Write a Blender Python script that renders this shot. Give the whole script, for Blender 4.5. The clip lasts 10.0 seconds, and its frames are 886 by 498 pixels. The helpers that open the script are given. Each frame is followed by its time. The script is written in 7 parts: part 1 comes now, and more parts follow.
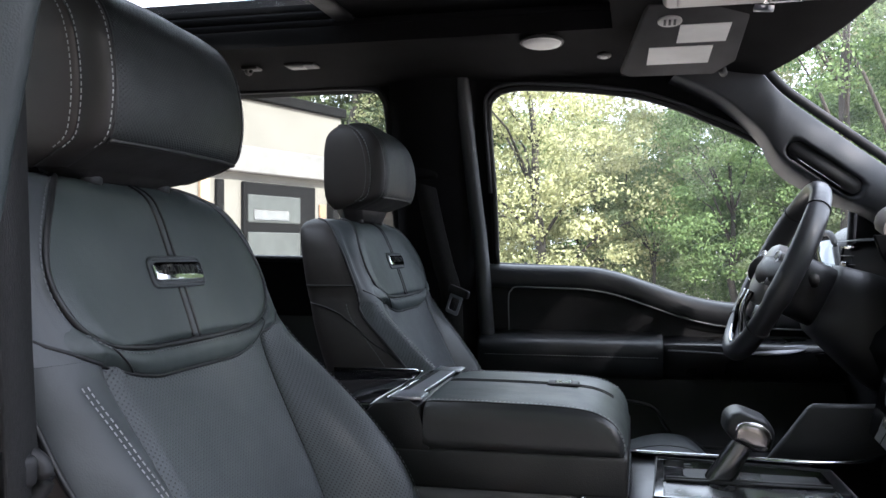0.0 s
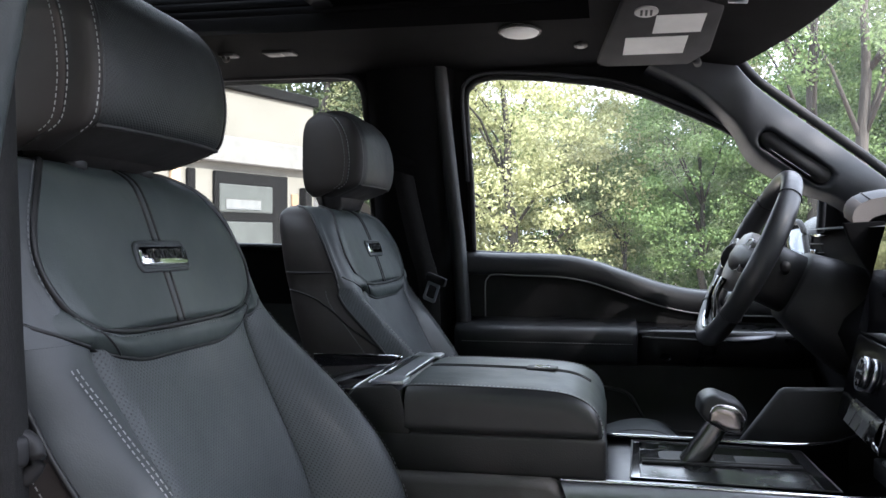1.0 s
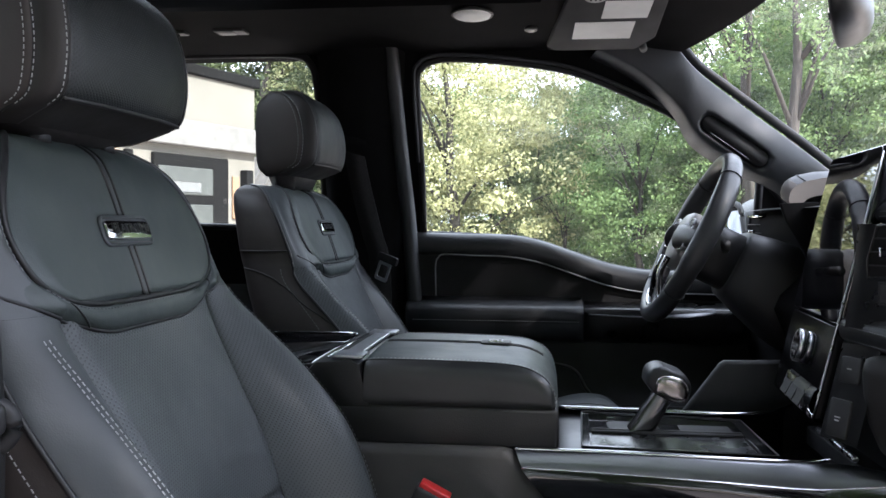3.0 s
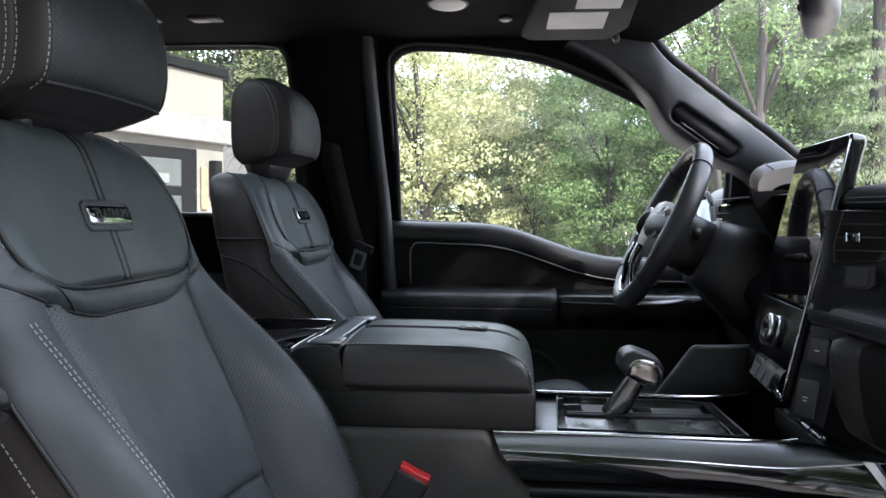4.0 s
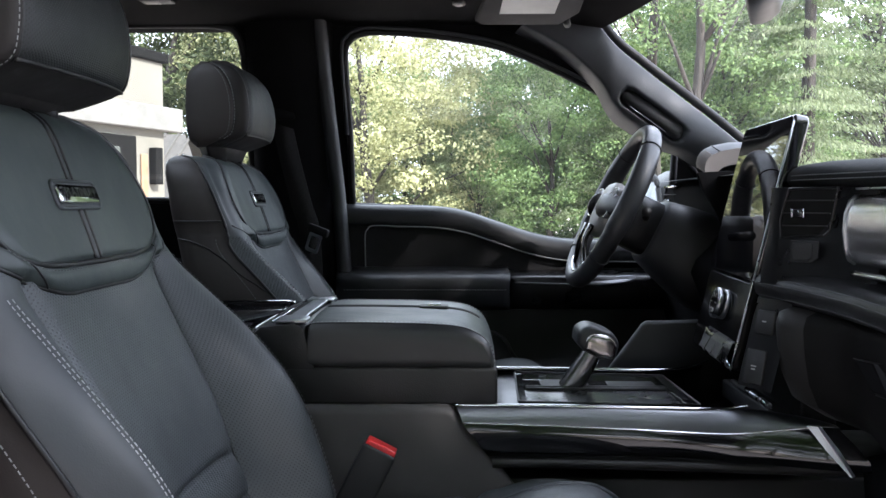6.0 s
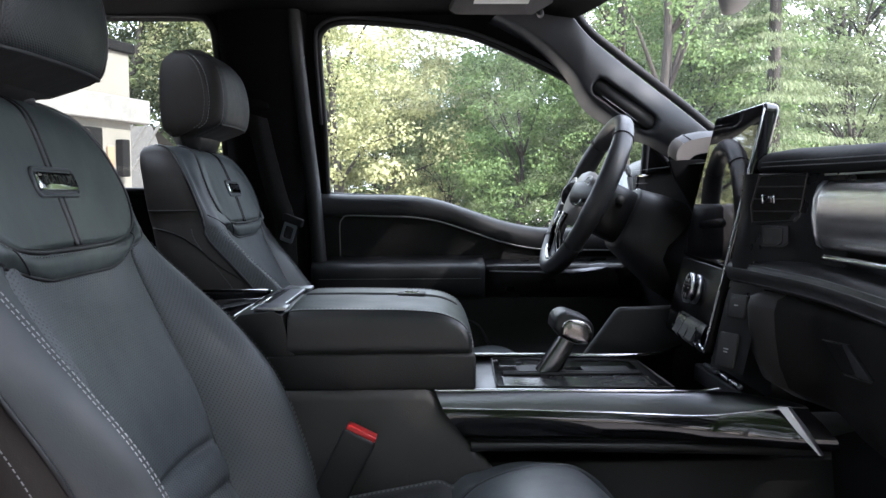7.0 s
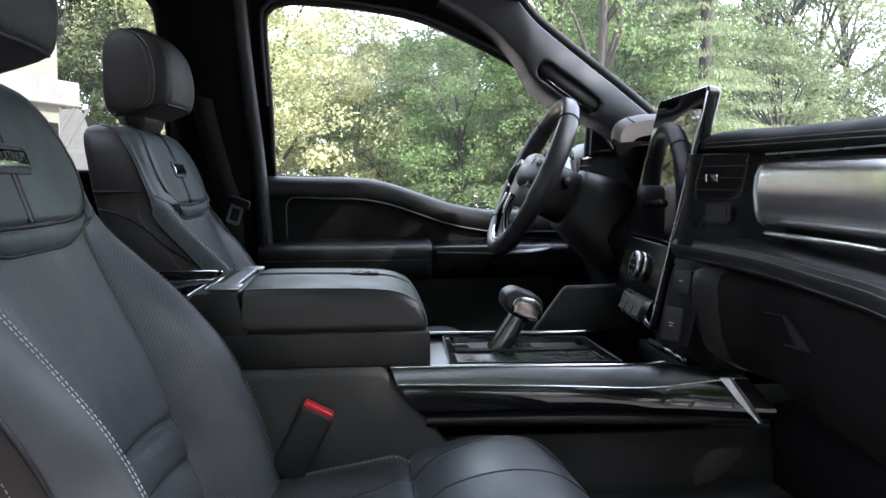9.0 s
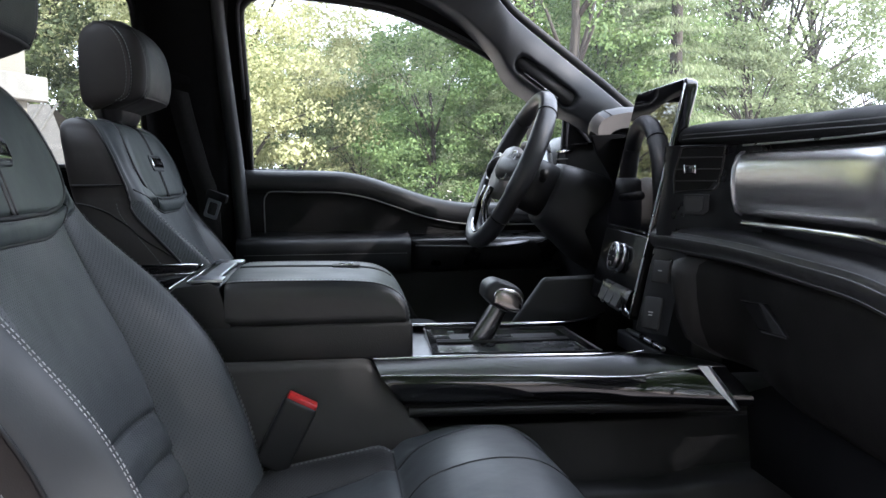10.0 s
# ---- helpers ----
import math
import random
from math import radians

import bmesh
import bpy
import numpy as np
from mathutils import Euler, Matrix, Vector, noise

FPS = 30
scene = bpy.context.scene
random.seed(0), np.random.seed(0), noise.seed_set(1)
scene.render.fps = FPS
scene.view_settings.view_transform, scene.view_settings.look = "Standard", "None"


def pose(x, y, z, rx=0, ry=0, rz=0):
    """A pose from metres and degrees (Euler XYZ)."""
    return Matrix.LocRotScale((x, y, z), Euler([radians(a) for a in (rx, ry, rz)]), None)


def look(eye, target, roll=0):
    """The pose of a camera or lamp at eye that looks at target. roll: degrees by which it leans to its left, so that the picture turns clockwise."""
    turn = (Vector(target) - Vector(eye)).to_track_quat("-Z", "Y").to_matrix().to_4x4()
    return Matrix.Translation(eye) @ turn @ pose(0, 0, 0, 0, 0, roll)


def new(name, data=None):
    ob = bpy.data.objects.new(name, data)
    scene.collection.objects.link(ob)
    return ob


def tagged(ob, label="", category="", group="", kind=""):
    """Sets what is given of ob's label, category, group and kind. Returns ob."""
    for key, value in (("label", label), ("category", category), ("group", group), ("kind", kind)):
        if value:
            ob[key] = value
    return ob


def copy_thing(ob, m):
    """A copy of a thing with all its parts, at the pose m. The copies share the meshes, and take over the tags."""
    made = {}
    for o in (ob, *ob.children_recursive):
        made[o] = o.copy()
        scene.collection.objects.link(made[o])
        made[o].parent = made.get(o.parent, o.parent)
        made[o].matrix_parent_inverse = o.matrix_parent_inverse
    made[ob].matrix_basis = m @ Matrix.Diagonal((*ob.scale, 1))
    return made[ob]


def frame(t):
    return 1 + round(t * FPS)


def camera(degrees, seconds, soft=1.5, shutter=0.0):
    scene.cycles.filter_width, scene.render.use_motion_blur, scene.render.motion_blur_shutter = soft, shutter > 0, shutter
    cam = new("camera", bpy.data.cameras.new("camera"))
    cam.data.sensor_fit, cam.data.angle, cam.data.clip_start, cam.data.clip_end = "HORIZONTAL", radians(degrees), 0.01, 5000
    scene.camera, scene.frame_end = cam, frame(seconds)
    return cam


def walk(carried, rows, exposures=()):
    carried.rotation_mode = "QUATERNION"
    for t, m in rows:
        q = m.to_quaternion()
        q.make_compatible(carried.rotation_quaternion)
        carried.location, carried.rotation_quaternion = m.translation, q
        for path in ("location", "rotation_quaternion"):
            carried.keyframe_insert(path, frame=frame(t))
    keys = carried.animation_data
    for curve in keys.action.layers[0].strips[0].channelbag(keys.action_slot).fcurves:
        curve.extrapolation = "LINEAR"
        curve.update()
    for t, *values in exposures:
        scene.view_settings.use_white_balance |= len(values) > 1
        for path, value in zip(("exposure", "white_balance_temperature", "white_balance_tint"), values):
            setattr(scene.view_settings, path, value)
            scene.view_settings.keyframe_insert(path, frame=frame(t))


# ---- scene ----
# x: towards the truck's bonnet, y: from the open passenger door to the driver's door, z: up from the drive
cam = camera(54.43, 10.0)
ROWS = [  # seconds, x, y, z, and the turn in degrees
    (0, 0.0000, -1.3156, 1.4750, 90.000, -0.000, 12.800),
    (0.5, -0.0047, -1.3229, 1.4723, 89.685, -0.029, 11.893),
    (1, -0.0096, -1.3303, 1.4695, 89.360, -0.075, 10.921),
    (1.5, -0.0146, -1.3374, 1.4674, 89.010, -0.096, 10.010),
    (2, -0.0192, -1.3445, 1.4653, 88.784, -0.197, 9.057),
    (2.5, -0.0231, -1.3523, 1.4630, 88.588, -0.176, 8.027),
    (4, -0.0381, -1.3756, 1.4535, 87.767, -0.245, 4.962),
    (4.5, -0.0439, -1.3826, 1.4499, 87.565, -0.003, 3.934),
    (5, -0.0505, -1.3895, 1.4470, 87.368, 0.030, 2.960),
    (5.5, -0.0569, -1.3958, 1.4451, 87.157, 0.009, 2.093),
    (7, -0.0742, -1.4135, 1.4365, 86.416, 0.278, -0.839),
    (7.5, -0.0800, -1.4186, 1.4337, 86.085, 0.259, -1.877),
    (8, -0.0857, -1.4226, 1.4318, 85.848, 0.230, -2.925),
    (8.5, -0.0914, -1.4262, 1.4299, 85.635, 0.216, -4.041),
    (9, -0.0982, -1.4293, 1.4275, 85.467, 0.250, -5.005),
    (9.5, -0.1046, -1.4322, 1.4248, 85.344, 0.314, -5.891),
    (10, -0.1111, -1.4357, 1.4227, 85.154, 0.421, -6.794),
]
walk(cam, [(t, pose(*place)) for t, *place in ROWS], exposures=[(0.0, 2.18, 5930, 18.0), (10.0, 2.2, 5930, 18.0)])
# ---- light ----
CENTRE = -0.085                       # the truck's centre line
SUN = Vector((0.62, -0.50, 0.60)).normalized()
world = bpy.data.worlds.new("sky")
scene.world = world
world.use_nodes = True
wn = world.node_tree.nodes
sky = wn.new("ShaderNodeTexSky")
sky.sky_type = "NISHITA"
sky.sun_disc = False
sky.sun_elevation = math.asin(SUN.z)
sky.sun_rotation = math.atan2(SUN.x, SUN.y)
sky.air_density, sky.dust_density, sky.ozone_density = 1.2, 3.0, 1.0
# a thin bright cloud cover over the blue
cover = wn.new("ShaderNodeMix")
cover.data_type = "RGBA"
cloud_co = wn.new("ShaderNodeTexCoord")
cloud = wn.new("ShaderNodeTexNoise")
cloud.inputs["Scale"].default_value, cloud.inputs["Detail"].default_value = 2.6, 6.0
ramp = wn.new("ShaderNodeValToRGB")
ramp.color_ramp.elements[0].position, ramp.color_ramp.elements[1].position = 0.30, 0.55
ramp.color_ramp.elements[0].color, ramp.color_ramp.elements[1].color = (0.45, 0.45, 0.45, 1), (0.95, 0.95, 0.95, 1)
wl = world.node_tree.links
wl.new(cloud_co.outputs["Generated"], cloud.inputs["Vector"])
wl.new(cloud.outputs["Fac"], ramp.inputs["Fac"])
wl.new(ramp.outputs["Color"], cover.inputs["Factor"])
wl.new(sky.outputs["Color"], cover.inputs["A"])
cover.inputs["B"].default_value = (10.5, 11.0, 11.8, 1)
wl.new(cover.outputs["Result"], wn["Background"].inputs["Color"])
wn["Background"].inputs["Strength"].default_value = 0.15
sun = new("sun", bpy.data.lights.new("sun", "SUN"))
sun.data.energy, sun.data.angle, sun.data.color = 5.0, radians(0.6), (1.0, 0.93, 0.82)
sun.matrix_world = look((0, 0, 30), Vector((0, 0, 30)) - SUN)

# ---- materials ----


class Mat:
    """A node material with a principled shader, and short ways to add what varies it."""

    def __init__(self, name, colour, rough=0.5, metal=0.0, spec=0.5, coat=0.0):
        self.m = bpy.data.materials.new(name)
        self.m.use_nodes = True
        self.n, self.l = self.m.node_tree.nodes, self.m.node_tree.links
        self.b = self.n["Principled BSDF"]
        self.colour = colour
        self.b.inputs["Base Color"].default_value = (*colour, 1)
        self.b.inputs["Roughness"].default_value = rough
        self.b.inputs["Metallic"].default_value = metal
        self.b.inputs["Specular IOR Level"].default_value = spec
        self.b.inputs["Coat Weight"].default_value = coat
        self.b.inputs["Coat Roughness"].default_value = 0.08
        self.co = None
        self.bump = None

    def coords(self, kind="Object"):
        if self.co is None:
            self.co = self.n.new("ShaderNodeTexCoord")
        return self.co.outputs[kind]

    def noise(self, scale, detail=3.0, stretch=(1, 1, 1), kind="Object", rough=0.55):
        m = self.n.new("ShaderNodeMapping")
        m.inputs["Scale"].default_value = stretch
        self.l.new(self.coords(kind), m.inputs["Vector"])
        t = self.n.new("ShaderNodeTexNoise")
        t.inputs["Scale"].default_value, t.inputs["Detail"].default_value, t.inputs["Roughness"].default_value = scale, detail, rough
        self.l.new(m.outputs["Vector"], t.inputs["Vector"])
        return t.outputs["Fac"]

    def cells(self, scale, kind="Object", feature="DISTANCE_TO_EDGE"):
        t = self.n.new("ShaderNodeTexVoronoi")
        t.feature = feature
        t.inputs["Scale"].default_value = scale
        self.l.new(self.coords(kind), t.inputs["Vector"])
        return t.outputs["Distance"]

    def spread(self, value, lo, hi, a, b):
        r = self.n.new("ShaderNodeMapRange")
        for key, v in (("From Min", lo), ("From Max", hi), ("To Min", a), ("To Max", b)):
            r.inputs[key].default_value = v
        self.l.new(value, r.inputs["Value"])
        return r.outputs["Result"]

    def tint(self, value, lo, hi):
        """Colour from lo to hi by value, mixed over what there is."""
        mix = self.n.new("ShaderNodeMix")
        mix.data_type = "RGBA"
        mix.inputs["A"].default_value, mix.inputs["B"].default_value = (*lo, 1), (*hi, 1)
        self.l.new(value, mix.inputs["Factor"])
        self.l.new(mix.outputs["Result"], self.b.inputs["Base Color"])
        return self

    def over(self, value, colour):
        """Lays colour over the present one where value is 1."""
        mix = self.n.new("ShaderNodeMix")
        mix.data_type = "RGBA"
        mix.inputs["B"].default_value = (*colour, 1)
        old = self.b.inputs["Base Color"]
        if old.is_linked:
            self.l.new(old.links[0].from_socket, mix.inputs["A"])
        else:
            mix.inputs["A"].default_value = old.default_value
        self.l.new(value, mix.inputs["Factor"])
        self.l.new(mix.outputs["Result"], old)
        return self

    def rough(self, value, lo, hi):
        self.l.new(self.spread(value, 0.3, 0.7, lo, hi), self.b.inputs["Roughness"])
        return self

    def relief(self, value, depth, strength=1.0):
        t = self.n.new("ShaderNodeBump")
        t.inputs["Strength"].default_value, t.inputs["Distance"].default_value = strength, depth
        self.l.new(value, t.inputs["Height"])
        if self.bump is not None:
            self.l.new(self.bump, t.inputs["Normal"])
        self.bump = t.outputs["Normal"]
        self.l.new(self.bump, self.b.inputs["Normal"])
        return self


def leather(name, colour, holes=0.0, rough=(0.42, 0.56), spec=0.45):
    m = Mat(name, colour, 0.42, 0, spec)
    big = m.noise(7, 4)
    m.tint(m.spread(big, 0.3, 0.7, 0, 1), [c * 0.86 for c in colour], [c * 1.16 for c in colour])
    m.rough(m.noise(11, 3), *rough)
    m.relief(m.noise(16, 3), 0.004, 0.35)
    m.relief(m.noise(5, 2), 0.010, 0.30)
    m.relief(m.cells(620, feature="F1"), 0.0004, 0.14)
    m.relief(m.noise(900, 2), 0.0004, 0.15)
    if holes:
        t = m.n.new("ShaderNodeTexVoronoi")
        t.voronoi_dimensions = "2D"
        t.inputs["Scale"].default_value, t.inputs["Randomness"].default_value = 1 / holes, 0.0
        turn = m.n.new("ShaderNodeMapping")
        turn.inputs["Rotation"].default_value = (0, 0, radians(45))
        m.l.new(m.coords("UV"), turn.inputs["Vector"])
        m.l.new(turn.outputs["Vector"], t.inputs["Vector"])
        dot = m.spread(t.outputs["Distance"], 0.14, 0.26, 0.85, 0)
        m.over(dot, (0.004, 0.004, 0.004))
        m.relief(m.spread(t.outputs["Distance"], 0.13, 0.34, 0, 1), 0.0008, 0.5)
    return m.m


def plastic(name, colour, rough=0.5, grain=600, depth=0.0005, spec=0.4):
    m = Mat(name, colour, rough, 0, spec)
    m.tint(m.spread(m.noise(9, 4), 0.3, 0.7, 0, 1), [c * 0.85 for c in colour], [c * 1.15 for c in colour])
    m.rough(m.noise(14, 3), rough - 0.07, rough + 0.07)
    m.relief(m.cells(grain, feature="F1"), depth, 0.3)
    return m.m


def shiny(name, colour, rough=0.08, metal=0.0, coat=0.0):
    m = Mat(name, colour, rough, metal, 0.5, coat)
    m.rough(m.noise(18, 3), rough * 0.92, rough * 1.14)
    return m.m


def cloth(name, colour, thread=900, rough=0.9, spec=0.2):
    m = Mat(name, colour, rough, 0, spec)
    m.tint(m.spread(m.noise(12, 4), 0.3, 0.7, 0, 1), [c * 0.8 for c in colour], [c * 1.2 for c in colour])
    m.relief(m.noise(thread, 2), 0.0008, 0.5)
    return m.m


def pane(name, tint=(1, 1, 1), haze=0.03):
    """Clear glass with a faint translucent film, added as haze, that scatters the light behind it."""
    m = bpy.data.materials.new(name)
    m.use_nodes = True
    n, l = m.node_tree.nodes, m.node_tree.links
    n.remove(n["Principled BSDF"])
    see, gloss, facing, mix, steep, floor_ = (n.new("ShaderNode" + k) for k in ("BsdfTransparent", "BsdfGlossy", "LayerWeight", "MixShader", "Math", "MapRange"))
    see.inputs["Color"].default_value = (*tint, 1)
    gloss.inputs["Roughness"].default_value = 0.01
    steep.operation = "POWER"
    steep.inputs[1].default_value = 5.0
    l.new(facing.outputs["Facing"], steep.inputs[0])
    floor_.inputs["To Min"].default_value, floor_.inputs["To Max"].default_value = 0.03, 0.8
    l.new(steep.outputs[0], floor_.inputs["Value"])
    l.new(floor_.outputs[0], mix.inputs[0])
    l.new(see.outputs[0], mix.inputs[1])
    l.new(gloss.outputs[0], mix.inputs[2])
    film, veil = n.new("ShaderNodeBsdfTranslucent"), n.new("ShaderNodeMixShader")
    film.inputs["Color"].default_value = (0.9, 0.92, 0.9, 1)
    veil.inputs[0].default_value = haze
    l.new(mix.outputs[0], veil.inputs[1])
    l.new(film.outputs[0], veil.inputs[2])
    l.new(veil.outputs[0], n["Material Output"].inputs["Surface"])
    return m


SEAT_BLACK = leather("seat leather", (0.0388, 0.0435, 0.0462))
SEAT_YOKE = leather("smooth shoulder leather", (0.031, 0.039, 0.038), rough=(0.42, 0.55))
SEAT_HOLES = leather("perforated leather", (0.0425, 0.048, 0.0512), holes=0.0042)
TRIM_BLACK = leather("trim leather", (0.017, 0.018, 0.020))
DARK_PLASTIC = plastic("dark plastic", (0.013, 0.013, 0.0135), 0.5)
GREY_PLASTIC = plastic("charcoal plastic", (0.019, 0.0185, 0.0185), 0.5)
PILLAR = plastic("pillar trim", (0.039, 0.042, 0.047), 0.55, 500, 0.0004)
FASCIA = plastic("satin black fascia", (0.007, 0.007, 0.0075), 0.3, 700, 0.0002)
PANEL_BLACK = Mat("smoked panel glass", (0.003, 0.003, 0.0035), 0.22, 0, 0.06).m
MATTE = Mat("matte black grain", (0.007, 0.007, 0.0075), 0.95, 0, 0.04).m
HUB = plastic("warm grey hub", (0.24, 0.232, 0.226), 0.45, 500, 0.0003)
LINER = cloth("headliner", (0.0085, 0.0085, 0.009), 900, 0.95, 0.04)
BLACK_CLOTH = cloth("black carpet", (0.005, 0.005, 0.0055), 300, 0.95, 0.05)
belt = Mat("belt webbing", (0.016, 0.015, 0.015), 0.75, 0, 0.3)
belt.relief(belt.noise(900, 2, (1, 1, 0.15)), 0.002, 0.8)
belt.tint(belt.spread(belt.noise(700, 1, (1, 1, 0.2)), 0.35, 0.65, 0, 1), (0.006, 0.006, 0.006), (0.013, 0.012, 0.012))
BELT = belt.m
GLOSS = shiny("piano black", (0.006, 0.006, 0.007), 0.05, 0, 0.6)
CHROME = shiny("chrome", (0.72, 0.73, 0.75), 0.10, 1.0)
SATIN = shiny("satin metal", (0.42, 0.43, 0.45), 0.28, 1.0)
PIPING = leather("black piping", (0.007, 0.007, 0.0075))
RUBBER = plastic("rubber seal", (0.010, 0.010, 0.011), 0.6, 300)
THREAD = cloth("grey thread", (0.26, 0.265, 0.27), 3000)
DARK_THREAD = cloth("dark thread", (0.13, 0.135, 0.14), 3000)
RED = plastic("red button", (0.62, 0.03, 0.03), 0.35, 400)
LABEL = plastic("white sticker", (0.84, 0.84, 0.81), 0.6, 200, 0.0001)
LIGHT_PLASTIC = plastic("pale grey plastic", (0.42, 0.41, 0.40), 0.45)
GLASS = pane("window glass", (0.93, 0.96, 0.94), 0.004)
SCREEN_GLASS = pane("hazy windscreen glass", (0.92, 0.95, 0.93), 0.009)
SCREEN = shiny("screen glass", (0.004, 0.004, 0.005), 0.02, 0, 0.0)
MIRROR = shiny("mirror", (0.85, 0.85, 0.85), 0.01, 1.0)
brushed = Mat("brushed aluminium", (0.76, 0.75, 0.75), 0.32, 0.92)
brushed.relief(brushed.noise(30, 2, (90, 1, 90)), 0.0002, 0.03)
brushed.rough(brushed.noise(12, 3, (8, 1, 8)), 0.20, 0.26)
BRUSHED = brushed.m
SATIN_DARK = shiny("dark satin metal", (0.16, 0.165, 0.175), 0.3, 1.0)

# ---- building helpers ----


def part(name, bm, material, parent=None, label="", smooth=True, kind=""):
    """Links a bmesh, in the place's own coordinates, as one mesh object under a thing or a part."""
    bmesh.ops.recalc_face_normals(bm, faces=bm.faces)
    me = bpy.data.meshes.new(name)
    bm.to_mesh(me)
    bm.free()
    if smooth:
        me.polygons.foreach_set("use_smooth", [True] * len(me.polygons))
    me.materials.append(material)
    ob = new(name, me)
    if parent is not None:
        ob.parent = parent
        ob.matrix_parent_inverse = place_of(parent).inverted()
    if label:
        ob["label"] = label
    if kind:
        ob["kind"] = kind
    return ob


def place_of(ob):
    """Where an object stands, without waiting for an update."""
    m = ob.matrix_basis.copy()
    if ob.parent is not None:
        m = place_of(ob.parent) @ ob.matrix_parent_inverse @ m
    return m


def thing(name, at, label, category, group="", kind=""):
    ob = new(name)
    ob.empty_display_size = 0.05
    ob.location = at
    return tagged(ob, label, category, group, kind)


def sharp(ob, degrees=35):
    """Flat-shades edges sharper than the angle."""
    me = ob.data
    bm = bmesh.new()
    bm.from_mesh(me)
    for e in bm.edges:
        e.smooth = not (len(e.link_faces) == 2 and e.calc_face_angle(0) > radians(degrees))
    bm.to_mesh(me)
    bm.free()
    return ob


def sheet(rows, uv=None, closed=False):
    """A grid of quads through rows of points. uv: metric UV along both ways."""
    bm = bmesh.new()
    vs = [[bm.verts.new(p) for p in row] for row in rows]
    n = len(rows[0])
    lay = bm.loops.layers.uv.new("UVMap") if uv else None
    if lay:
        us, vv = [], []
        for i, row in enumerate(rows):
            a, acc = [0.0], 0.0
            for p, q in zip(row, row[1:]):
                acc += (Vector(q) - Vector(p)).length
                a.append(acc)
            mid = a[n // 2]
            us.append([x - mid for x in a])
        acc = 0.0
        for i in range(len(rows)):
            if i:
                acc += (Vector(rows[i][n // 2]) - Vector(rows[i - 1][n // 2])).length
            vv.append(acc)
    for i in range(len(rows) - 1):
        for j in range(n if closed else n - 1):
            k = (j + 1) % n
            quad = [vs[i][j], vs[i][k], vs[i + 1][k], vs[i + 1][j]]
            f = bm.faces.new(quad)
            if lay:
                for loop, (a, b) in zip(f.loops, ((i, j), (i, k), (i + 1, k), (i + 1, j))):
                    loop[lay].uv = (us[a][b], vv[a])
    return bm


def loft(rings, caps=True):
    """A closed skin through rings of points."""
    bm = sheet(rings, closed=True)
    bm.verts.ensure_lookup_table()
    if caps:
        n = len(rings[0])
        bm.faces.new([bm.verts[i] for i in range(n)])
        bm.faces.new([bm.verts[len(bm.verts) - 1 - i] for i in range(n)])
    return bm


def smooth_line(pts, n):
    """n points along a smooth curve through pts."""
    pts = [Vector(p) for p in pts]
    out = []
    m = len(pts) - 1
    for i in range(n):
        u = i / (n - 1) * m
        k = min(int(u), m - 1)
        f = u - k
        p0, p1, p2, p3 = pts[max(k - 1, 0)], pts[k], pts[k + 1], pts[min(k + 2, m)]
        out.append(0.5 * ((2 * p1) + (p2 - p0) * f + (2 * p0 - 5 * p1 + 4 * p2 - p3) * f * f + (3 * p1 - p0 - 3 * p2 + p3) * f ** 3))
    return out


def even(pts, step):
    """Points along a line at even steps."""
    pts = [Vector(p) for p in pts]
    out, left = [pts[0]], step
    for a, b in zip(pts, pts[1:]):
        d = (b - a).length
        while left <= d:
            out.append(a.lerp(b, left / d))
            left += step
        left -= d
    return out


def interp(x, table):
    """Straight lines through rows of (x, y)."""
    return float(np.interp(x, [r[0] for r in table], [r[1] for r in table]))


def soft(x, table):
    """A smooth curve through rows of (x, y), rising in x."""
    xs, ys = [r[0] for r in table], [r[1] for r in table]
    if x <= xs[0]:
        return ys[0]
    if x >= xs[-1]:
        return ys[-1]
    k = max(i for i in range(len(xs) - 1) if xs[i] <= x)

    def slope(i):
        if i == 0:
            return (ys[1] - ys[0]) / (xs[1] - xs[0])
        if i == len(xs) - 1:
            return (ys[-1] - ys[-2]) / (xs[-1] - xs[-2])
        return (ys[i + 1] - ys[i - 1]) / (xs[i + 1] - xs[i - 1])
    h = xs[k + 1] - xs[k]
    f = (x - xs[k]) / h
    return (2 * f ** 3 - 3 * f * f + 1) * ys[k] + (f ** 3 - 2 * f * f + f) * h * slope(k) + (3 * f * f - 2 * f ** 3) * ys[k + 1] + (f ** 3 - f * f) * h * slope(k + 1)


def tube(pts, radius, sides=8, flat=1.0, up=(0, 0, 1), ends=True):
    """A pipe along a line. radius: a number, or one for each point; flat squeezes it along up."""
    pts = [Vector(p) for p in pts]
    rings = []
    for i, p in enumerate(pts):
        d = (pts[min(i + 1, len(pts) - 1)] - pts[max(i - 1, 0)]).normalized()
        u = Vector(up)
        if abs(d.dot(u)) > 0.97:
            u = Vector((0, 1, 0)) if abs(d.y) < 0.9 else Vector((1, 0, 0))
        a = d.cross(u).normalized()
        b = a.cross(d).normalized()
        r = radius[i] if isinstance(radius, (list, tuple)) else radius
        rings.append([p + a * (r * math.cos(t)) + b * (r * flat * math.sin(t)) for t in (2 * math.pi * k / sides for k in range(sides))])
    return loft(rings, ends)


def box(lo, hi, bevel=0.004, segs=2):
    bm = bmesh.new()
    bmesh.ops.create_cube(bm, size=1)
    for v in bm.verts:
        v.co = Vector([lo[i] + (v.co[i] + 0.5) * (hi[i] - lo[i]) for i in range(3)])
    if bevel:
        bmesh.ops.bevel(bm, geom=bm.edges[:], offset=bevel, segments=segs, affect="EDGES", profile=0.5)
    return bm


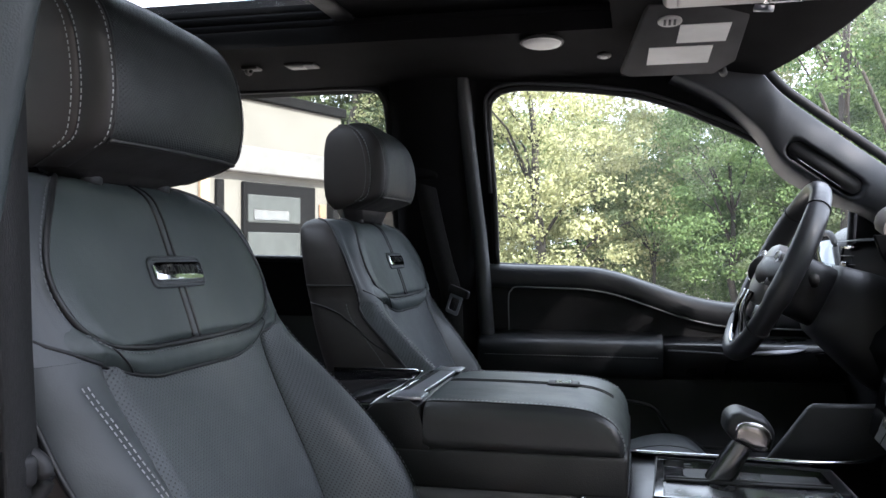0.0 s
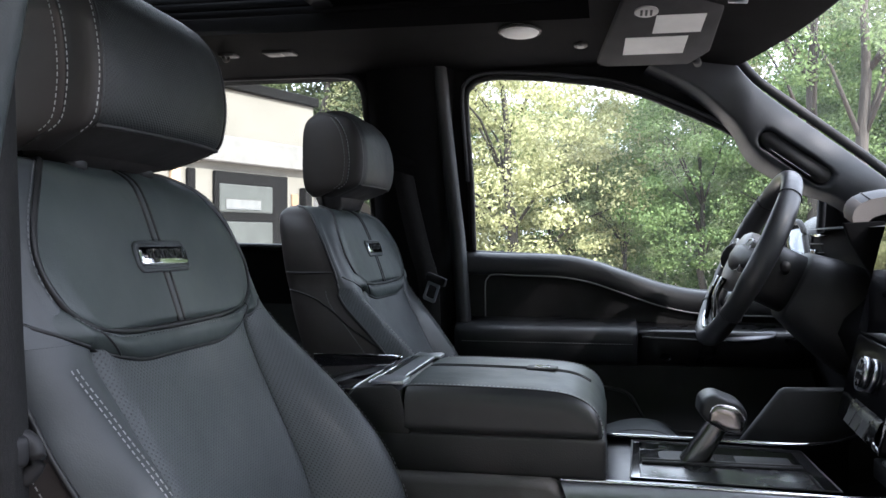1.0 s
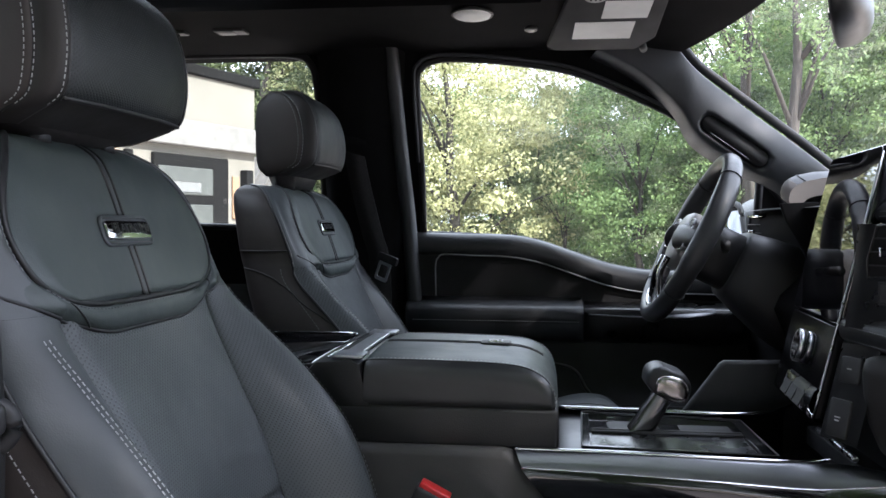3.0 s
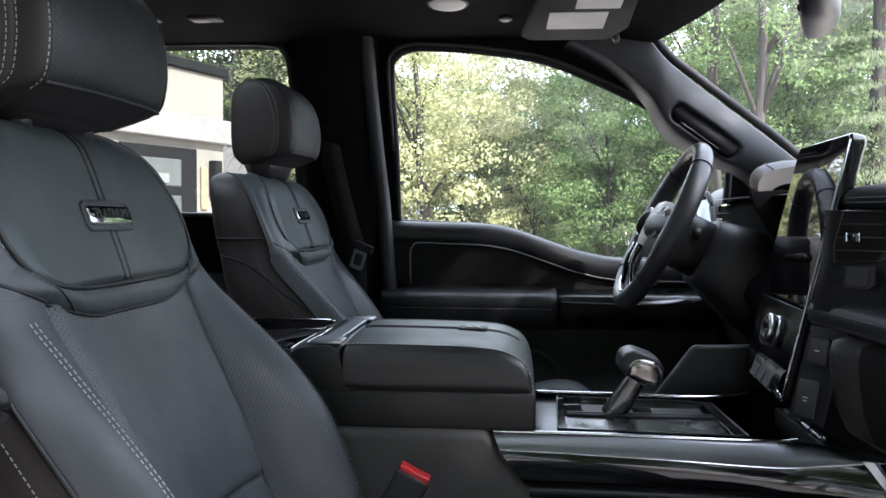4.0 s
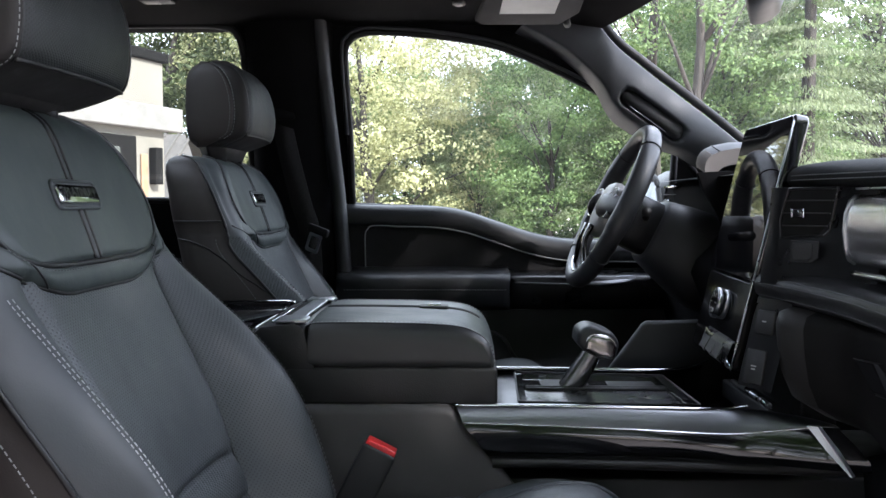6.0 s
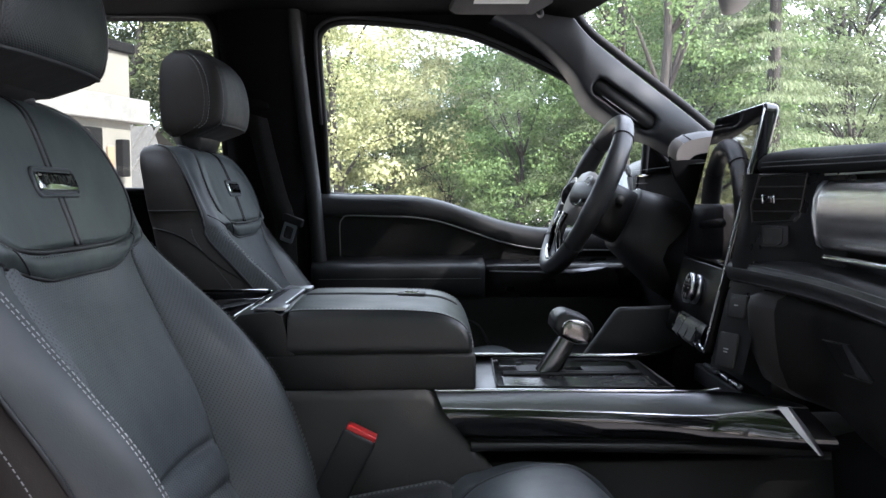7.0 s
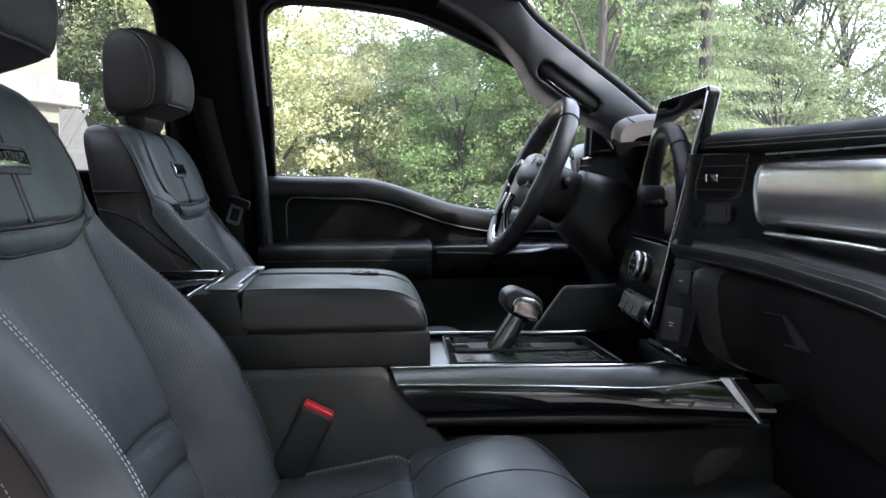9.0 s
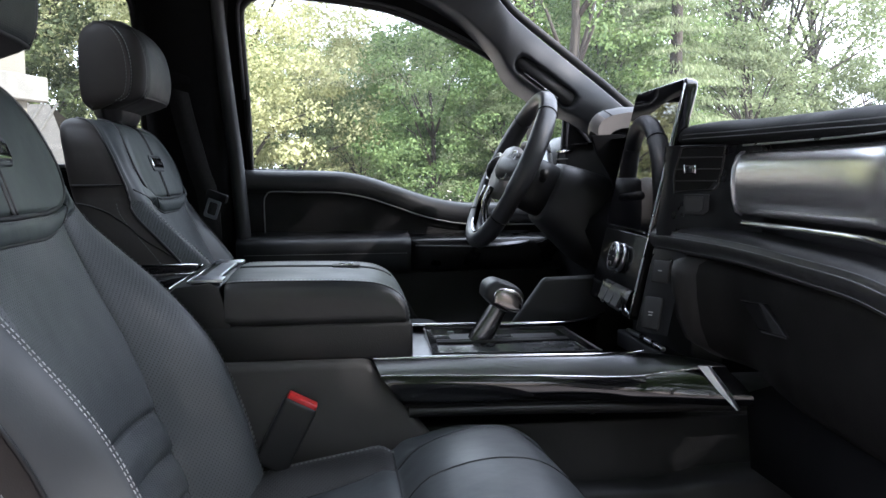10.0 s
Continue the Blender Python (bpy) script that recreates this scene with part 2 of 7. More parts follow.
def turned(bm, m):
    bmesh.ops.transform(bm, matrix=m, verts=bm.verts)
    return bm


def slab(outline, thick, bevel=0.0, segs=2, holes=()):
    """A plate from an outline in (x, y), with holes, from z = 0 down to -thick."""
    bm = bmesh.new()
    edges = []
    for loop in (outline, *holes):
        vs = [bm.verts.new((p[0], p[1], 0)) for p in loop]
        edges += [bm.edges.new((vs[i], vs[(i + 1) % len(vs)])) for i in range(len(vs))]
    if holes:
        bmesh.ops.triangle_fill(bm, edges=edges, use_beauty=True, use_dissolve=False)
    else:
        bm.faces.new(bm.verts[:])
    top = bm.faces[:]
    made = bmesh.ops.extrude_face_region(bm, geom=top)
    for v in (g for g in made["geom"] if isinstance(g, bmesh.types.BMVert)):
        v.co.z -= thick
    bmesh.ops.recalc_face_normals(bm, faces=bm.faces)
    if bevel:
        rim = [e for e in bm.edges if len(e.link_faces) == 2 and e.calc_face_angle(0) > radians(50)]
        bmesh.ops.bevel(bm, geom=rim, offset=bevel, segments=segs, affect="EDGES", profile=0.5)
    return bm


def rounded(w, h, r, n=5):
    """The outline of a rounded rectangle about the origin."""
    out = []
    for cx, cy, a in ((w / 2 - r, h / 2 - r, 0), (-w / 2 + r, h / 2 - r, 90), (-w / 2 + r, -h / 2 + r, 180), (w / 2 - r, -h / 2 + r, 270)):
        out += [(cx + r * math.cos(radians(a + 90 * k / n)), cy + r * math.sin(radians(a + 90 * k / n))) for k in range(n + 1)]
    return out


def frame_of(origin, right, up):
    """A matrix whose x runs along right and whose y is as near to up as can be."""
    x = Vector(right).normalized()
    z = x.cross(Vector(up)).normalized()
    y = z.cross(x)
    m = Matrix((x, y, z)).transposed().to_4x4()
    m.translation = origin
    return m


def stitches(lines, out=0.0, step=0.0062, length=0.0040, r=0.00062):
    """Short raised threads along lines of (point, normal)."""
    bm = bmesh.new()
    for line in lines:
        pts = even([p for p, _ in line], step)
        normals = [Vector(n) for _, n in line]
        base = [Vector(p) for p, _ in line]
        for a, b in zip(pts, pts[1:]):
            d = (b - a).normalized()
            k = min(range(len(base)), key=lambda i: (base[i] - a).length_squared)
            n = normals[k].normalized()
            s = n.cross(d).normalized() * r
            e = a + d * length
            lift = n * (r * 1.3 + out)
            vs = [bm.verts.new(p) for p in (a - s, a + s, e + s, e - s, a + lift + d * r, e + lift - d * r)]
            for q in ((0, 1, 4), (1, 2, 5, 4), (2, 3, 5), (3, 0, 4, 5)):
                bm.faces.new([vs[i] for i in q])
    return bm


def join(*bms):
    out = bmesh.new()
    for bm in bms:
        me = bpy.data.meshes.new("joined")
        bm.to_mesh(me)
        bm.free()
        out.from_mesh(me)
        bpy.data.meshes.remove(me)
    return out


# ---- the drive, the house and the woods ----
gm = Mat("gravel drive", (0.42, 0.36, 0.31), 0.9)
gm.tint(gm.spread(gm.noise(3, 6), 0.3, 0.7, 0, 1), (0.35, 0.295, 0.255), (0.50, 0.43, 0.375))
gm.relief(gm.noise(60, 4), 0.02, 0.6)
bm = bmesh.new()
bmesh.ops.create_grid(bm, x_segments=60, y_segments=60, size=400)
ground = part("ground", bm, gm.m)
tagged(ground, "pale worn gravel drive and yard", "ground", kind="structure")

bark = Mat("bark", (0.10, 0.08, 0.06), 0.9)
bark.tint(bark.spread(bark.noise(8, 5, (1, 1, 0.15)), 0.3, 0.7, 0, 1), (0.018, 0.016, 0.013), (0.045, 0.038, 0.031))
bark.relief(bark.noise(14, 4, (1, 1, 0.2)), 0.03, 0.8)
BARK = bark.m


def leaf_material(name, dark, light):
    m = Mat(name, dark, 0.55, 0, 0.3)
    geo = m.n.new("ShaderNodeNewGeometry")
    m.tint(geo.outputs["Random Per Island"], dark, light)
    big = m.noise(0.9, 3)
    m.over(m.spread(big, 0.45, 0.75, 0, 0.5), [c * 1.25 for c in light])
    tr = m.n.new("ShaderNodeBsdfTranslucent")
    mix = m.n.new("ShaderNodeMixShader")
    mix.inputs[0].default_value = 0.45
    src = m.b.inputs["Base Color"].links[0].from_socket
    m.l.new(src, tr.inputs["Color"])
    m.l.new(m.b.outputs[0], mix.inputs[1])
    m.l.new(tr.outputs[0], mix.inputs[2])
    m.l.new(mix.outputs[0], m.n["Material Output"].inputs["Surface"])
    return m.m


LEAF_YELLOW = leaf_material("sunny maple leaves", (0.19, 0.205, 0.088), (0.45, 0.45, 0.245))
LEAF_GREEN = leaf_material("green leaves", (0.048, 0.088, 0.032), (0.17, 0.245, 0.09))
LEAF_DARK = leaf_material("dark needles", (0.05, 0.08, 0.05), (0.12, 0.16, 0.10))
LEAF_DEEP = leaf_material("deep green leaves", (0.022, 0.034, 0.013), (0.085, 0.105, 0.042))
LEAF_GREY = leaf_material("grey green leaves", (0.085, 0.115, 0.055), (0.20, 0.24, 0.125))


def leaves(bm_lists, rng, centre, size, count, leaf):
    """Small leaf quads over one clump, turned outwards and upwards as leaves hang."""
    verts, faces = bm_lists
    for _ in range(count):
        d = Vector((rng.gauss(0, 1), rng.gauss(0, 1), rng.gauss(0, 1))).normalized()
        out = d.copy()
        d = d * (size * rng.uniform(0.45, 1.0))
        d.z *= 0.60
        c = centre + d
        n = (out * 0.9 + Vector((rng.gauss(0, 0.45), rng.gauss(0, 0.45), rng.gauss(0.35, 0.4)))).normalized()
        a = n.cross(Vector((rng.gauss(0, 1), rng.gauss(0, 1), rng.gauss(0, 1)))).normalized()
        b = n.cross(a)
        s = leaf * rng.uniform(0.5, 1.3)
        i = len(verts)
        verts += [c - a * s, c + b * s * 0.55 - n * s * 0.2, c + a * s, c - b * s * 0.55 - n * s * 0.2]
        faces += [(i, i + 1, i + 2), (i, i + 2, i + 3)]


def mesh_of(lists, name, material, parent, kind=""):
    me = bpy.data.meshes.new(name)
    me.from_pydata([tuple(v) for v in lists[0]], [], lists[1])
    me.materials.append(material)
    ob = new(name, me)
    ob.parent = parent
    if kind:
        ob["kind"] = kind
    return ob


def broadleaf(seed, height, spread, clumps, per, leaf, material, label, low=0.15, limb_every=9):
    """A tree with a tapered trunk, forking limbs and a ragged crown of clumps."""
    rng = random.Random(seed)
    tree = thing("tree", (0, 0, 0), label, "tree", "trees round the yard")
    lean = Vector((rng.uniform(-0.4, 0.4), rng.uniform(-0.4, 0.4), 0))
    trunk = [Vector((0, 0, -0.1)) + lean * (k / 6) ** 2 + Vector((rng.uniform(-0.06, 0.06), rng.uniform(-0.06, 0.06), height * 0.8 * k / 6)) for k in range(7)]
    part("trunk", tube(trunk, [0.02 * height * (1 - 0.13 * k) for k in range(7)], 9), BARK, tree)
    crown = ([], [])
    for c in range(clumps):
        h = low + (1 - low) * rng.random() ** 0.8
        f = (h - low) / (1 - low)
        wide = spread * (0.55 + 0.75 * math.sin(math.pi * min(1, f * 0.85 + 0.1))) * rng.uniform(0.35, 1.0)
        ang = rng.uniform(0, 2 * math.pi)
        at = Vector((math.cos(ang) * wide, math.sin(ang) * wide, h * height)) + lean * h * h
        root = trunk[min(6, max(1, int(h * 5.5)))]
        if c % limb_every == 0:
            mid = root.lerp(at, 0.5) + Vector((0, 0, 0.25))
            part("limb", tube([root, mid, at], [0.006 * height, 0.0035 * height, 0.0012 * height], 5), BARK, tree)
        leaves(crown, rng, at, spread * rng.uniform(0.16, 0.34), per, leaf)
    mesh_of(crown, "crown", material, tree)
    return tree


def conifer(seed, height, spread, tiers, material, label):
    """A spruce: a straight trunk and drooping boughs hung with needles."""
    rng = random.Random(seed)
    tree = thing("conifer_tree", (0, 0, 0), label, "tree", "trees round the yard")
    part("trunk", tube([(0, 0, -0.1), (0.05, 0, height * 0.5), (0, 0, height)], [0.018 * height, 0.011 * height, 0.01], 8), BARK, tree)
    crown = ([], [])
    for k in range(tiers):
        f = (k + rng.random() * 0.6) / tiers
        z = height * (0.12 + 0.87 * f)
        for b in range(9):
            ang = rng.uniform(0, 2 * math.pi)
            reach = spread * (1 - f) ** 0.8 * rng.uniform(0.55, 1.05) + 0.15
            side = Vector((-math.sin(ang), math.cos(ang), 0))
            for s in range(12):
                u = (s + 1) / 12
                c = Vector((math.cos(ang) * reach * u, math.sin(ang) * reach * u, z - reach * (0.30 * u - 0.14 * u * u) - 0.08 * u))
                spray = 0.30 * (1 - 0.55 * u)
                for _ in range(11):
                    off = rng.uniform(-1, 1)
                    p = c + side * (off * spray) + Vector((rng.gauss(0, 0.03), rng.gauss(0, 0.03), -0.16 * abs(off) * spray - rng.uniform(0.0, 0.10)))
                    a = (side * (0.5 * off) + Vector((math.cos(ang) * 0.5, math.sin(ang) * 0.5, -0.8)) + Vector((rng.gauss(0, 0.2), rng.gauss(0, 0.2), rng.gauss(0, 0.2)))).normalized() * rng.uniform(0.06, 0.13)
                    w = a.cross(Vector((rng.gauss(0, 1), rng.gauss(0, 1), rng.gauss(0, 1)))).normalized() * 0.013
                    i = len(crown[0])
                    crown[0].extend([p, p + a * 0.5 + w, p + a, p + a * 0.5 - w])
                    crown[1].extend([(i, i + 1, i + 2), (i, i + 2, i + 3)])
    mesh_of(crown, "crown", material, tree)
    return tree


KINDS = {
    "maple": broadleaf(1, 5.8, 1.7, 330, 180, 0.034, LEAF_YELLOW, "tall maple with sunlit yellow-green leaves and gaps", 0.04, 24),
    "maple2": broadleaf(2, 8.0, 2.1, 180, 130, 0.050, LEAF_YELLOW, "ragged tree with yellow-green leaves and gaps", 0.10),
    "oak": broadleaf(3, 4.6, 1.5, 200, 190, 0.036, LEAF_GREEN, "dense green broadleaf tree reaching the ground", 0.03, 20),
    "elm": broadleaf(10, 4.8, 1.5, 170, 150, 0.040, LEAF_DEEP, "deep green tree with an open ragged crown behind the house", 0.03, 20),
    "ash": broadleaf(4, 10.0, 2.7, 190, 120, 0.062, LEAF_GREEN, "tall green broadleaf tree with a clear trunk", 0.22),
    "birch": broadleaf(5, 5.0, 1.5, 130, 140, 0.038, LEAF_GREY, "grey-green tree with fine leaves", 0.04),
    "spruce": conifer(6, 10.0, 2.0, 34, LEAF_DARK, "dark spruce with drooping boughs"),
    "pine": conifer(7, 11.0, 2.3, 30, LEAF_GREY, "pale green spruce with loose boughs"),
    "tall": broadleaf(9, 11.0, 2.2, 90, 110, 0.058, LEAF_GREEN, "tall tree with a long clear trunk", 0.42, 14),
    "willow": broadleaf(8, 8.5, 2.6, 90, 110, 0.055, LEAF_GREY, "open spreading tree with bare forked limbs showing", 0.25, 3),
}
TREES = [  # kind, bearing from the doorway in degrees, distance, size, turn
    ("maple", -6.2, 15.5, 1.12, 20), ("maple2", -2.4, 19.0, 0.52, 160), ("birch", -1.0, 17.0, 0.70, 0), ("birch", 1.0, 15.2, 0.52, 60), ("oak", 5.9, 15.0, 0.86, 50), ("oak", 8.8, 17.5, 0.95, 140),
    ("spruce", 2.4, 27.0, 0.60, 0), ("spruce", 5.6, 25.0, 0.80, 75), ("oak", 0.4, 24.0, 1.12, 200), ("oak", -3.6, 22.0, 1.05, 10), ("oak", -7.5, 21.0, 1.0, 100), ("birch", 3.2, 20.0, 0.95, 300), ("maple2", -10.5, 19.0, 0.95, 80), ("elm", -15.0, 20.0, 1.35, 90), ("elm", -17.0, 24.0, 1.8, 200), ("elm", -19.0, 19.0, 1.6, 30), ("ash", -22.0, 26.0, 0.8, 30), ("birch", -26.0, 22.0, 1.4, 30),
    ("birch", 10.6, 14.5, 0.60, 30), ("maple2", 11.5, 20.0, 0.90, 30), ("ash", 14.0, 21.0, 1.0, 10), ("oak", 12.4, 17.5, 0.85, 33), ("ash", 17.5, 19.0, 0.95, 120), ("oak", 16.5, 16.0, 1.05, 170),
    ("spruce", 18.8, 17.5, 0.85, 40), ("pine", 21.4, 15.0, 0.80, 0), ("willow", 26.0, 20.0, 1.0, 0), ("birch", 26.0, 18.0, 0.85, 40), ("birch", 28.0, 21.0, 1.35, 210), ("willow", 30.0, 24.0, 0.95, 77), ("birch", 33.0, 20.0, 0.75, 12), ("oak", 35.5, 21.0, 0.75, 310),
    ("tall", 12.2, 14.0, 0.66, 10), ("tall", 14.9, 13.5, 0.66, 140), ("pine", 19.0, 26.0, 0.95, 90), ("oak", 25.0, 26.0, 1.2, 12), ("oak", 39.0, 22.0, 1.0, 10), ("birch", 43.0, 20.0, 1.0, 99),
    # out of view on the passenger side, added to block sun and sky
    ("ash", 118.0, 9.0, 1.05, 60), ("oak", 125.0, 6.6, 1.2, 20), ("ash", 132.0, 9.0, 1.0, 150), ("ash", 154.0, 8.0, 1.0, 10), ("ash", 176.0, 7.5, 1.0, 100), ("ash", 198.0, 7.5, 1.0, 190), ("ash", 222.0, 8.0, 1.0, 310),
    ("oak", 142.0, 6.5, 1.1, 120), ("oak", 164.0, 6.0, 1.1, 220), ("oak", 186.0, 5.8, 1.1, 320), ("oak", 208.0, 6.2, 1.1, 60), ("oak", 232.0, 7.0, 1.2, 77),
]
used = set()
for kind, bearing, far, size, turn in TREES:
    x, y = far * math.sin(radians(bearing)), -1.35 + far * math.cos(radians(bearing))
    m = pose(x, y, 0, 0, 0, turn) @ Matrix.Scale(size, 4)
    if kind in used:
        t = copy_thing(KINDS[kind], pose(x, y, 0, 0, 0, turn))
        t.scale = (size, size, size)
    else:
        used.add(kind)
        KINDS[kind].matrix_basis = m

# the far edge of the woods
rng = random.Random(11)
far_leaves = ([], [])
for _ in range(2400):
    bearing = radians(rng.uniform(-40, 50))
    far = rng.uniform(29, 36)
    crest = 3.2 + 1.6 * math.sin(bearing * 9) + 1.0 * math.sin(bearing * 23 + 1) - (1.4 if bearing > radians(31) else 0) + (2.8 if radians(10) < bearing < radians(31) else 0)
    leaves(far_leaves, rng, Vector((far * math.sin(bearing), far * math.cos(bearing), rng.uniform(0, max(1.0, crest)))), 0.9, 22, 0.15)
woods = thing("far_woods", (0, 32, 0), "dense green woods at the far edge of the yard", "woods", kind="stuff")
mesh_of(far_leaves, "foliage", LEAF_GREEN, woods)
woods.location = (0, 0, 0)

# the white house: two blocks with a flat roof, a deep canopy and a dark-framed door
plaster = Mat("cream render", (0.20, 0.19, 0.16), 0.85)
plaster.tint(plaster.spread(plaster.noise(1.2, 5), 0.3, 0.7, 0, 1), (0.108, 0.101, 0.084), (0.129, 0.121, 0.103))
plaster.relief(plaster.noise(90, 3), 0.004, 0.4)
FRAME = plastic("dark window frame", (0.0035, 0.0034, 0.0032), 0.8, 600, 0.0005, 0.1)
FROST = plastic("pale frosted glass", (0.055, 0.059, 0.056), 0.35, 30, 0.0001, 0.2)
SHINGLE = plastic("weathered roof sheet", (0.052, 0.048, 0.043), 0.85, 12, 0.01)
HD = Vector((0.31, 0.95, 0)).normalized()      # along the front, away from the truck
HN = Vector((0.95, -0.31, 0)).normalized()     # out of the front
HC = Vector((-3.21, 7.73, 0))                  # the front's far corner


def house_box(u0, u1, n0, n1, z0, z1, bevel=0.01):
    """A block of the house: u along the front back from the far corner, n out of the front."""
    bm = box((u0, n0, z0), (u1, n1, z1), bevel, 1)
    m = Matrix((HD, HN, Vector((0, 0, 1)))).transposed().to_4x4()
    m.translation = HC
    return turned(bm, m)


house = thing("house", HC, "cream rendered house with a flat roof, canopy and dark-framed door", "house")
part("wall", house_box(-9, 0, -6, 0, -0.1, 2.92), plaster.m, house, smooth=False)
part("roof", house_box(-9.1, 0.04, -6.1, 0.05, 2.92, 3.02), FRAME, house, "dark flat roof edge", smooth=False)
part("canopy", house_box(-9, 0.20, -0.02, 0.10, 2.20, 2.45), plastic("grey fascia", (0.12, 0.116, 0.108), 0.7, 60), house, "pale grey canopy band over the entrance", smooth=False)
door = part("door", house_box(-1.56, -0.50, 0.0, 0.05, 0, 2.12), FRAME, house, "dark-framed entrance with frosted panes", smooth=False)
for z0, z1 in ((0.1, 0.92), (0.98, 1.64), (1.73, 2.00)):
    part("pane", house_box(-1.52, -0.76, 0.05, 0.065, z0, z1), FROST, door, smooth=False)
# pale patch on the upper pane, painted as a reflection of the sky
part("pane", house_box(-1.45, -0.95, 0.065, 0.07, 1.76, 1.86), plastic("painted sky reflection", (0.12, 0.123, 0.122), 0.2, 30, 0.0001), door, smooth=False)
part("wall_lamp", house_box(-0.26, -0.15, 0.0, 0.10, 1.64, 2.02), FRAME, house, "black wall lamp", smooth=False)
part("window_frame", house_box(-1.90, -1.81, 0.0, 0.05, 0.3, 2.12), FRAME, house, smooth=False)
part("window_frame", house_box(-2.10, -1.99, 0.0, 0.05, 0.3, 2.12), plastic("tan timber", (0.26, 0.19, 0.13), 0.6, 60), house, "tan timber window post", smooth=False)
part("window_frame", house_box(-0.40, -0.30, 0.0, 0.03, 1.5, 1.95), plastic("brown panel", (0.20, 0.12, 0.07), 0.6, 60), house, smooth=False)
rail = part("roof_railing", join(*[house_box(-9 + 0.9 * k, -8.98 + 0.9 * k, -0.6, -0.57, 3.0, 3.45, 0) for k in range(10)], house_box(-9, -0.9, -0.6, -0.57, 3.42, 3.45, 0)), FRAME, house, "thin dark roof railing", smooth=False)
bm = house_box(-9, -0.9, -0.595, -0.585, 3.02, 3.42, 0)
part("glass_panel", bm, GLASS, rail, smooth=False)
shed = thing("garage", (-4.4, 11.0, 0), "low garage with a pale ribbed roof behind the house", "garage")
part("wall", box((-7.4, 9.6, -0.1), (-3.4, 13.0, 1.15), 0.01, 1), plaster.m, shed, smooth=False)
part("roof", sheet([[(-7.8, 9.3, 1.1), (-3.1, 9.3, 1.1)], [(-7.4, 10.9, 2.43), (-4.0, 10.9, 2.43)], [(-7.8, 13.2, 1.1), (-3.1, 13.2, 1.1)]]), SHINGLE, shed, smooth=False)
rib = None
for k in range(19):      # ribs up the front slope
    if rib is None:
        rib = part("rib", tube([Vector((-7.6, 9.3, 1.105)), Vector((-7.32, 10.9, 2.435))], 0.022, 6), SHINGLE, shed)
    else:
        copy = new("rib", rib.data)
        copy.parent = shed
        copy.matrix_parent_inverse = rib.matrix_parent_inverse.copy()
        copy.matrix_basis = rib.matrix_basis.copy()
        copy.location.x += 0.19 * k

# ---- the cabin shell ----


def glass_y(z):
    """The driver's side glass leans in towards the roof."""
    return 0.668 - 0.25 * (max(z, 1.28) - 1.437)


FRONT_WINDOW = smooth_line([(-0.322, 1.437, 0), (-0.322, 1.60, 0), (-0.327, 1.775, 0), (-0.314, 1.812, 0), (-0.285, 1.826, 0), (-0.236, 1.829, 0), (-0.108, 1.819, 0), (0.02, 1.797, 0),
                            (0.148, 1.747, 0), (0.273, 1.685, 0), (0.40, 1.60, 0), (0.50, 1.50, 0), (0.52, 1.42, 0), (0.50, 1.36, 0), (0.40, 1.349, 0), (0.229, 1.349, 0), (0.175, 1.351, 0), (0.107, 1.364, 0), (0.025, 1.391, 0),
                            (-0.043, 1.414, 0), (-0.111, 1.427, 0), (-0.246, 1.433, 0)], 88)
REAR_WINDOW = smooth_line([(-0.556, 1.47, 0), (-0.559, 1.62, 0), (-0.560, 1.77, 0), (-0.570, 1.822, 0), (-0.605, 1.843, 0), (-0.73, 1.847, 0), (-1.05, 1.845, 0), (-1.20, 1.835, 0), (-1.24, 1.80, 0), (-1.24, 1.49, 0), (-1.22, 1.455, 0),
                           (-0.90, 1.452, 0), (-0.60, 1.447, 0), (-0.565, 1.45, 0)], 70)


def lean_in(bm, shift=0.0, mirror=False):
    """Stands a plate drawn in (x, z) up as the leaning side of the cabin."""
    for v in bm.verts:
        x, z, d = v.co
        y = glass_y(z) + shift - d
        v.co = (x, 2 * CENTRE - y if mirror else y, z)
    return bm


# one sheet of trim round both side windows
SIDE = [(-1.5, 1.30), (-1.5, 1.93), (0.16, 1.90), (0.24, 1.835), (0.52, 1.605), (0.70, 1.455), (0.75, 1.30)]
wall = part("wall_driver_side", lean_in(slab(SIDE, 0.035, holes=([p[:2] for p in FRONT_WINDOW], [p[:2] for p in REAR_WINDOW]))), LINER, smooth=False)
tagged(wall, "black trim round the driver's side windows", "wall", kind="structure")
for name, loop, label in (("window_front", FRONT_WINDOW, "clear driver's door window"), ("window_rear", REAR_WINDOW, "clear rear door window")):
    w = thing(name, (loop[0][0], glass_y(loop[0][1]), loop[0][1]), label, "window", kind="structure")
    p = part("pane", lean_in(slab([q[:2] for q in loop], 0.005), 0.022), GLASS, w, smooth=False)
    p.visible_shadow = False
    ring = [(q[0], glass_y(q[1]) - 0.002, q[1]) for q in loop]
    part("seal", tube(ring + ring[:2], 0.008, 8), RUBBER, w, "black rubber window seal")
    ring = [(q[0] + (-0.006 if q[0] < loop[0][0] + 0.3 else 0), glass_y(q[1]) - 0.012, q[1] + (0.008 if q[1] > 1.5 else -0.004)) for q in loop]
    if name == "window_front":
        part("frame_lip", tube([q for q in ring[4:44]], 0.0045, 6), PILLAR, w, "grey lip of the window frame")

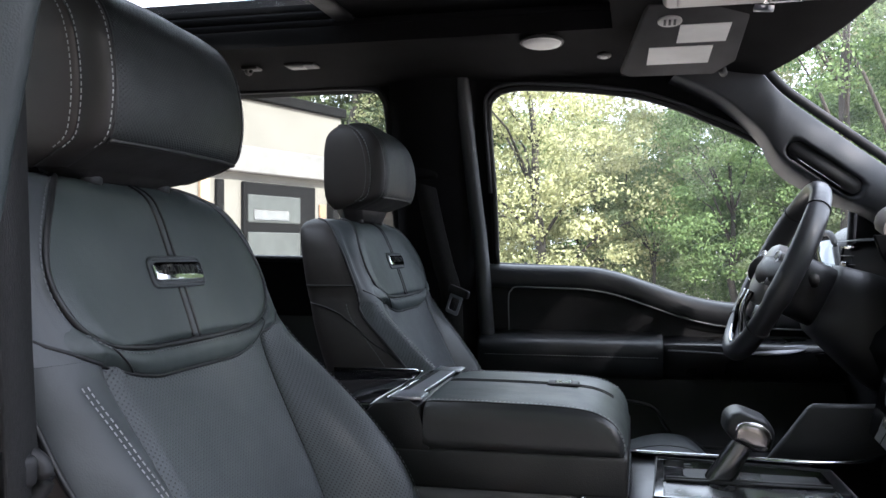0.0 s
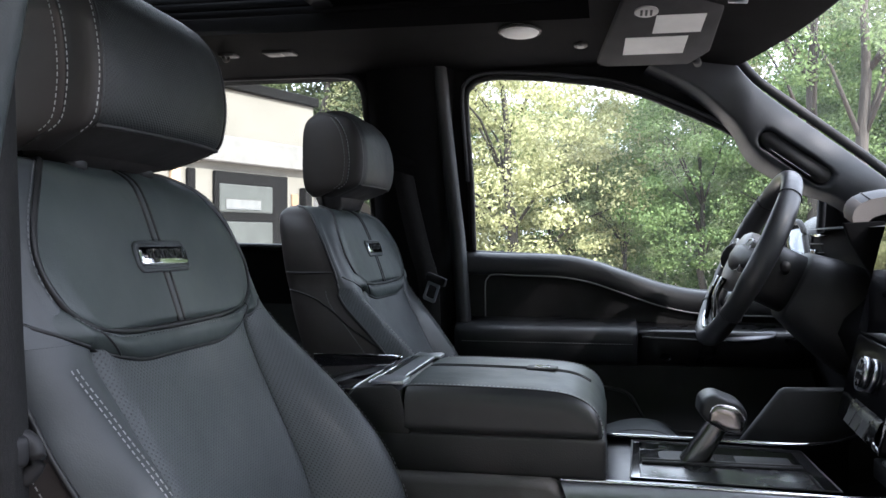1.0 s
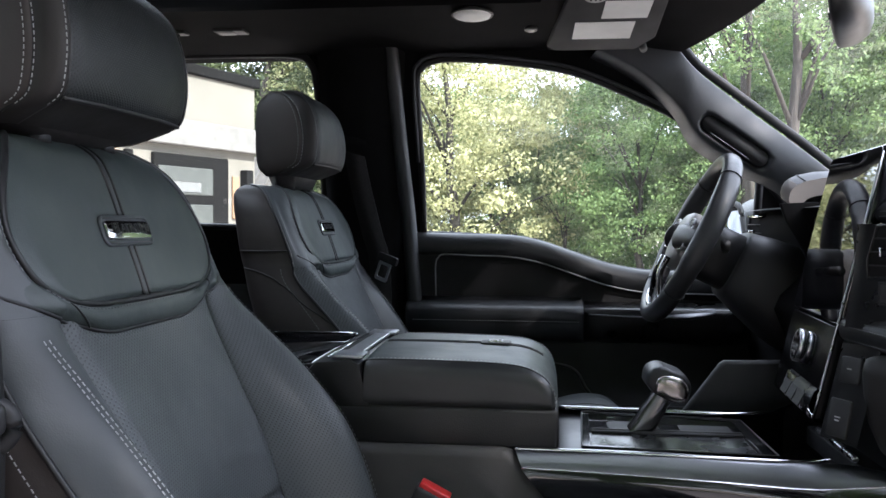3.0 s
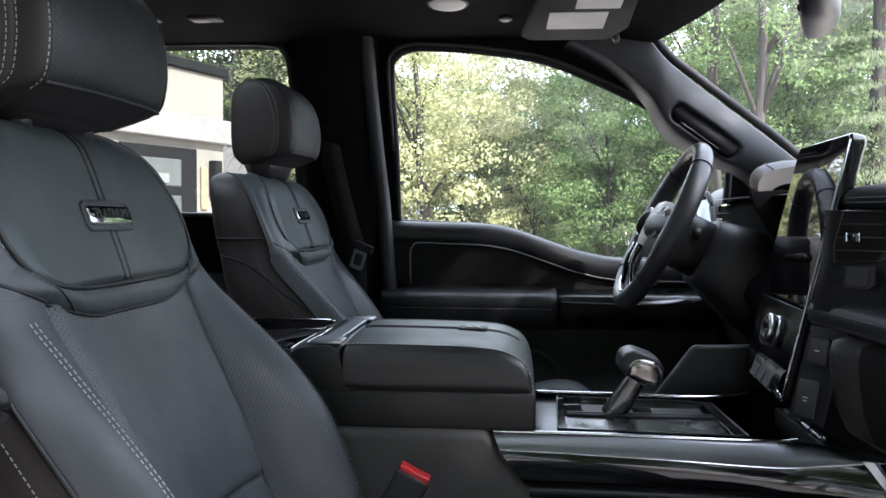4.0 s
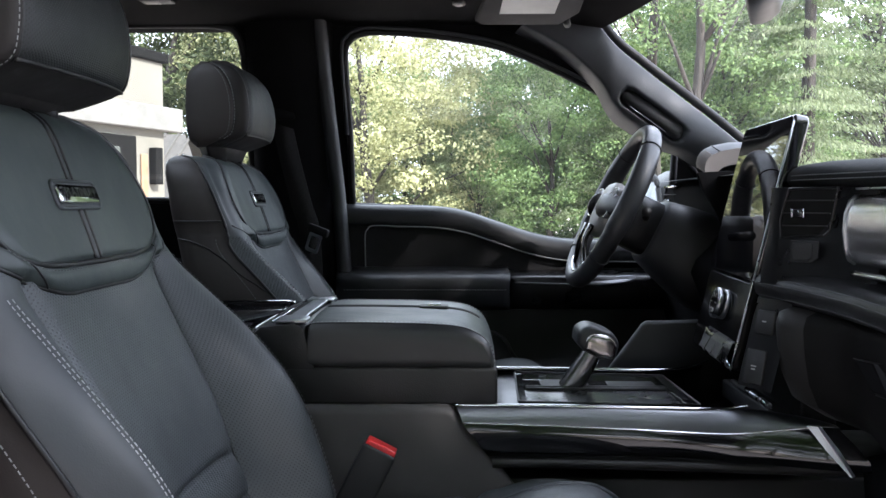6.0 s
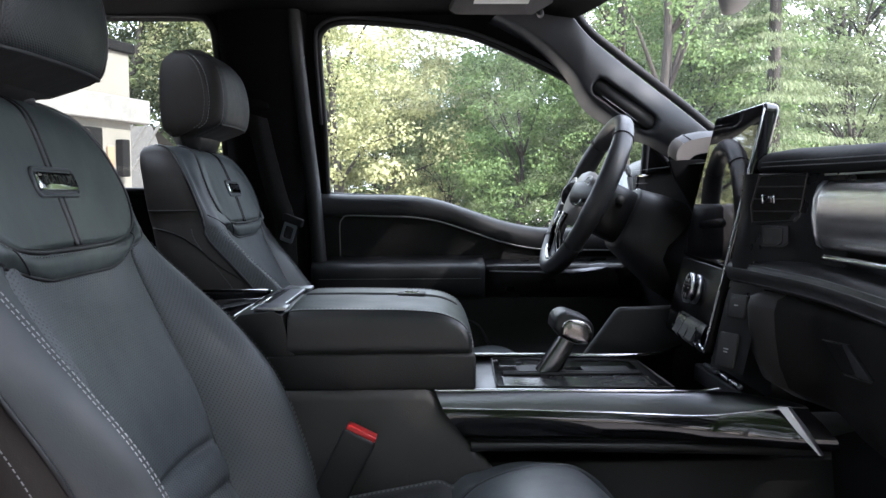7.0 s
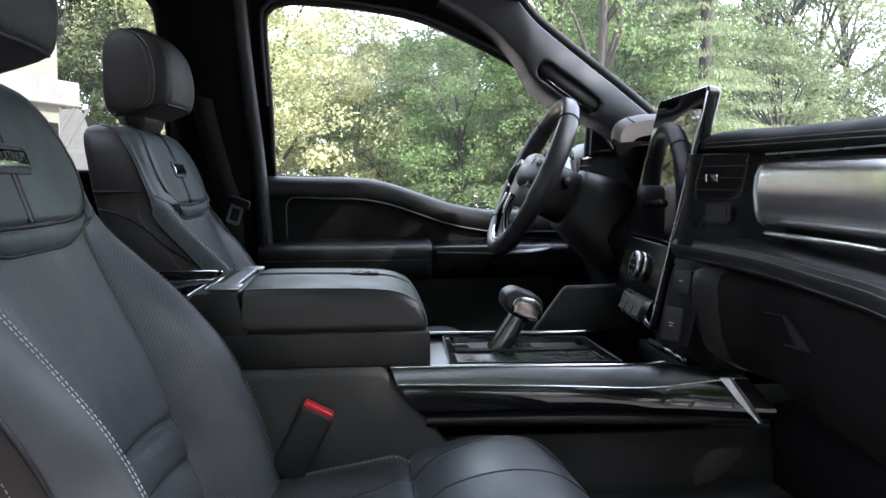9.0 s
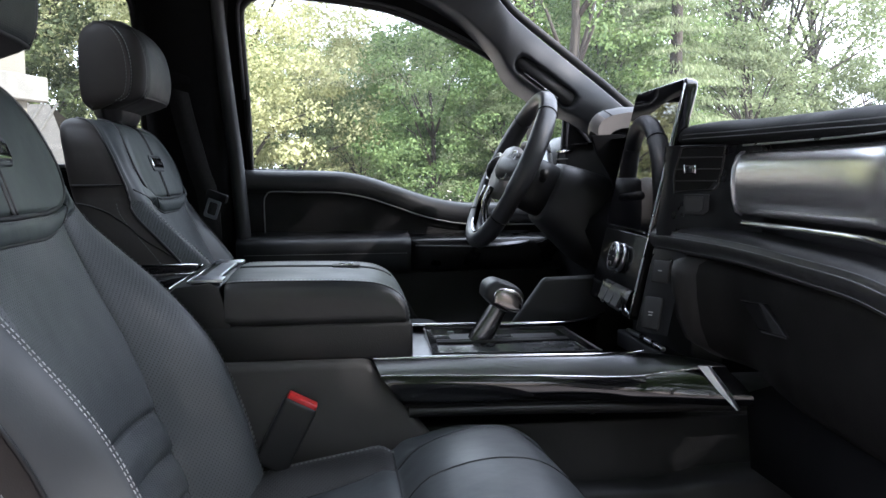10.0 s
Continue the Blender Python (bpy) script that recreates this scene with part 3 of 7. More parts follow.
# rear passenger side, closed, and the open doorway in front of it
REAR_MIRROR = [p[:2] for p in REAR_WINDOW]
SIDE_REAR = [(-1.5, 0.75), (-1.5, 1.93), (-0.48, 1.93), (-0.465, 1.65), (-0.475, 1.5), (-0.50, 1.30), (-0.52, 0.75)]
wall = part("wall_passenger_side", lean_in(slab(SIDE_REAR, 0.05, holes=(REAR_MIRROR,)), mirror=True), DARK_PLASTIC, smooth=False)
tagged(wall, "dark trim of the passenger side behind the open doorway", "wall", kind="structure")
p = part("window_rear_passenger", lean_in(slab(REAR_MIRROR, 0.005), 0.022, True), GLASS, smooth=False)
p.visible_shadow = False
tagged(p, "clear rear window on the passenger side", "window", kind="structure")
bm = box((-1.5, -0.9, 0.60), (1.1, 0.78, 0.72), 0.01)
tagged(part("floor", bm, BLACK_CLOTH), "black carpeted cabin floor", "floor", kind="structure")
bm = box((-1.56, -0.9, 0.6), (-1.5, 0.78, 1.93), 0.01)
tagged(part("wall_rear", bm, LINER), "black rear wall of the cabin", "wall", kind="structure")
bm = box((0.80, -0.9, 0.6), (0.86, 0.78, 1.36), 0.01)
tagged(part("wall_firewall", bm, LINER), "black bulkhead in front of the footwells", "wall", kind="structure")
bm = box((-1.5, 0.70, 0.6), (0.86, 0.76, 1.32), 0.01)
tagged(part("wall_driver_lower", bm, DARK_PLASTIC), "dark lower side of the cabin", "wall", kind="structure")
bm = box((-0.5, -0.90, 0.6), (0.86, -0.80, 0.80), 0.02)
tagged(part("door_sill", bm, DARK_PLASTIC), "dark door sill under the open doorway", "sill", kind="structure")


# headliner with the roof opening
def roof_z(x, y):
    d = abs(y - CENTRE)
    return 1.868 - 0.014 * (d / 0.5) ** 2 - 0.03 * max(0.0, (x - 0.05) / 0.25) ** 2


def header_bow(y):
    """How far the windscreen's top edge bows forward."""
    return 0.095 * max(0.0, 1 - (abs(y - CENTRE) / 0.60) ** 2.5)


OPEN = (-1.02, -0.045, -0.40, 0.225)          # x0, x1, y0, y1 of the roof opening
xs = [-1.5 + 0.06 * k for k in range(31)]
xs = sorted([x for x in xs if abs(x - OPEN[0]) > 0.02 and abs(x - OPEN[1]) > 0.02] + [OPEN[0], OPEN[1]])
ys = sorted([CENTRE + 0.044 * k for k in range(-16, 17) if abs(CENTRE + 0.044 * k - OPEN[2]) > 0.012 and abs(CENTRE + 0.044 * k - OPEN[3]) > 0.012] + [OPEN[2], OPEN[3]])
bm = bmesh.new()
grid = [[bm.verts.new((min(x, 0.235 + header_bow(y)), y, roof_z(min(x, 0.25), y))) for y in ys] for x in xs]
for i in range(len(xs) - 1):
    for j in range(len(ys) - 1):
        if OPEN[0] - 1e-6 <= xs[i] and xs[i + 1] <= OPEN[1] + 1e-6 and OPEN[2] - 1e-6 <= ys[j] and ys[j + 1] <= OPEN[3] + 1e-6:
            continue
        bm.faces.new((grid[i][j], grid[i + 1][j], grid[i + 1][j + 1], grid[i][j + 1]))
rim = [e for e in bm.edges if len(e.link_faces) == 1]
made = bmesh.ops.extrude_edge_only(bm, edges=rim)
for v in (g for g in made["geom"] if isinstance(g, bmesh.types.BMVert)):
    v.co.z += 0.05
liner = sharp(part("ceiling", bm, LINER), 50)
tagged(liner, "black cloth headliner with a large roof opening", "ceiling", kind="structure")
roof = thing("sunroof", (-0.5, CENTRE, 1.92), "panoramic glass sunroof with its front blind closed", "sunroof", kind="structure")
for y in (OPEN[2] - 0.01, OPEN[3] + 0.01):
    s = 1 if y > CENTRE else -1
    part("rail", box((OPEN[0] - 0.05, min(y, y + 0.05 * s) - 0.01, 1.90), (OPEN[1] + 0.03, max(y, y + 0.05 * s) + 0.01, 1.935), 0.004), MATTE, roof)
    for k in range(3):
        yy = y - s * (0.022 + 0.012 * k)
        part("track", box((OPEN[0], yy - 0.003, 1.893 + 0.012 * k), (OPEN[1], yy + 0.003, 1.905 + 0.012 * k), 0.001, 1), MATTE, roof)
part("blind", box((-0.515, OPEN[2], 1.905), (OPEN[1] + 0.02, OPEN[3], 1.912), 0.002, 1), LINER, roof, "black cloth blind")
part("crossbar", box((-0.555, OPEN[2], 1.90), (-0.515, OPEN[3], 1.935), 0.006), RUBBER, roof)
p = part("pane", box((OPEN[0] - 0.02, OPEN[2] - 0.02, 1.94), (-0.54, OPEN[3] + 0.02, 1.945), 0), GLASS, roof)
p.visible_shadow = False
# the roof skin above
bm = bmesh.new()
sk = [[bm.verts.new((x, y, 1.965 - 0.05 * ((y - CENTRE) / 0.7) ** 4 - 0.06 * max(0, (x - 0.0) / 0.3) ** 2)) for y in (-0.80, -0.72, -0.60, OPEN[2] - 0.02, OPEN[3] + 0.02, 0.43, 0.55, 0.63)] for x in (-1.55, OPEN[0] - 0.02, -0.54, 0.1, 0.28)]
for i in range(4):
    for j in range(7):
        if not (i == 1 and j == 3):
            bm.faces.new((sk[i][j], sk[i + 1][j], sk[i + 1][j + 1], sk[i][j + 1]))
skin = part("roof_skin", bm, shiny("dark paint", (0.02, 0.02, 0.022), 0.2, 0, 1))
tagged(skin, "dark painted steel roof", "roof", kind="structure")

# A pillar with its grab handle, windscreen and header


POCKET = ((0.306, 1.673), (0.409, 1.599), 0.0205)     # the grab pocket's axis and radius in (x, z)


def pocket_depth(x, z):
    """0 outside the grab pocket, 1 on its floor."""
    (x0, z0), (x1, z1), r = POCKET
    f = max(0.0, min(1.0, ((x - x0) * (x1 - x0) + (z - z0) * (z1 - z0)) / ((x1 - x0) ** 2 + (z1 - z0) ** 2)))
    d = math.hypot(x - x0 - f * (x1 - x0), z - z0 - f * (z1 - z0))
    k = max(0.0, min(1.0, (r + 0.002 - d) / 0.009))
    return k * k * (3 - 2 * k)


def pillar(side):
    """The windscreen pillar's trim from the header down to the dashboard, with a grab pocket moulded into it."""
    top = smooth_line([(x, 0, z) for x, z in ((0.165, 1.868), (0.215, 1.858), (0.246, 1.840), (0.266, 1.816), (0.290, 1.792), (0.344, 1.750), (0.429, 1.686), (0.492, 1.639), (0.563, 1.583), (0.68, 1.49), (0.78, 1.41))], 160)
    low = smooth_line([(x, 0, z) for x, z in ((0.06, 1.826), (0.12, 1.797), (0.174, 1.762), (0.222, 1.718), (0.248, 1.686), (0.263, 1.655), (0.283, 1.629), (0.313, 1.607), (0.383, 1.566), (0.448, 1.541), (0.56, 1.46), (0.68, 1.36))], 160)
    n, across_n = 120, 44
    rows = []
    for i in range(n):
        a = top[round(i * 159 / (n - 1))]
        b = low[round(i * 159 / (n - 1))]
        grip = math.exp(-((b.x - 0.34) / 0.10) ** 4)
        y0 = 0.512 + 0.035 * i / (n - 1)
        row = []
        for k in range(across_n):
            u = k / (across_n - 1)
            p = a.lerp(b, u)
            y = y0 + 0.050 * max(0.0, 0.10 - u) / 0.10 * (1 - u) - (0.010 + 0.024 * grip) * math.sin(math.pi * min(1.0, u * 0.98)) ** 0.8 + 0.060 * max(0.0, (u - 0.86) / 0.14) ** 2
            y += 0.030 * pocket_depth(p.x, p.z)
            row.append((p.x, y if side > 0 else 2 * CENTRE - y, p.z))
        rows.append(row)
    bm = sheet(rows)
    ob = part("pillar_driver" if side > 0 else "pillar_passenger", bm, PILLAR)
    return tagged(ob, "grey cloth-trimmed windscreen pillar with a moulded grab pocket", "pillar", kind="structure")


pillar(1)
pillar(-1)
# the black edge of the windscreen along the pillar
for side in (-1, 1):
    line = smooth_line([(0.19, 0.560, 1.872), (0.225, 0.560, 1.862), (0.254, 0.560, 1.846), (0.274, 0.560, 1.822), (0.298, 0.560, 1.797), (0.351, 0.562, 1.757), (0.436, 0.566, 1.693), (0.499, 0.570, 1.646), (0.57, 0.573, 1.590), (0.68, 0.580, 1.500), (0.78, 0.585, 1.42)], 40)
    ob = part("trim_windscreen", tube([(p.x, p.y if side > 0 else 2 * CENTRE - p.y, p.z) for p in line], 0.010, 8), RUBBER)
    tagged(ob, "black rubber edge of the windscreen", "trim", kind="structure")
grab = thing("grab_handle", (0.355, 0.50, 1.64), "dark grab handle lining set in the windscreen pillar", "grab handle")
ax, az = Vector((0.103, 0, -0.074)).normalized(), Vector((0.074, 0, 0.103)).normalized()
mid = Vector((0.3575, 0.504, 1.636))
liner = []
for g, dy in ((1.0, 0.005), (0.90, 0.012), (0.80, 0.0145), (0.4, 0.0155), (0.02, 0.0155)):
    liner.append([mid + ax * (x * (0.055 + 0.019 * g) / 0.074 if abs(x) > 0.06 else x * g ** 0.2) + az * (y * g) + Vector((0, dy, 0)) for x, y in rounded(0.158, 0.0345, 0.017, 8)])
part("recess", loft(liner), RUBBER, grab, "dark recess behind the handle")
part("bright_edge", tube([mid + ax * x + az * -0.0165 + Vector((0, -0.006, 0)) for x in np.linspace(-0.052, 0.045, 12)], 0.0011, 5), SATIN_DARK, grab, "thin satin edge of the pocket")

rows = []
for k in range(15):
    u = -1 + 2 * k / 14
    y = CENTRE + 0.60 * u
    bow = header_bow(y)
    rows.append([(0.262 + bow, y, 1.842 + 0.02 * (1 - u * u)), (0.52 + bow * 1.6, y * 1.02, 1.62), (0.86 + bow * 2, y * 1.06, 1.37)])
ws = part("windscreen", sheet(rows), SCREEN_GLASS)
ws.visible_shadow = False
tagged(ws, "clear curved windscreen", "windscreen", kind="structure")
rows = []
for k in range(25):
    u = -1 + 2 * k / 24
    y = CENTRE + 0.60 * u
    bow = header_bow(y)
    z = roof_z(0.2, y)
    rows.append([(0.12, y, roof_z(0.12, y) - 0.003), (0.20 + bow * 0.5, y, z - 0.008), (0.248 + bow, y, z - 0.012), (0.262 + bow, y, z - 0.004), (0.266 + bow, y, z + 0.02)])
header = part("header_trim", sheet(rows), LINER)
tagged(header, "black cloth header above the windscreen", "trim", kind="structure")

# B pillar on the driver's side
rows = []
for k in range(24):
    z = 1.86 - 0.86 * k / 23
    y = min(0.652, glass_y(z)) - 0.03
    x0, x1 = -0.548, -0.352 - 0.02 * math.sin(math.pi * k / 23)
    rows.append([(x0 - 0.01, y + 0.05, z), (x0, y + 0.01, z), (x0 + 0.03, y - 0.012, z), (x0 + 0.1, y - 0.02, z), (x1 - 0.03, y - 0.016, z), (x1 - 0.008, y - 0.004, z), (x1, y + 0.012, z), (x1 + 0.004, y + 0.05, z)])
bp = part("pillar_middle", sheet(rows), LINER)
tagged(bp, "black cloth-trimmed centre pillar", "pillar", kind="structure")
rows = []
for k in range(30):
    z = 1.850 - 0.70 * k / 29
    x = soft(z, [(1.15, -0.325), (1.43, -0.345), (1.54, -0.355), (1.67, -0.365), (1.79, -0.373), (1.85, -0.374)])
    y = min(0.652, glass_y(z)) - 0.046
    rows.append([(x - 0.020, y + 0.014, z), (x - 0.015, y + 0.001, z), (x - 0.008, y - 0.003, z), (x + 0.003, y - 0.003, z), (x + 0.010, y + 0.001, z), (x + 0.014, y + 0.020, z)])
trim = part("pillar_trim", sheet(rows), plastic("dark pillar edge", (0.027, 0.029, 0.031), 0.55))
tagged(trim, "grey edge trim of the centre pillar", "trim", kind="structure")

# ---- driver's door ----
door = thing("door_driver", (0.0, 0.66, 1.2), "black leather-trimmed driver's door with a stitched insert", "car door", kind="structure")
BELTLINE = [(-0.36, 1.440), (-0.246, 1.436), (-0.111, 1.432), (-0.043, 1.419), (0.025, 1.396), (0.107, 1.369), (0.175, 1.356), (0.229, 1.353), (0.60, 1.35)]


def door_sheet(x0, x1, n, section):
    return sheet([section(x0 + (x1 - x0) * k / (n - 1)) for k in range(n)])


def top_pad(x):
    zb = soft(x, BELTLINE)
    return [(x, y, zb + d) for y, d in ((0.690, -0.004), (0.672, 0.001), (0.658, 0.002), (0.645, -0.002), (0.636, -0.011), (0.632, -0.024), (0.633, -0.040), (0.640, -0.050), (0.655, -0.052))]


part("top_pad", door_sheet(-0.352, 0.62, 70, top_pad), TRIM_BLACK, door, "black leather door top pad")


def insert(x):
    zb = soft(x, BELTLINE) - 0.046
    return [(x, 0.646, zb), (x, 0.648, zb - 0.02), (x, 0.648, 1.29), (x, 0.646, 1.27)]


part("insert", door_sheet(-0.352, 0.62, 40, insert), leather("suede insert", (0.006, 0.006, 0.0065), rough=(0.7, 0.85)), door, "black door insert panel")


def armrest(x):
    k = max(0.0, min(1.0, (x + 0.345) / 0.05))
    o = 0.03 * (1 - k)
    return [(x, y, z) for y, z in ((0.650, 1.292), (0.630 + o, 1.286), (0.600 + o, 1.282), (0.572 + o, 1.280), (0.556 + o, 1.275), (0.549 + o, 1.264), (0.550 + o, 1.250), (0.552 + o, 1.244), (0.553 + o, 1.238), (0.556 + o, 1.21), (0.585, 1.195), (0.65, 1.190))]


part("armrest", loft([armrest(-0.352 + 0.402 * k / 24) for k in range(25)]), TRIM_BLACK, door, "black leather armrest")


def switch_panel(x):
    k = (x - 0.05) / 0.5
    return [(x, y, z) for y, z in ((0.652, 1.283), (0.60, 1.279), (0.563, 1.276), (0.556, 1.272), (0.555, 1.258), (0.559, 1.24), (0.562, 1.21), (0.60, 1.195), (0.652, 1.19))]


part("switch_panel", loft([switch_panel(0.052 + 0.45 * k / 10) for k in range(11)]), FASCIA, door, "satin black switch panel")
part("door_pull", tube(smooth_line([(0.06, 0.555, 1.262), (0.16, 0.552, 1.259), (0.26, 0.554, 1.257)], 12), 0.0016, 8), SATIN_DARK, door, "satin metal strip")
lever = turned(slab(smooth_line([(-0.055, -0.004, 0), (0.0, 0.008, 0), (0.05, 0.011, 0), (0.062, 0.0, 0), (0.03, -0.010, 0), (-0.03, -0.012, 0), (-0.055, -0.004, 0)], 24)[:-1], 0.012, 0.003), frame_of((0.275, 0.556, 1.268), (1, 0, 0.05), (0, 0.6, 0.8)))
part("door_handle", lever, SATIN_DARK, door, "dark satin metal inner door handle")


def lower(x):
    return [(x, y, z) for y, z in ((0.655, 1.20), (0.650, 1.15), (0.645, 1.08), (0.60, 1.04), (0.585, 1.02), (0.59, 0.92), (0.62, 0.80), (0.66, 0.75))]


part("lower_panel", door_sheet(-0.352, 0.62, 14, lower), DARK_PLASTIC, door)
pocket = smooth_line([(-0.10, 0.584, 1.15), (0.02, 0.584, 1.14), (0.06, 0.584, 1.09), (0.09, 0.584, 1.062), (0.16, 0.584, 1.055), (0.40, 0.586, 1.055)], 40)
part("pocket_edge", tube(pocket, 0.004, 8), GREY_PLASTIC, door, "charcoal edge of the door pocket")
part("lock_pin", tube([(-0.255, 0.672, 1.43), (-0.255, 0.672, 1.443), (-0.255, 0.672, 1.4445)], [0.004, 0.004, 0.002], 10), RUBBER, door, "black lock pin")
# stitched outline of the insert
corner = [(-0.289, 0.644, 1.279), (-0.290, 0.643, 1.32), (-0.290, 0.641, 1.365), (-0.284, 0.640, 1.381), (-0.268, 0.639, 1.389)]
line = smooth_line(corner + [(x, 0.6375, soft(x, BELTLINE) - 0.048) for x in (-0.2, -0.12, -0.05, 0.02, 0.1, 0.18, 0.26, 0.40)], 80)
part("piping", tube([p + Vector((0, -0.002, 0)) for p in line], 0.0016, 5), THREAD, door, "grey stitched outline", kind="stuff")
rows = [(Vector((x, 0.5485, 1.2455)), Vector((0, -1, 0.2))) for x in np.linspace(-0.33, 0.048, 40)]
part("armrest_stitching", stitches([rows]), THREAD, door, "grey stitching", kind="stuff")

# door mirror outside
mirror = thing("door_mirror", (0.50, 0.90, 1.40), "door mirror with a satin-chrome cap", "door mirror")
sec = []
for k in range(9):
    u = k / 8
    s = math.sin(math.pi * (0.08 + 0.84 * u)) ** 0.5
    x = 0.44 + 0.13 * u
    sec.append([(x, 0.90 + 0.13 * s * math.copysign(abs(math.cos(a)) ** 0.6, math.cos(a)), 1.425 + 0.105 * s * math.copysign(abs(math.sin(a)) ** 0.6, math.sin(a))) for a in (2 * math.pi * j / 28 for j in range(28))])
part("shell", loft(sec), shiny("satin grey shell", (0.03, 0.03, 0.03), 0.45, 0.0), mirror)
part("mirror_glass", turned(slab(rounded(0.22, 0.17, 0.03), 0.004), frame_of((0.436, 0.90, 1.425), (0.10, -1, 0), (-0.16, 0, 1))), shiny("tinted mirror", (0.15, 0.155, 0.16), 0.02, 1.0), mirror)
loop = [frame_of((0.434, 0.90, 1.425), (0.10, -1, 0), (-0.16, 0, 1)) @ Vector((x, y, 0.002)) for x, y in rounded(0.226, 0.176, 0.032, 6)]
part("glass_frame", tube(loop + loop[:1], 0.007, 8), RUBBER, mirror, "black frame round the mirror glass")
part("stalk", tube([(0.50, 0.70, 1.36), (0.51, 0.80, 1.36), (0.51, 0.86, 1.37)], 0.025, 10), DARK_PLASTIC, mirror)
sail = thing("mirror_sail", (0.45, 0.62, 1.45), "black quarter trim with an upright bar in the window's front corner", "trim", kind="structure")
part("divider", tube([(0.435, glass_y(1.34) - 0.01, 1.34), (0.437, glass_y(1.60) - 0.01, 1.60)], 0.009, 8), RUBBER, sail)
part("panel", lean_in(slab([(0.445, 1.34), (0.445, 1.575), (0.55, 1.47), (0.56, 1.34)], 0.02), -0.005), RUBBER, sail, smooth=False)

# the open passenger door, swung forward; out of view, added to shade the footwell
bm = box((0.0, -1.02, 0.72), (0.10, 0.0, 1.40), 0.02)
open_door = part("door_passenger", turned(bm, pose(0.70, -0.86, 0, 0, 0, -8)), TRIM_BLACK)
tagged(open_door, "black leather-trimmed passenger door, swung wide open", "car door", kind="structure")

# ---- the front seats ----
# horizontal slices of the backrest from the cushion to its top
LEVELS = [  # z, front x on the centre line, rear x, half width of the middle panel, half width at the outer seam, bolster towards the console, bolster towards the door, bow of the middle
    (1., -0.285, -0.425, 0.114, 0.206, 0.07, 0.036, 0.012), (1.06, -0.31, -0.448, 0.118, 0.215, 0.082, 0.0418, 0.012), (1.13, -0.338, -0.477, 0.13, 0.225, 0.088, 0.0432, 0.012),
    (1.21, -0.368, -0.51, 0.136, 0.234, 0.082, 0.0374, 0.012), (1.28, -0.402, -0.535, 0.142, 0.237, 0.06, 0.0245, 0.010), (1.33, -0.427, -0.550, 0.15, 0.234, 0.034, 0.0115, 0.008),
    (1.365, -0.442, -0.558, 0.158, 0.23, 0.014, 0.0029, 0.006), (1.383, -0.444, -0.562, 0.16, 0.228, 0.004, -0.002, 0.005), (1.392, -0.447, -0.565, 0.172, 0.227, 0.0, -0.004, 0.005), (1.41, -0.453, -0.569, 0.184, 0.227, -0.004, -0.006, 0.005),
    (1.435, -0.462, -0.573, 0.191, 0.227, -0.006, -0.007, 0.004), (1.462, -0.472, -0.577, 0.192, 0.225, -0.006, -0.007, 0.003), (1.49, -0.482, -0.581, 0.183, 0.219, -0.006, -0.007, 0.002),
    (1.512, -0.491, -0.584, 0.166, 0.208, -0.006, -0.007, 0.0), (1.529, -0.502, -0.586, 0.142, 0.192, -0.006, -0.007, -0.002), (1.541, -0.522, -0.586, 0.108, 0.166, -0.005, -0.005, -0.003), (1.5465, -0.545, -0.584, 0.082, 0.14, -0.003, -0.003, -0.003),
]

# half width of the shoulder panel by height
YOKE = [(1.383, 0.085), (1.3845, 0.105), (1.388, 0.132), (1.393, 0.152), (1.402, 0.170), (1.412, 0.182), (1.432, 0.193), (1.448, 0.195), (1.467, 0.190), (1.490, 0.177), (1.512, 0.158), (1.529, 0.138), (1.541, 0.108), (1.5465, 0.082)]


def puff(s, edge=0.12, deep=0.007):
    """How a panel's face sinks towards its seams; s from -1 to 1."""
    d = 1 - abs(s)
    return -deep * max(0.0, 1 - d / edge) ** 2


def strip(lines):
    return sheet(lines, uv=True)


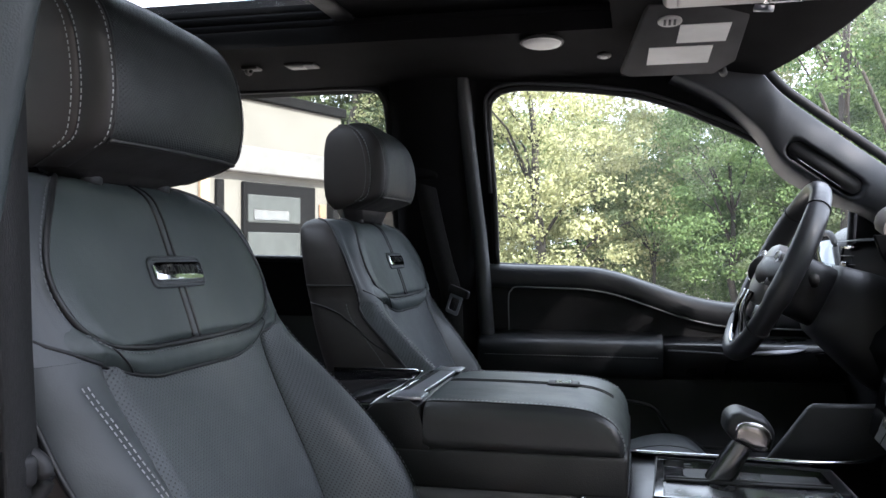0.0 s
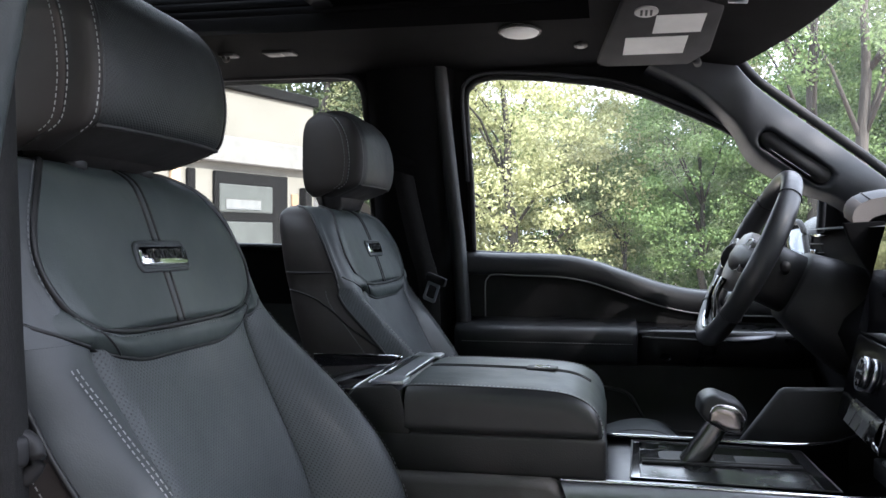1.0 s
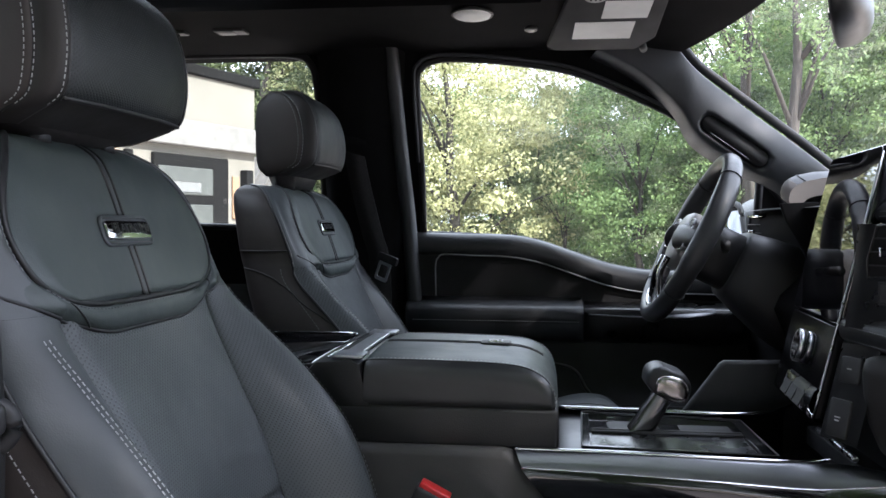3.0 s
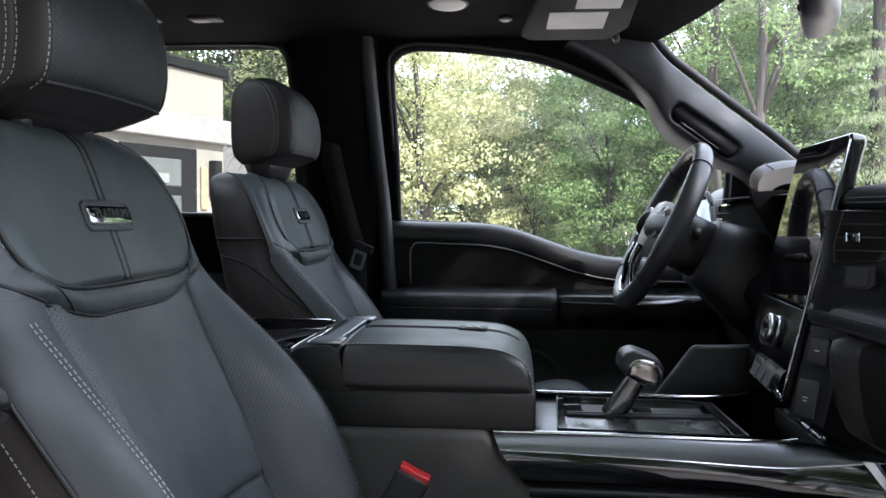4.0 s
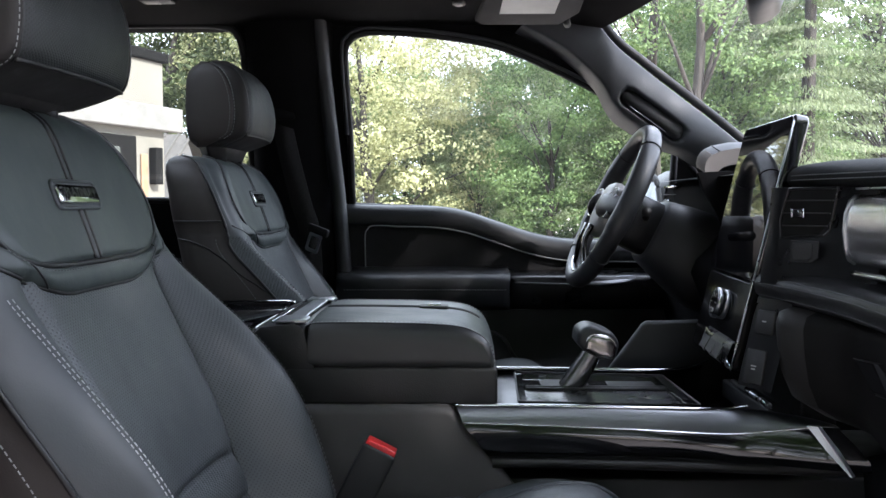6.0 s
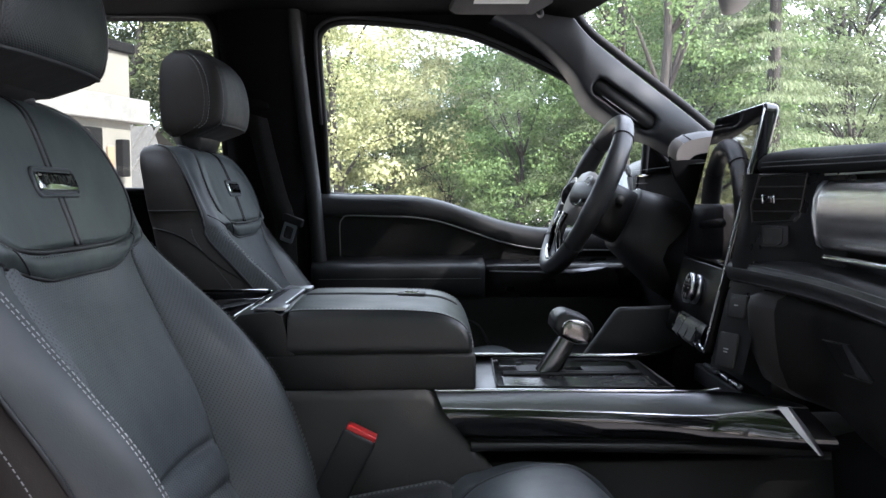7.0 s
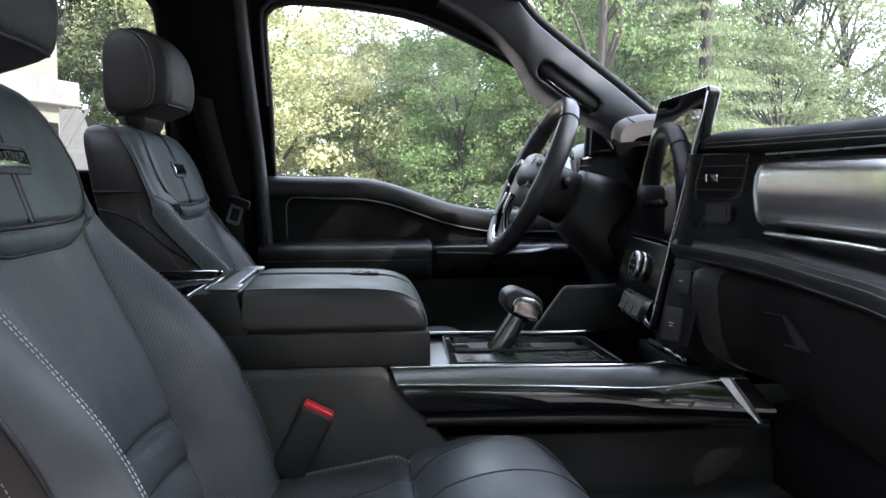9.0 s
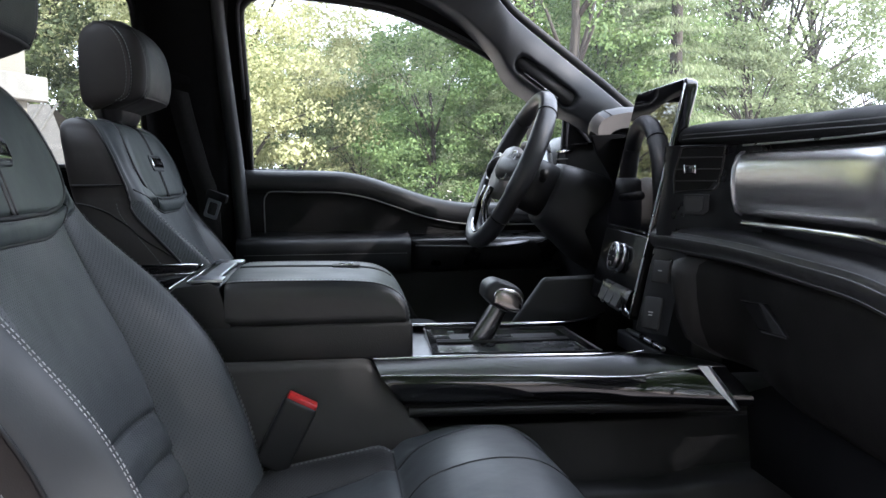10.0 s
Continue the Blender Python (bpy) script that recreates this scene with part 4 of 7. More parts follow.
def front_seat(yc, inner_side=1, head_wide=1.0, head_top=1.720, sunk=0.0):
    """inner_side: which way the console lies, 1 or -1 along y. head_wide, head_top: the headrest's setting. sunk: how far the shoulders' top lies lower."""
    seat = thing("front_seat", (-0.25, yc, 0.72), "black leather bucket seat with perforated centre, grey stitching and metal badge", "car seat", "front seats")
    sew, dark_sew = [], []

    def P(x, y, z):
        if sunk and 1.46 < z < 1.549:
            z -= (z - 1.46) / 0.0865 * (sunk + 0.009 * max(0.0, min(1.5, (abs(y) - 0.14) / 0.09)) ** 2)
        return Vector((x, yc + y, z))

    core = [[P(r[1] - 0.035, r[3], r[0]), P(r[1] - 0.035, -r[3], r[0]), P(r[2] + 0.02, -r[3], r[0]), P(r[2] + 0.02, r[3], r[0])] for r in LEVELS[:14]]
    back = part("backrest", loft(core), DARK_PLASTIC, seat, "leather-covered backrest")

    def level(z):
        return [soft(z, [(r[0], r[c]) for r in LEVELS]) for c in range(1, 8)]

    def half(z, side):
        """The three stretches of a slice on one side: middle panel, bolster or shoulder, and side round to the rear."""
        x, rear, w, o, bi, bo, bow = level(z)
        inner = soft(z, YOKE) if z >= 1.383 else w
        b = bi if side * inner_side > 0 else bo
        if side * inner_side < 0:
            o -= 0.014 * max(0.0, min(1.0, (1.30 - z) / 0.12))
        o -= 0.012 if side * inner_side < 0 and z < 1.33 else 0.012 * max(0.0, (1.383 - z) / 0.053) if side * inner_side < 0 else 0.0
        e = x + bow
        d = o - w
        if side * inner_side > 0:
            knots = [(inner, e - 0.007), (inner + 0.005, e + 0.02 * b - 0.001), (w + 0.36 * d, e + 0.48 * b), (w + 0.64 * d, e + 0.88 * b - 0.002), (w + 0.86 * d, e + 0.98 * b - 0.008), (o, e + 0.80 * b - 0.024), (o + 0.005, e + 0.72 * b - 0.034)]
        else:
            knots = [(inner, e - 0.007), (inner + 0.005, e + 0.02 * b - 0.001), (w + 0.30 * d, e + 0.62 * b), (w + 0.52 * d, e + 1.0 * b - 0.001), (w + 0.74 * d, e + 0.92 * b - 0.007), (o, e + 0.50 * b - 0.024), (o + 0.005, e + 0.40 * b - 0.034)]
        t = max(0.0, min(1.0, (z - 1.32) / 0.09))     # the shoulders turn squarely into the side
        t = t * t * (3 - 2 * t)
        knots[-2] = (o, knots[-2][1] * (1 - t) + (e - 0.014) * t)
        knots[-1] = (o + 0.005, knots[-1][1] * (1 - t) + (e - 0.022) * t)
        knots = [(y, max(px, rear + 0.012)) for y, px in knots]
        ox = knots[-1][1]
        deep = ox - rear
        q = o + 0.014 * max(0.0, min(1.0, (z - 1.465) / 0.068)) ** 1.6 - 0.020 * max(0.0, (z - 1.533) / 0.0135) ** 1.5     # boxy upper corner, rounded over
        tail = [(o + 0.005, ox), (q + 0.006, ox - 0.10 * deep), (q + 0.011, ox - 0.30 * deep), (q + 0.011, ox - 0.60 * deep), (q + 0.002, ox - 0.88 * deep), (q - 0.03, rear), (0.5 * o, rear - 0.006), (0.0, rear - 0.009)]
        return (x, inner, bow), [P(px, side * py, z) for py, px in knots], [P(px, side * py, z) for py, px in tail]

    def face(y, z):
        (x, w, bow), k, _ = half(z, 1 if y >= 0 else -1)
        line = sorted([(abs(p.y - yc), p.x) for p in k] + [(w * q, x + bow * q * q) for q in (0.0, 0.25, 0.5, 0.75)])
        return float(np.interp(abs(y), [p[0] for p in line], [p[1] for p in line]))

    def bridge(y, z):
        """The face again, evened out where the collar bridges lower and upper panels."""
        t = max(0.0, min(1.0, (z - 1.374) / 0.020))
        t = t * t * (3 - 2 * t)
        return face(y, min(z, 1.382)) * (1 - t) + face(y, max(z, 1.386)) * t

    def middle(z, s, x, w, bow):
        return P(x + bow * s * s + puff(s, 0.09, 0.008), s * w, z)

    def crease(z):
        deep = sum(math.exp(-abs((z - c) / 0.0065) ** 1.6) for c in (1.142, 1.094, 1.046))
        return 0.013 * deep - (0.004 if z < 1.142 else 0.0)
    zs_low = list(np.linspace(1.0, 1.378, 99))
    zs_up = [1.383, 1.3835, 1.3845, 1.386, 1.388, 1.390] + list(np.linspace(1.392, 1.529, 26)) + [1.536, 1.541, 1.5445, 1.5465]
    rows = []
    for z in zs_low:
        (x, w, bow), k, t = half(z, 1)
        rows.append([middle(z, s, x, w, bow) - Vector((crease(z) * (1 - s ** 8), 0, 0)) for s in (-1 + j / 12 for j in range(25))])
    part("centre_panel", strip(rows), SEAT_HOLES, back, "perforated black leather centre panel")
    rows = []
    for z in zs_up:
        (x, w, bow), k, t = half(z, 1)
        ends = 0.006 * max(0.0, 1 - (z - 1.383) / 0.008)
        rows.append([P(x + 0.004 - ends + bow * s * s + puff(s, 0.08, 0.004), s * w, z) for s in (-1 + j / 14 for j in range(29))])
    part("shoulder_panel", strip(rows), SEAT_YOKE, back, "smooth dark leather shoulder panel")
    rim_points = {}
    for side in (-1, 1):
        lows = [half(z, side) for z in zs_low[::3] + [1.3828]]
        ups = [half(z, side) for z in zs_up]
        part("bolster", strip([smooth_line(k, 17) for _, k, _ in lows]), SEAT_HOLES if side * inner_side > 0 else SEAT_BLACK, back, "perforated black leather side bolster" if side * inner_side > 0 else "smooth black leather side bolster")
        part("shoulder", strip([smooth_line(k, 13) for _, k, _ in ups]), SEAT_BLACK, back)
        part("side_panel", strip([smooth_line(t, 18) for _, _, t in lows + ups[1:]]), SEAT_SIDE, back, "leather side panel, darkened as shade")
        cap = [smooth_line(ups[-1][1], 13)[j] for j in range(13)] + smooth_line(ups[-1][2], 18)[1:]
        rim_points[side] = cap
        part("side_piping", tube([k[-1] + Vector((0.001, side * 0.001, 0)) for _, k, _ in lows + ups[1:]], 0.0026, 6), PIPING, back, "black piping")
        if side * inner_side > 0:
            for shift in (0.0, 0.006):
                edge = []
                for _, k, _ in lows:
                    c = smooth_line(k, 17)
                    edge.append((c[9].lerp(c[10], 0.3 + shift / max(0.006, (c[10] - c[9]).length)) + Vector((0.0012, side * 0.0012, 0)), Vector((0.6, side * 0.7, 0.1))))
                sew.append(edge[2:16])
                dark_sew.append(edge[15:])
        (sew if side * inner_side < 0 else dark_sew).append([(t[1].lerp(t[2], 0.55) + Vector((0, side * 0.0012, 0)), Vector((0.2, side, 0))) for _, _, t in lows])
        if side * inner_side < 0:
            for shift in (0.0, 0.006):
                row = []
                for _, k, _ in lows[1:-1]:
                    c = smooth_line(k, 17)
                    row.append((c[8].lerp(c[9], shift / max(0.006, (c[9] - c[8]).length)) + Vector((0.0016, -0.0005, 0.0006)), Vector((0.85, -0.4, 0.3))))
                sew.append(row)
        line = [(k[1].lerp(k[2], 0.30) + Vector((0.0012, 0, 0.0006)), Vector((0.9, side * 0.25, 0.35))) for _, k, _ in ups]
        dark_sew.append(line[11:-2])
        rim = [middle(z, side, *h[0]) + Vector((0.0072, side * 0.001, 0.001)) for z, h in zip(zs_up, ups)]
        rim_points[side * 2] = rim
        # seams of the side: across below the shoulder, and a long one curving down to the front
        cross = half(1.411, side)[2]
        part("side_seam", tube([p + Vector((0, side * 0.0008, 0)) for p in smooth_line(cross[:6], 16)], 0.0016, 5), PIPING, back)
        long_seam = []
        for q in smooth_line([(-0.560, 1.381, 0), (-0.53, 1.377, 0), (-0.50, 1.366, 0), (-0.47, 1.345, 0), (-0.438, 1.318, 0), (-0.40, 1.292, 0), (-0.357, 1.265, 0), (-0.31, 1.225, 0)], 26):
            x, z = q.x, q.y
            skin = smooth_line(half(z, side)[2][:6], 40)
            long_seam.append(min(skin, key=lambda q: abs(q.x - x)) + Vector((0, side * 0.0012, 0)))
        part("side_seam", tube(long_seam, 0.0014, 5), PIPING, back)
    top = rim_points[-1] + rim_points[1][::-1][1:]
    bm = bmesh.new()
    lid_c0 = sum(top, Vector()) / len(top) + Vector((0, 0, 0.002))
    cv = bm.verts.new(lid_c0)
    vs = [bm.verts.new(p) for p in top]
    for p, q in zip(vs, vs[1:] + vs[:1]):
        bm.faces.new((cv, p, q))
    part("top_cap", bm, SEAT_BLACK, back)
    edge = rim_points[-2][::-1] + [P(level(1.383)[0] + 0.0045 - 0.004 * s * s, s * 0.085, 1.3832) for s in np.linspace(-0.8, 0.8, 9)] + rim_points[2]
    part("piping", tube(edge, 0.0030, 8), PIPING, back, "black piping")
    # padded collar round the lower half of the shoulder panel
    brim = [(-soft(z, YOKE), z) for z in np.linspace(1.420, 1.3845, 14)] + [(y, 1.3832) for y in np.linspace(-0.085, 0.085, 12)] + [(soft(z, YOKE), z) for z in np.linspace(1.3845, 1.420, 14)]
    brim = smooth_line([(y, z, 0) for y, z in brim], 70)
    rows, under = [], []
    for i, p in enumerate(brim):
        q = -1 + 2 * i / 69
        foot = Vector((0.2235 * q, 1.3565 + 0.047 * max(0.0, (abs(q) - 0.30) / 0.70) ** 1.6, 0))
        f = min(1.0, min(i, 69 - i) / 11)
        f = f * f * (3 - 2 * f)
        rows.append([])
        for j in range(15):
            a = j / 14
            c = p.lerp(foot, a)
            rows[-1].append(P(bridge(c.x, c.y) + (0.0002 + 0.0100 * f) * math.sin(math.pi * (0.04 + 0.94 * a)) ** 0.55 - 0.0015, c.x, c.y))
        under.append(rows[-1][-1] + Vector((0.0006, 0, -0.0004)))
    part("collar", strip(rows), SEAT_YOKE, back, "padded leather collar below the shoulder panel")
    # black tube that darkens the crease below the collar, as shade would
    part("collar_crease", tube(under, 0.0018, 6), PIPING, back)
    for k in (16, 53):
        part("collar_seam", tube([q + Vector((0.0002, 0, 0)) for q in rows[k]], 0.0012, 5), PIPING, back)
    dark_sew.append([(r[2] + Vector((0.0006, 0, 0)), Vector((1, 0, 0.3))) for r in rows[8:-8]])
    # channel down the middle with the badge set in it
    for z0, z1 in ((1.386, 1.437), (1.467, 1.540)):
        zz = np.linspace(z0, z1, 14)
        for dy in (-0.006, 0.006):
            part("channel_edge", tube([P(level(z)[0] + 0.0042, dy, z) for z in zz], 0.0018, 6), PIPING, back)
        part("channel", tube([P(level(z)[0] + 0.0032, 0, z) for z in zz], 0.0052, 6, 0.25), SEAT_BLACK, back)
    m = frame_of(P(-0.4625, 0, 1.452), (0, 1, 0), (-0.36, 0, 1))
    loop = [m @ Vector((x, y, -0.001)) for x, y in rounded(0.100, 0.029, 0.008, 6)]
    surround = part("badge_surround", tube(loop + loop[:1], 0.0024, 8), SEAT_BLACK, back, "moulded leather ridge round the badge")
    part("badge_bed", turned(slab(rounded(0.098, 0.027, 0.007), 0.006), m @ Matrix.Translation((0, 0, -0.0005))), SEAT_BLACK, back, smooth=False)
    badge = part("badge", turned(slab(rounded(0.092, 0.020, 0.005), 0.005, 0.0015), m @ Matrix.Translation((0, 0, 0.003))), CHROME, back, "chrome nameplate")
    word = lettering("PLATINUM", 0.0142, 0.0016)
    part("lettering", turned(word, m @ Matrix.Translation((0, 0.0008, 0.0036))), LETTER, back, "raised dark letters", smooth=False)

    # headrest
    head = part("headrest", box((-0.545, yc - 0.09, 1.56), (-0.50, yc + 0.09, 1.69), 0.01), DARK_PLASTIC, seat, "leather headrest with perforated front and stitched sides")

    def ring(z, u):
        """One level of the headrest: half width, front and rear."""
        w = soft(u, [(0, 0.121), (0.08, 0.132), (0.25, 0.137), (0.6, 0.137), (0.85, 0.132), (0.95, 0.123), (1, 0.108)])
        f = soft(u, [(0, -0.508), (0.06, -0.482), (0.12, -0.460), (0.2, -0.451), (0.45, -0.447), (0.75, -0.457), (0.92, -0.477), (1, -0.500)])
        r = soft(u, [(0, -0.560), (0.1, -0.572), (0.5, -0.575), (0.85, -0.572), (1, -0.556)])
        return w * head_wide, f, r
    Z0, Z1 = 1.550, head_top
    levels = [(Z0 + (Z1 - Z0) * (u / 33), u / 33) for u in range(34)]
    rows, lside, band = [], {-1: [], 1: []}, {-1: [], 1: []}
    s1, s2 = {-1: [], 1: []}, {-1: [], 1: []}
    for z, u in levels:
        w, f, r = ring(z, u)
        rows.append([P(f + 0.007 * (1 - s * s) + puff(s, 0.06, 0.004) - 0.003 * abs(s) ** 4, s * (w - 0.014), z) for s in (-1 + k / 14 for k in range(29))])
        for side in (-1, 1):
            band[side].append(smooth_line([P(f - 0.007, side * (w - 0.014), z), P(f - 0.004, side * (w - 0.012), z), P(f - 0.009, side * (w - 0.005), z), P(f - 0.020, side * (w - 0.0005), z), P(f - 0.031, side * (w + 0.0005), z), P(f - 0.033, side * (w - 0.002), z)], 12))
            lside[side].append(smooth_line([P(f - 0.033, side * (w - 0.002), z), P(f - 0.036, side * (w + 0.002), z), P((f + r) / 2 - 0.02, side * (w + 0.003), z), P(r + 0.012, side * (w - 0.003), z), P(r, side * (w - 0.022), z), P(r - 0.006, 0, z)], 15))
            s1[side].append((P(f - 0.0052, side * (w - 0.0095), z), Vector((0.7, side * 0.7, 0))))
            s2[side].append((P(f - 0.0385, side * (w + 0.0024), z), Vector((0, side, 0))))
    part("front_panel", strip(rows[4:]), SEAT_HOLES_FINE, head, "finely perforated shaded leather front")
    part("chin", strip(rows[:5]), SEAT_HEAD, head, "smooth leather below the front")
    for side in (-1, 1):
        part("piping", tube([b[0] + Vector((0.0022, 0, 0)) for b in band[side][4:]], 0.0022, 6), PIPING, head)
    for side in (-1, 1):
        part("band", strip(band[side]), SEAT_HEAD, head)
        part("side_panel", strip(lside[side]), SEAT_SIDE, head, "leather side, darkened as shade and tinted by warm bounce")
        part("side_piping", tube([p[0] + Vector((0.0003, side * 0.0004, 0)) for p in lside[side][2:-5]], 0.0022, 6), PIPING, head)
        (sew if side * inner_side < 0 else dark_sew).extend([s1[side][3:-2], s2[side][3:-2]])
        sew.append([(p + Vector((0.0088, -side * 0.0016, 0)), n) for p, n in s2[side][3:-2]])
    for (z, u), dz in ((levels[0], -1), (levels[-1], 1)):
        w, f, r = ring(z, u)
        rows = []
        for k in range(7):
            g = 1 - k / 6 * 0.98
            lift = dz * 0.013 * (1 - g * g)
            cx = (f + r) / 2
            loop = [P(cx + (p[0] - cx) * g, p[1] * g, z + lift) for p in
                    [(f + 0.007 * (1 - s * s) - 0.003 * s ** 4 - 0.02 * max(0, abs(s) - 0.82) / 0.18, s * (w - 0.001)) for s in (-1 + j / 10 for j in range(21))] + [((f + r) / 2, w + 0.003), (r + 0.02, w - 0.008)] + [(r, s * (w - 0.035)) for s in (1 - j / 5 for j in range(11))] + [(r + 0.02, -w + 0.008), ((f + r) / 2, -w - 0.003)]]
            rows.append(loop)
        part("underside" if dz < 0 else "crown", sheet(rows, closed=True), SEAT_HEAD, head)
    lip = [P(ring(Z0 + 0.022, 0.126)[1] + 0.007 * (1 - s * s) - 0.003 * s ** 4 + 0.0005, s * (ring(Z0 + 0.022, 0.126)[0] - 0.014), Z0 + 0.022) for s in np.linspace(-1, 1, 25)]
    part("lower_seam", tube(lip, 0.0026, 6), PIPING, head)
    for s in (-1, 1):
        part("post", tube([P(-0.525, s * 0.062, 1.50), P(-0.520, s * 0.062, 1.56)], 0.007, 12), CHROME, head, "chrome headrest post")
        part("guide", tube([P(-0.525, s * 0.062, 1.535), P(-0.525, s * 0.062, 1.552), P(-0.5245, s * 0.062, 1.554)], [0.015, 0.014, 0.010], 14), RUBBER, head)

    # cushion
    cushion = part("cushion", box((-0.33, yc - 0.20, 0.92), (0.11, yc + 0.20, 1.00), 0.01), DARK_PLASTIC, seat, "black leather seat cushion")

    def ctop(x):
        return soft(x, [(-0.34, 0.985), (-0.2, 1.018), (-0.10, 1.046), (-0.065, 1.060), (-0.052, 1.059), (-0.046, 1.058), (-0.038, 1.068), (-0.022, 1.084), (0.0, 1.094), (0.03, 1.102), (0.065, 1.105), (0.105, 1.099), (0.135, 1.080), (0.16, 1.052), (0.185, 1.015), (0.198, 0.985), (0.202, 0.95)])
    rows = []
    xs_ = list(np.linspace(-0.33, -0.075, 16)) + [-0.065, -0.058, -0.052, -0.047, -0.042, -0.036, -0.028, -0.018, -0.006, 0.008] + list(np.linspace(0.025, 0.198, 22)) + [0.202]
    for x in xs_:
        zc = ctop(x)
        w = 0.138 + 0.04 * max(0, (x + 0.02) / 0.17)
        row = []
        for s in (-1 + k / 10 for k in range(21)):
            row.append(P(x - 0.012 * s * s * max(0.0, (x - 0.05) / 0.1), s * w, zc + puff(s, 0.1, 0.010) + 0.004 * (1 - s * s) - 0.004 * s * s))
        rows.append(row)
    rows.append([P(p.x - 0.01, p.y - yc, 0.90) for p in rows[-1]])
    part("centre_panel", strip(rows), SEAT_BLACK, cushion, "smooth leather seat cushion")
    for side in (-1, 1):
        rows, line = [], []
        for x in xs_[:-1]:
            f = max(0.0, (x - 0.02) / 0.18)
            w = 0.138 + 0.04 * max(0, (x + 0.02) / 0.17)
            zc = ctop(x) - 0.008
            hump = soft(x, [(-0.34, 0.03), (-0.2, 0.028), (-0.10, 0.018), (-0.06, 0.008), (-0.047, 0.003), (-0.036, 0.0), (-0.02, -0.012), (0.0, -0.022), (0.2, -0.03)])
            o = 0.248 - 0.05 * f ** 2
            pts = [(w, zc - 0.006), (w + 0.004, zc + 0.002), (w + 0.4 * (o - w), zc + hump), (w + 0.75 * (o - w), zc + hump * 0.95 - 0.002), (o - 0.004, zc + hump * 0.5 - 0.012), (o + 0.004, zc - 0.04), (o, 0.90)]
            rows.append(smooth_line([P(x, side * py, pz) for py, pz in pts], 18))
            line.append((P(x, side * (w + 0.52 * (o - w)), zc + hump * 1.0 + 0.0022), Vector((0, side * 0.2, 1))))
        part("bolster", strip(rows[:20]), SEAT_HOLES_SHADED, cushion, "perforated cushion side bolster, darkened as shade")
        part("front_side", strip(rows[19:]), SEAT_BLACK, cushion)
        part("bolster_seam", tube([p + Vector((0, 0, 0.0006)) for p in rows[19][1:15]], 0.0012, 5), PIPING, cushion)
        sew.append(line[3:21])
        sew.append([(p + Vector((0, side * 0.006, -0.0008)), n) for p, n in line[3:21]])
    part("cross_seam", tube([P(-0.047, s * 0.136, ctop(-0.047) + 0.004 - 0.008 * s * s) for s in np.linspace(-1, 1, 21)], 0.0014, 6), PIPING, cushion)
    part("middle_seam", tube([P(x, 0.0, ctop(x) + 0.0040) for x in xs_[20:-1]], 0.0014, 6), PIPING, cushion)
    for side in (-1, 1):
        ln = [P(x - 0.012 * max(0.0, (x - 0.05) / 0.1), side * (0.138 + 0.04 * max(0, (x + 0.02) / 0.17)), ctop(x) - 0.009) for x in xs_[:-2]]
        part("piping", tube(ln, 0.0028, 6), PIPING, cushion)
    part("base", box((-0.34, yc - 0.235, 0.80), (0.10, yc + 0.235, 0.97), 0.02), DARK_PLASTIC, seat, "dark plastic seat base")
    part("pedestal", box((-0.28, yc - 0.20, 0.72), (0.04, yc + 0.20, 0.80), 0.01), DARK_PLASTIC, seat)
    part("stitching", stitches(sew), THREAD, seat, "pale grey contrast stitching", kind="stuff")
    part("dark_stitching", stitches(dark_sew), DARK_THREAD, seat, "dark grey stitching", kind="stuff")
    return seat


def lettering(text, size, depth):
    """A word in the built-in font as a bmesh, centred, upright in x and y."""
    cu = bpy.data.curves.new("word", "FONT")
    cu.body, cu.size, cu.extrude, cu.align_x, cu.align_y = text, size, depth / 2, "CENTER", "CENTER"
    cu.resolution_u = 3
    ob = bpy.data.objects.new("word", cu)
    me = bpy.data.meshes.new_from_object(ob)
    bm = bmesh.new()
    bm.from_mesh(me)
    bpy.data.objects.remove(ob)
    bpy.data.meshes.remove(me)
    bpy.data.curves.remove(cu)
    return bm


# headrest band, chin and underside: seat leather with shade put into its colour
SEAT_HEAD = leather("shaded headrest leather", (0.014, 0.0125, 0.012), rough=(0.48, 0.6), spec=0.35)
LETTER = shiny("dark letters", (0.012, 0.012, 0.013), 0.3)
# darker and browner than the front: side shade and warm bounce in the colour
SEAT_SIDE = leather("side leather", (0.024, 0.0195, 0.018), rough=(0.55, 0.68))
# headrest front darkened, as it faces away from the light
SEAT_HOLES_FINE = leather("finely perforated shaded leather", (0.014, 0.0165, 0.0170), holes=0.0034, spec=0.32)
# copy of the perforated leather, darkened for the shade beside the cushion
SEAT_HOLES_SHADED = leather("shaded perforated leather", (0.021, 0.021, 0.0215), holes=0.0042, spec=0.35)
passenger_seat = front_seat(-0.511)
driver_seat = front_seat(0.339, -1, 0.88, 1.712, 0.015)
driver_seat.location.x = -0.260

# ---- centre console ----
console = thing("center_console", (0.0, CENTRE, 0.72), "black centre console with a padded armrest lid and glossy side trim", "console")
NEAR, FAR = -0.237, 0.067
# lower body with the charcoal side panels
outline = [(-0.42, 1.168), (-0.082, 1.168), (-0.072, 1.163), (-0.02, 1.098), (0.014, 1.052), (0.075, 0.965), (0.10, 0.90), (0.10, 0.72), (-0.42, 0.72)]
SIDE_PLASTIC = plastic("brown-grey side plastic", (0.055, 0.052, 0.050), 0.55)
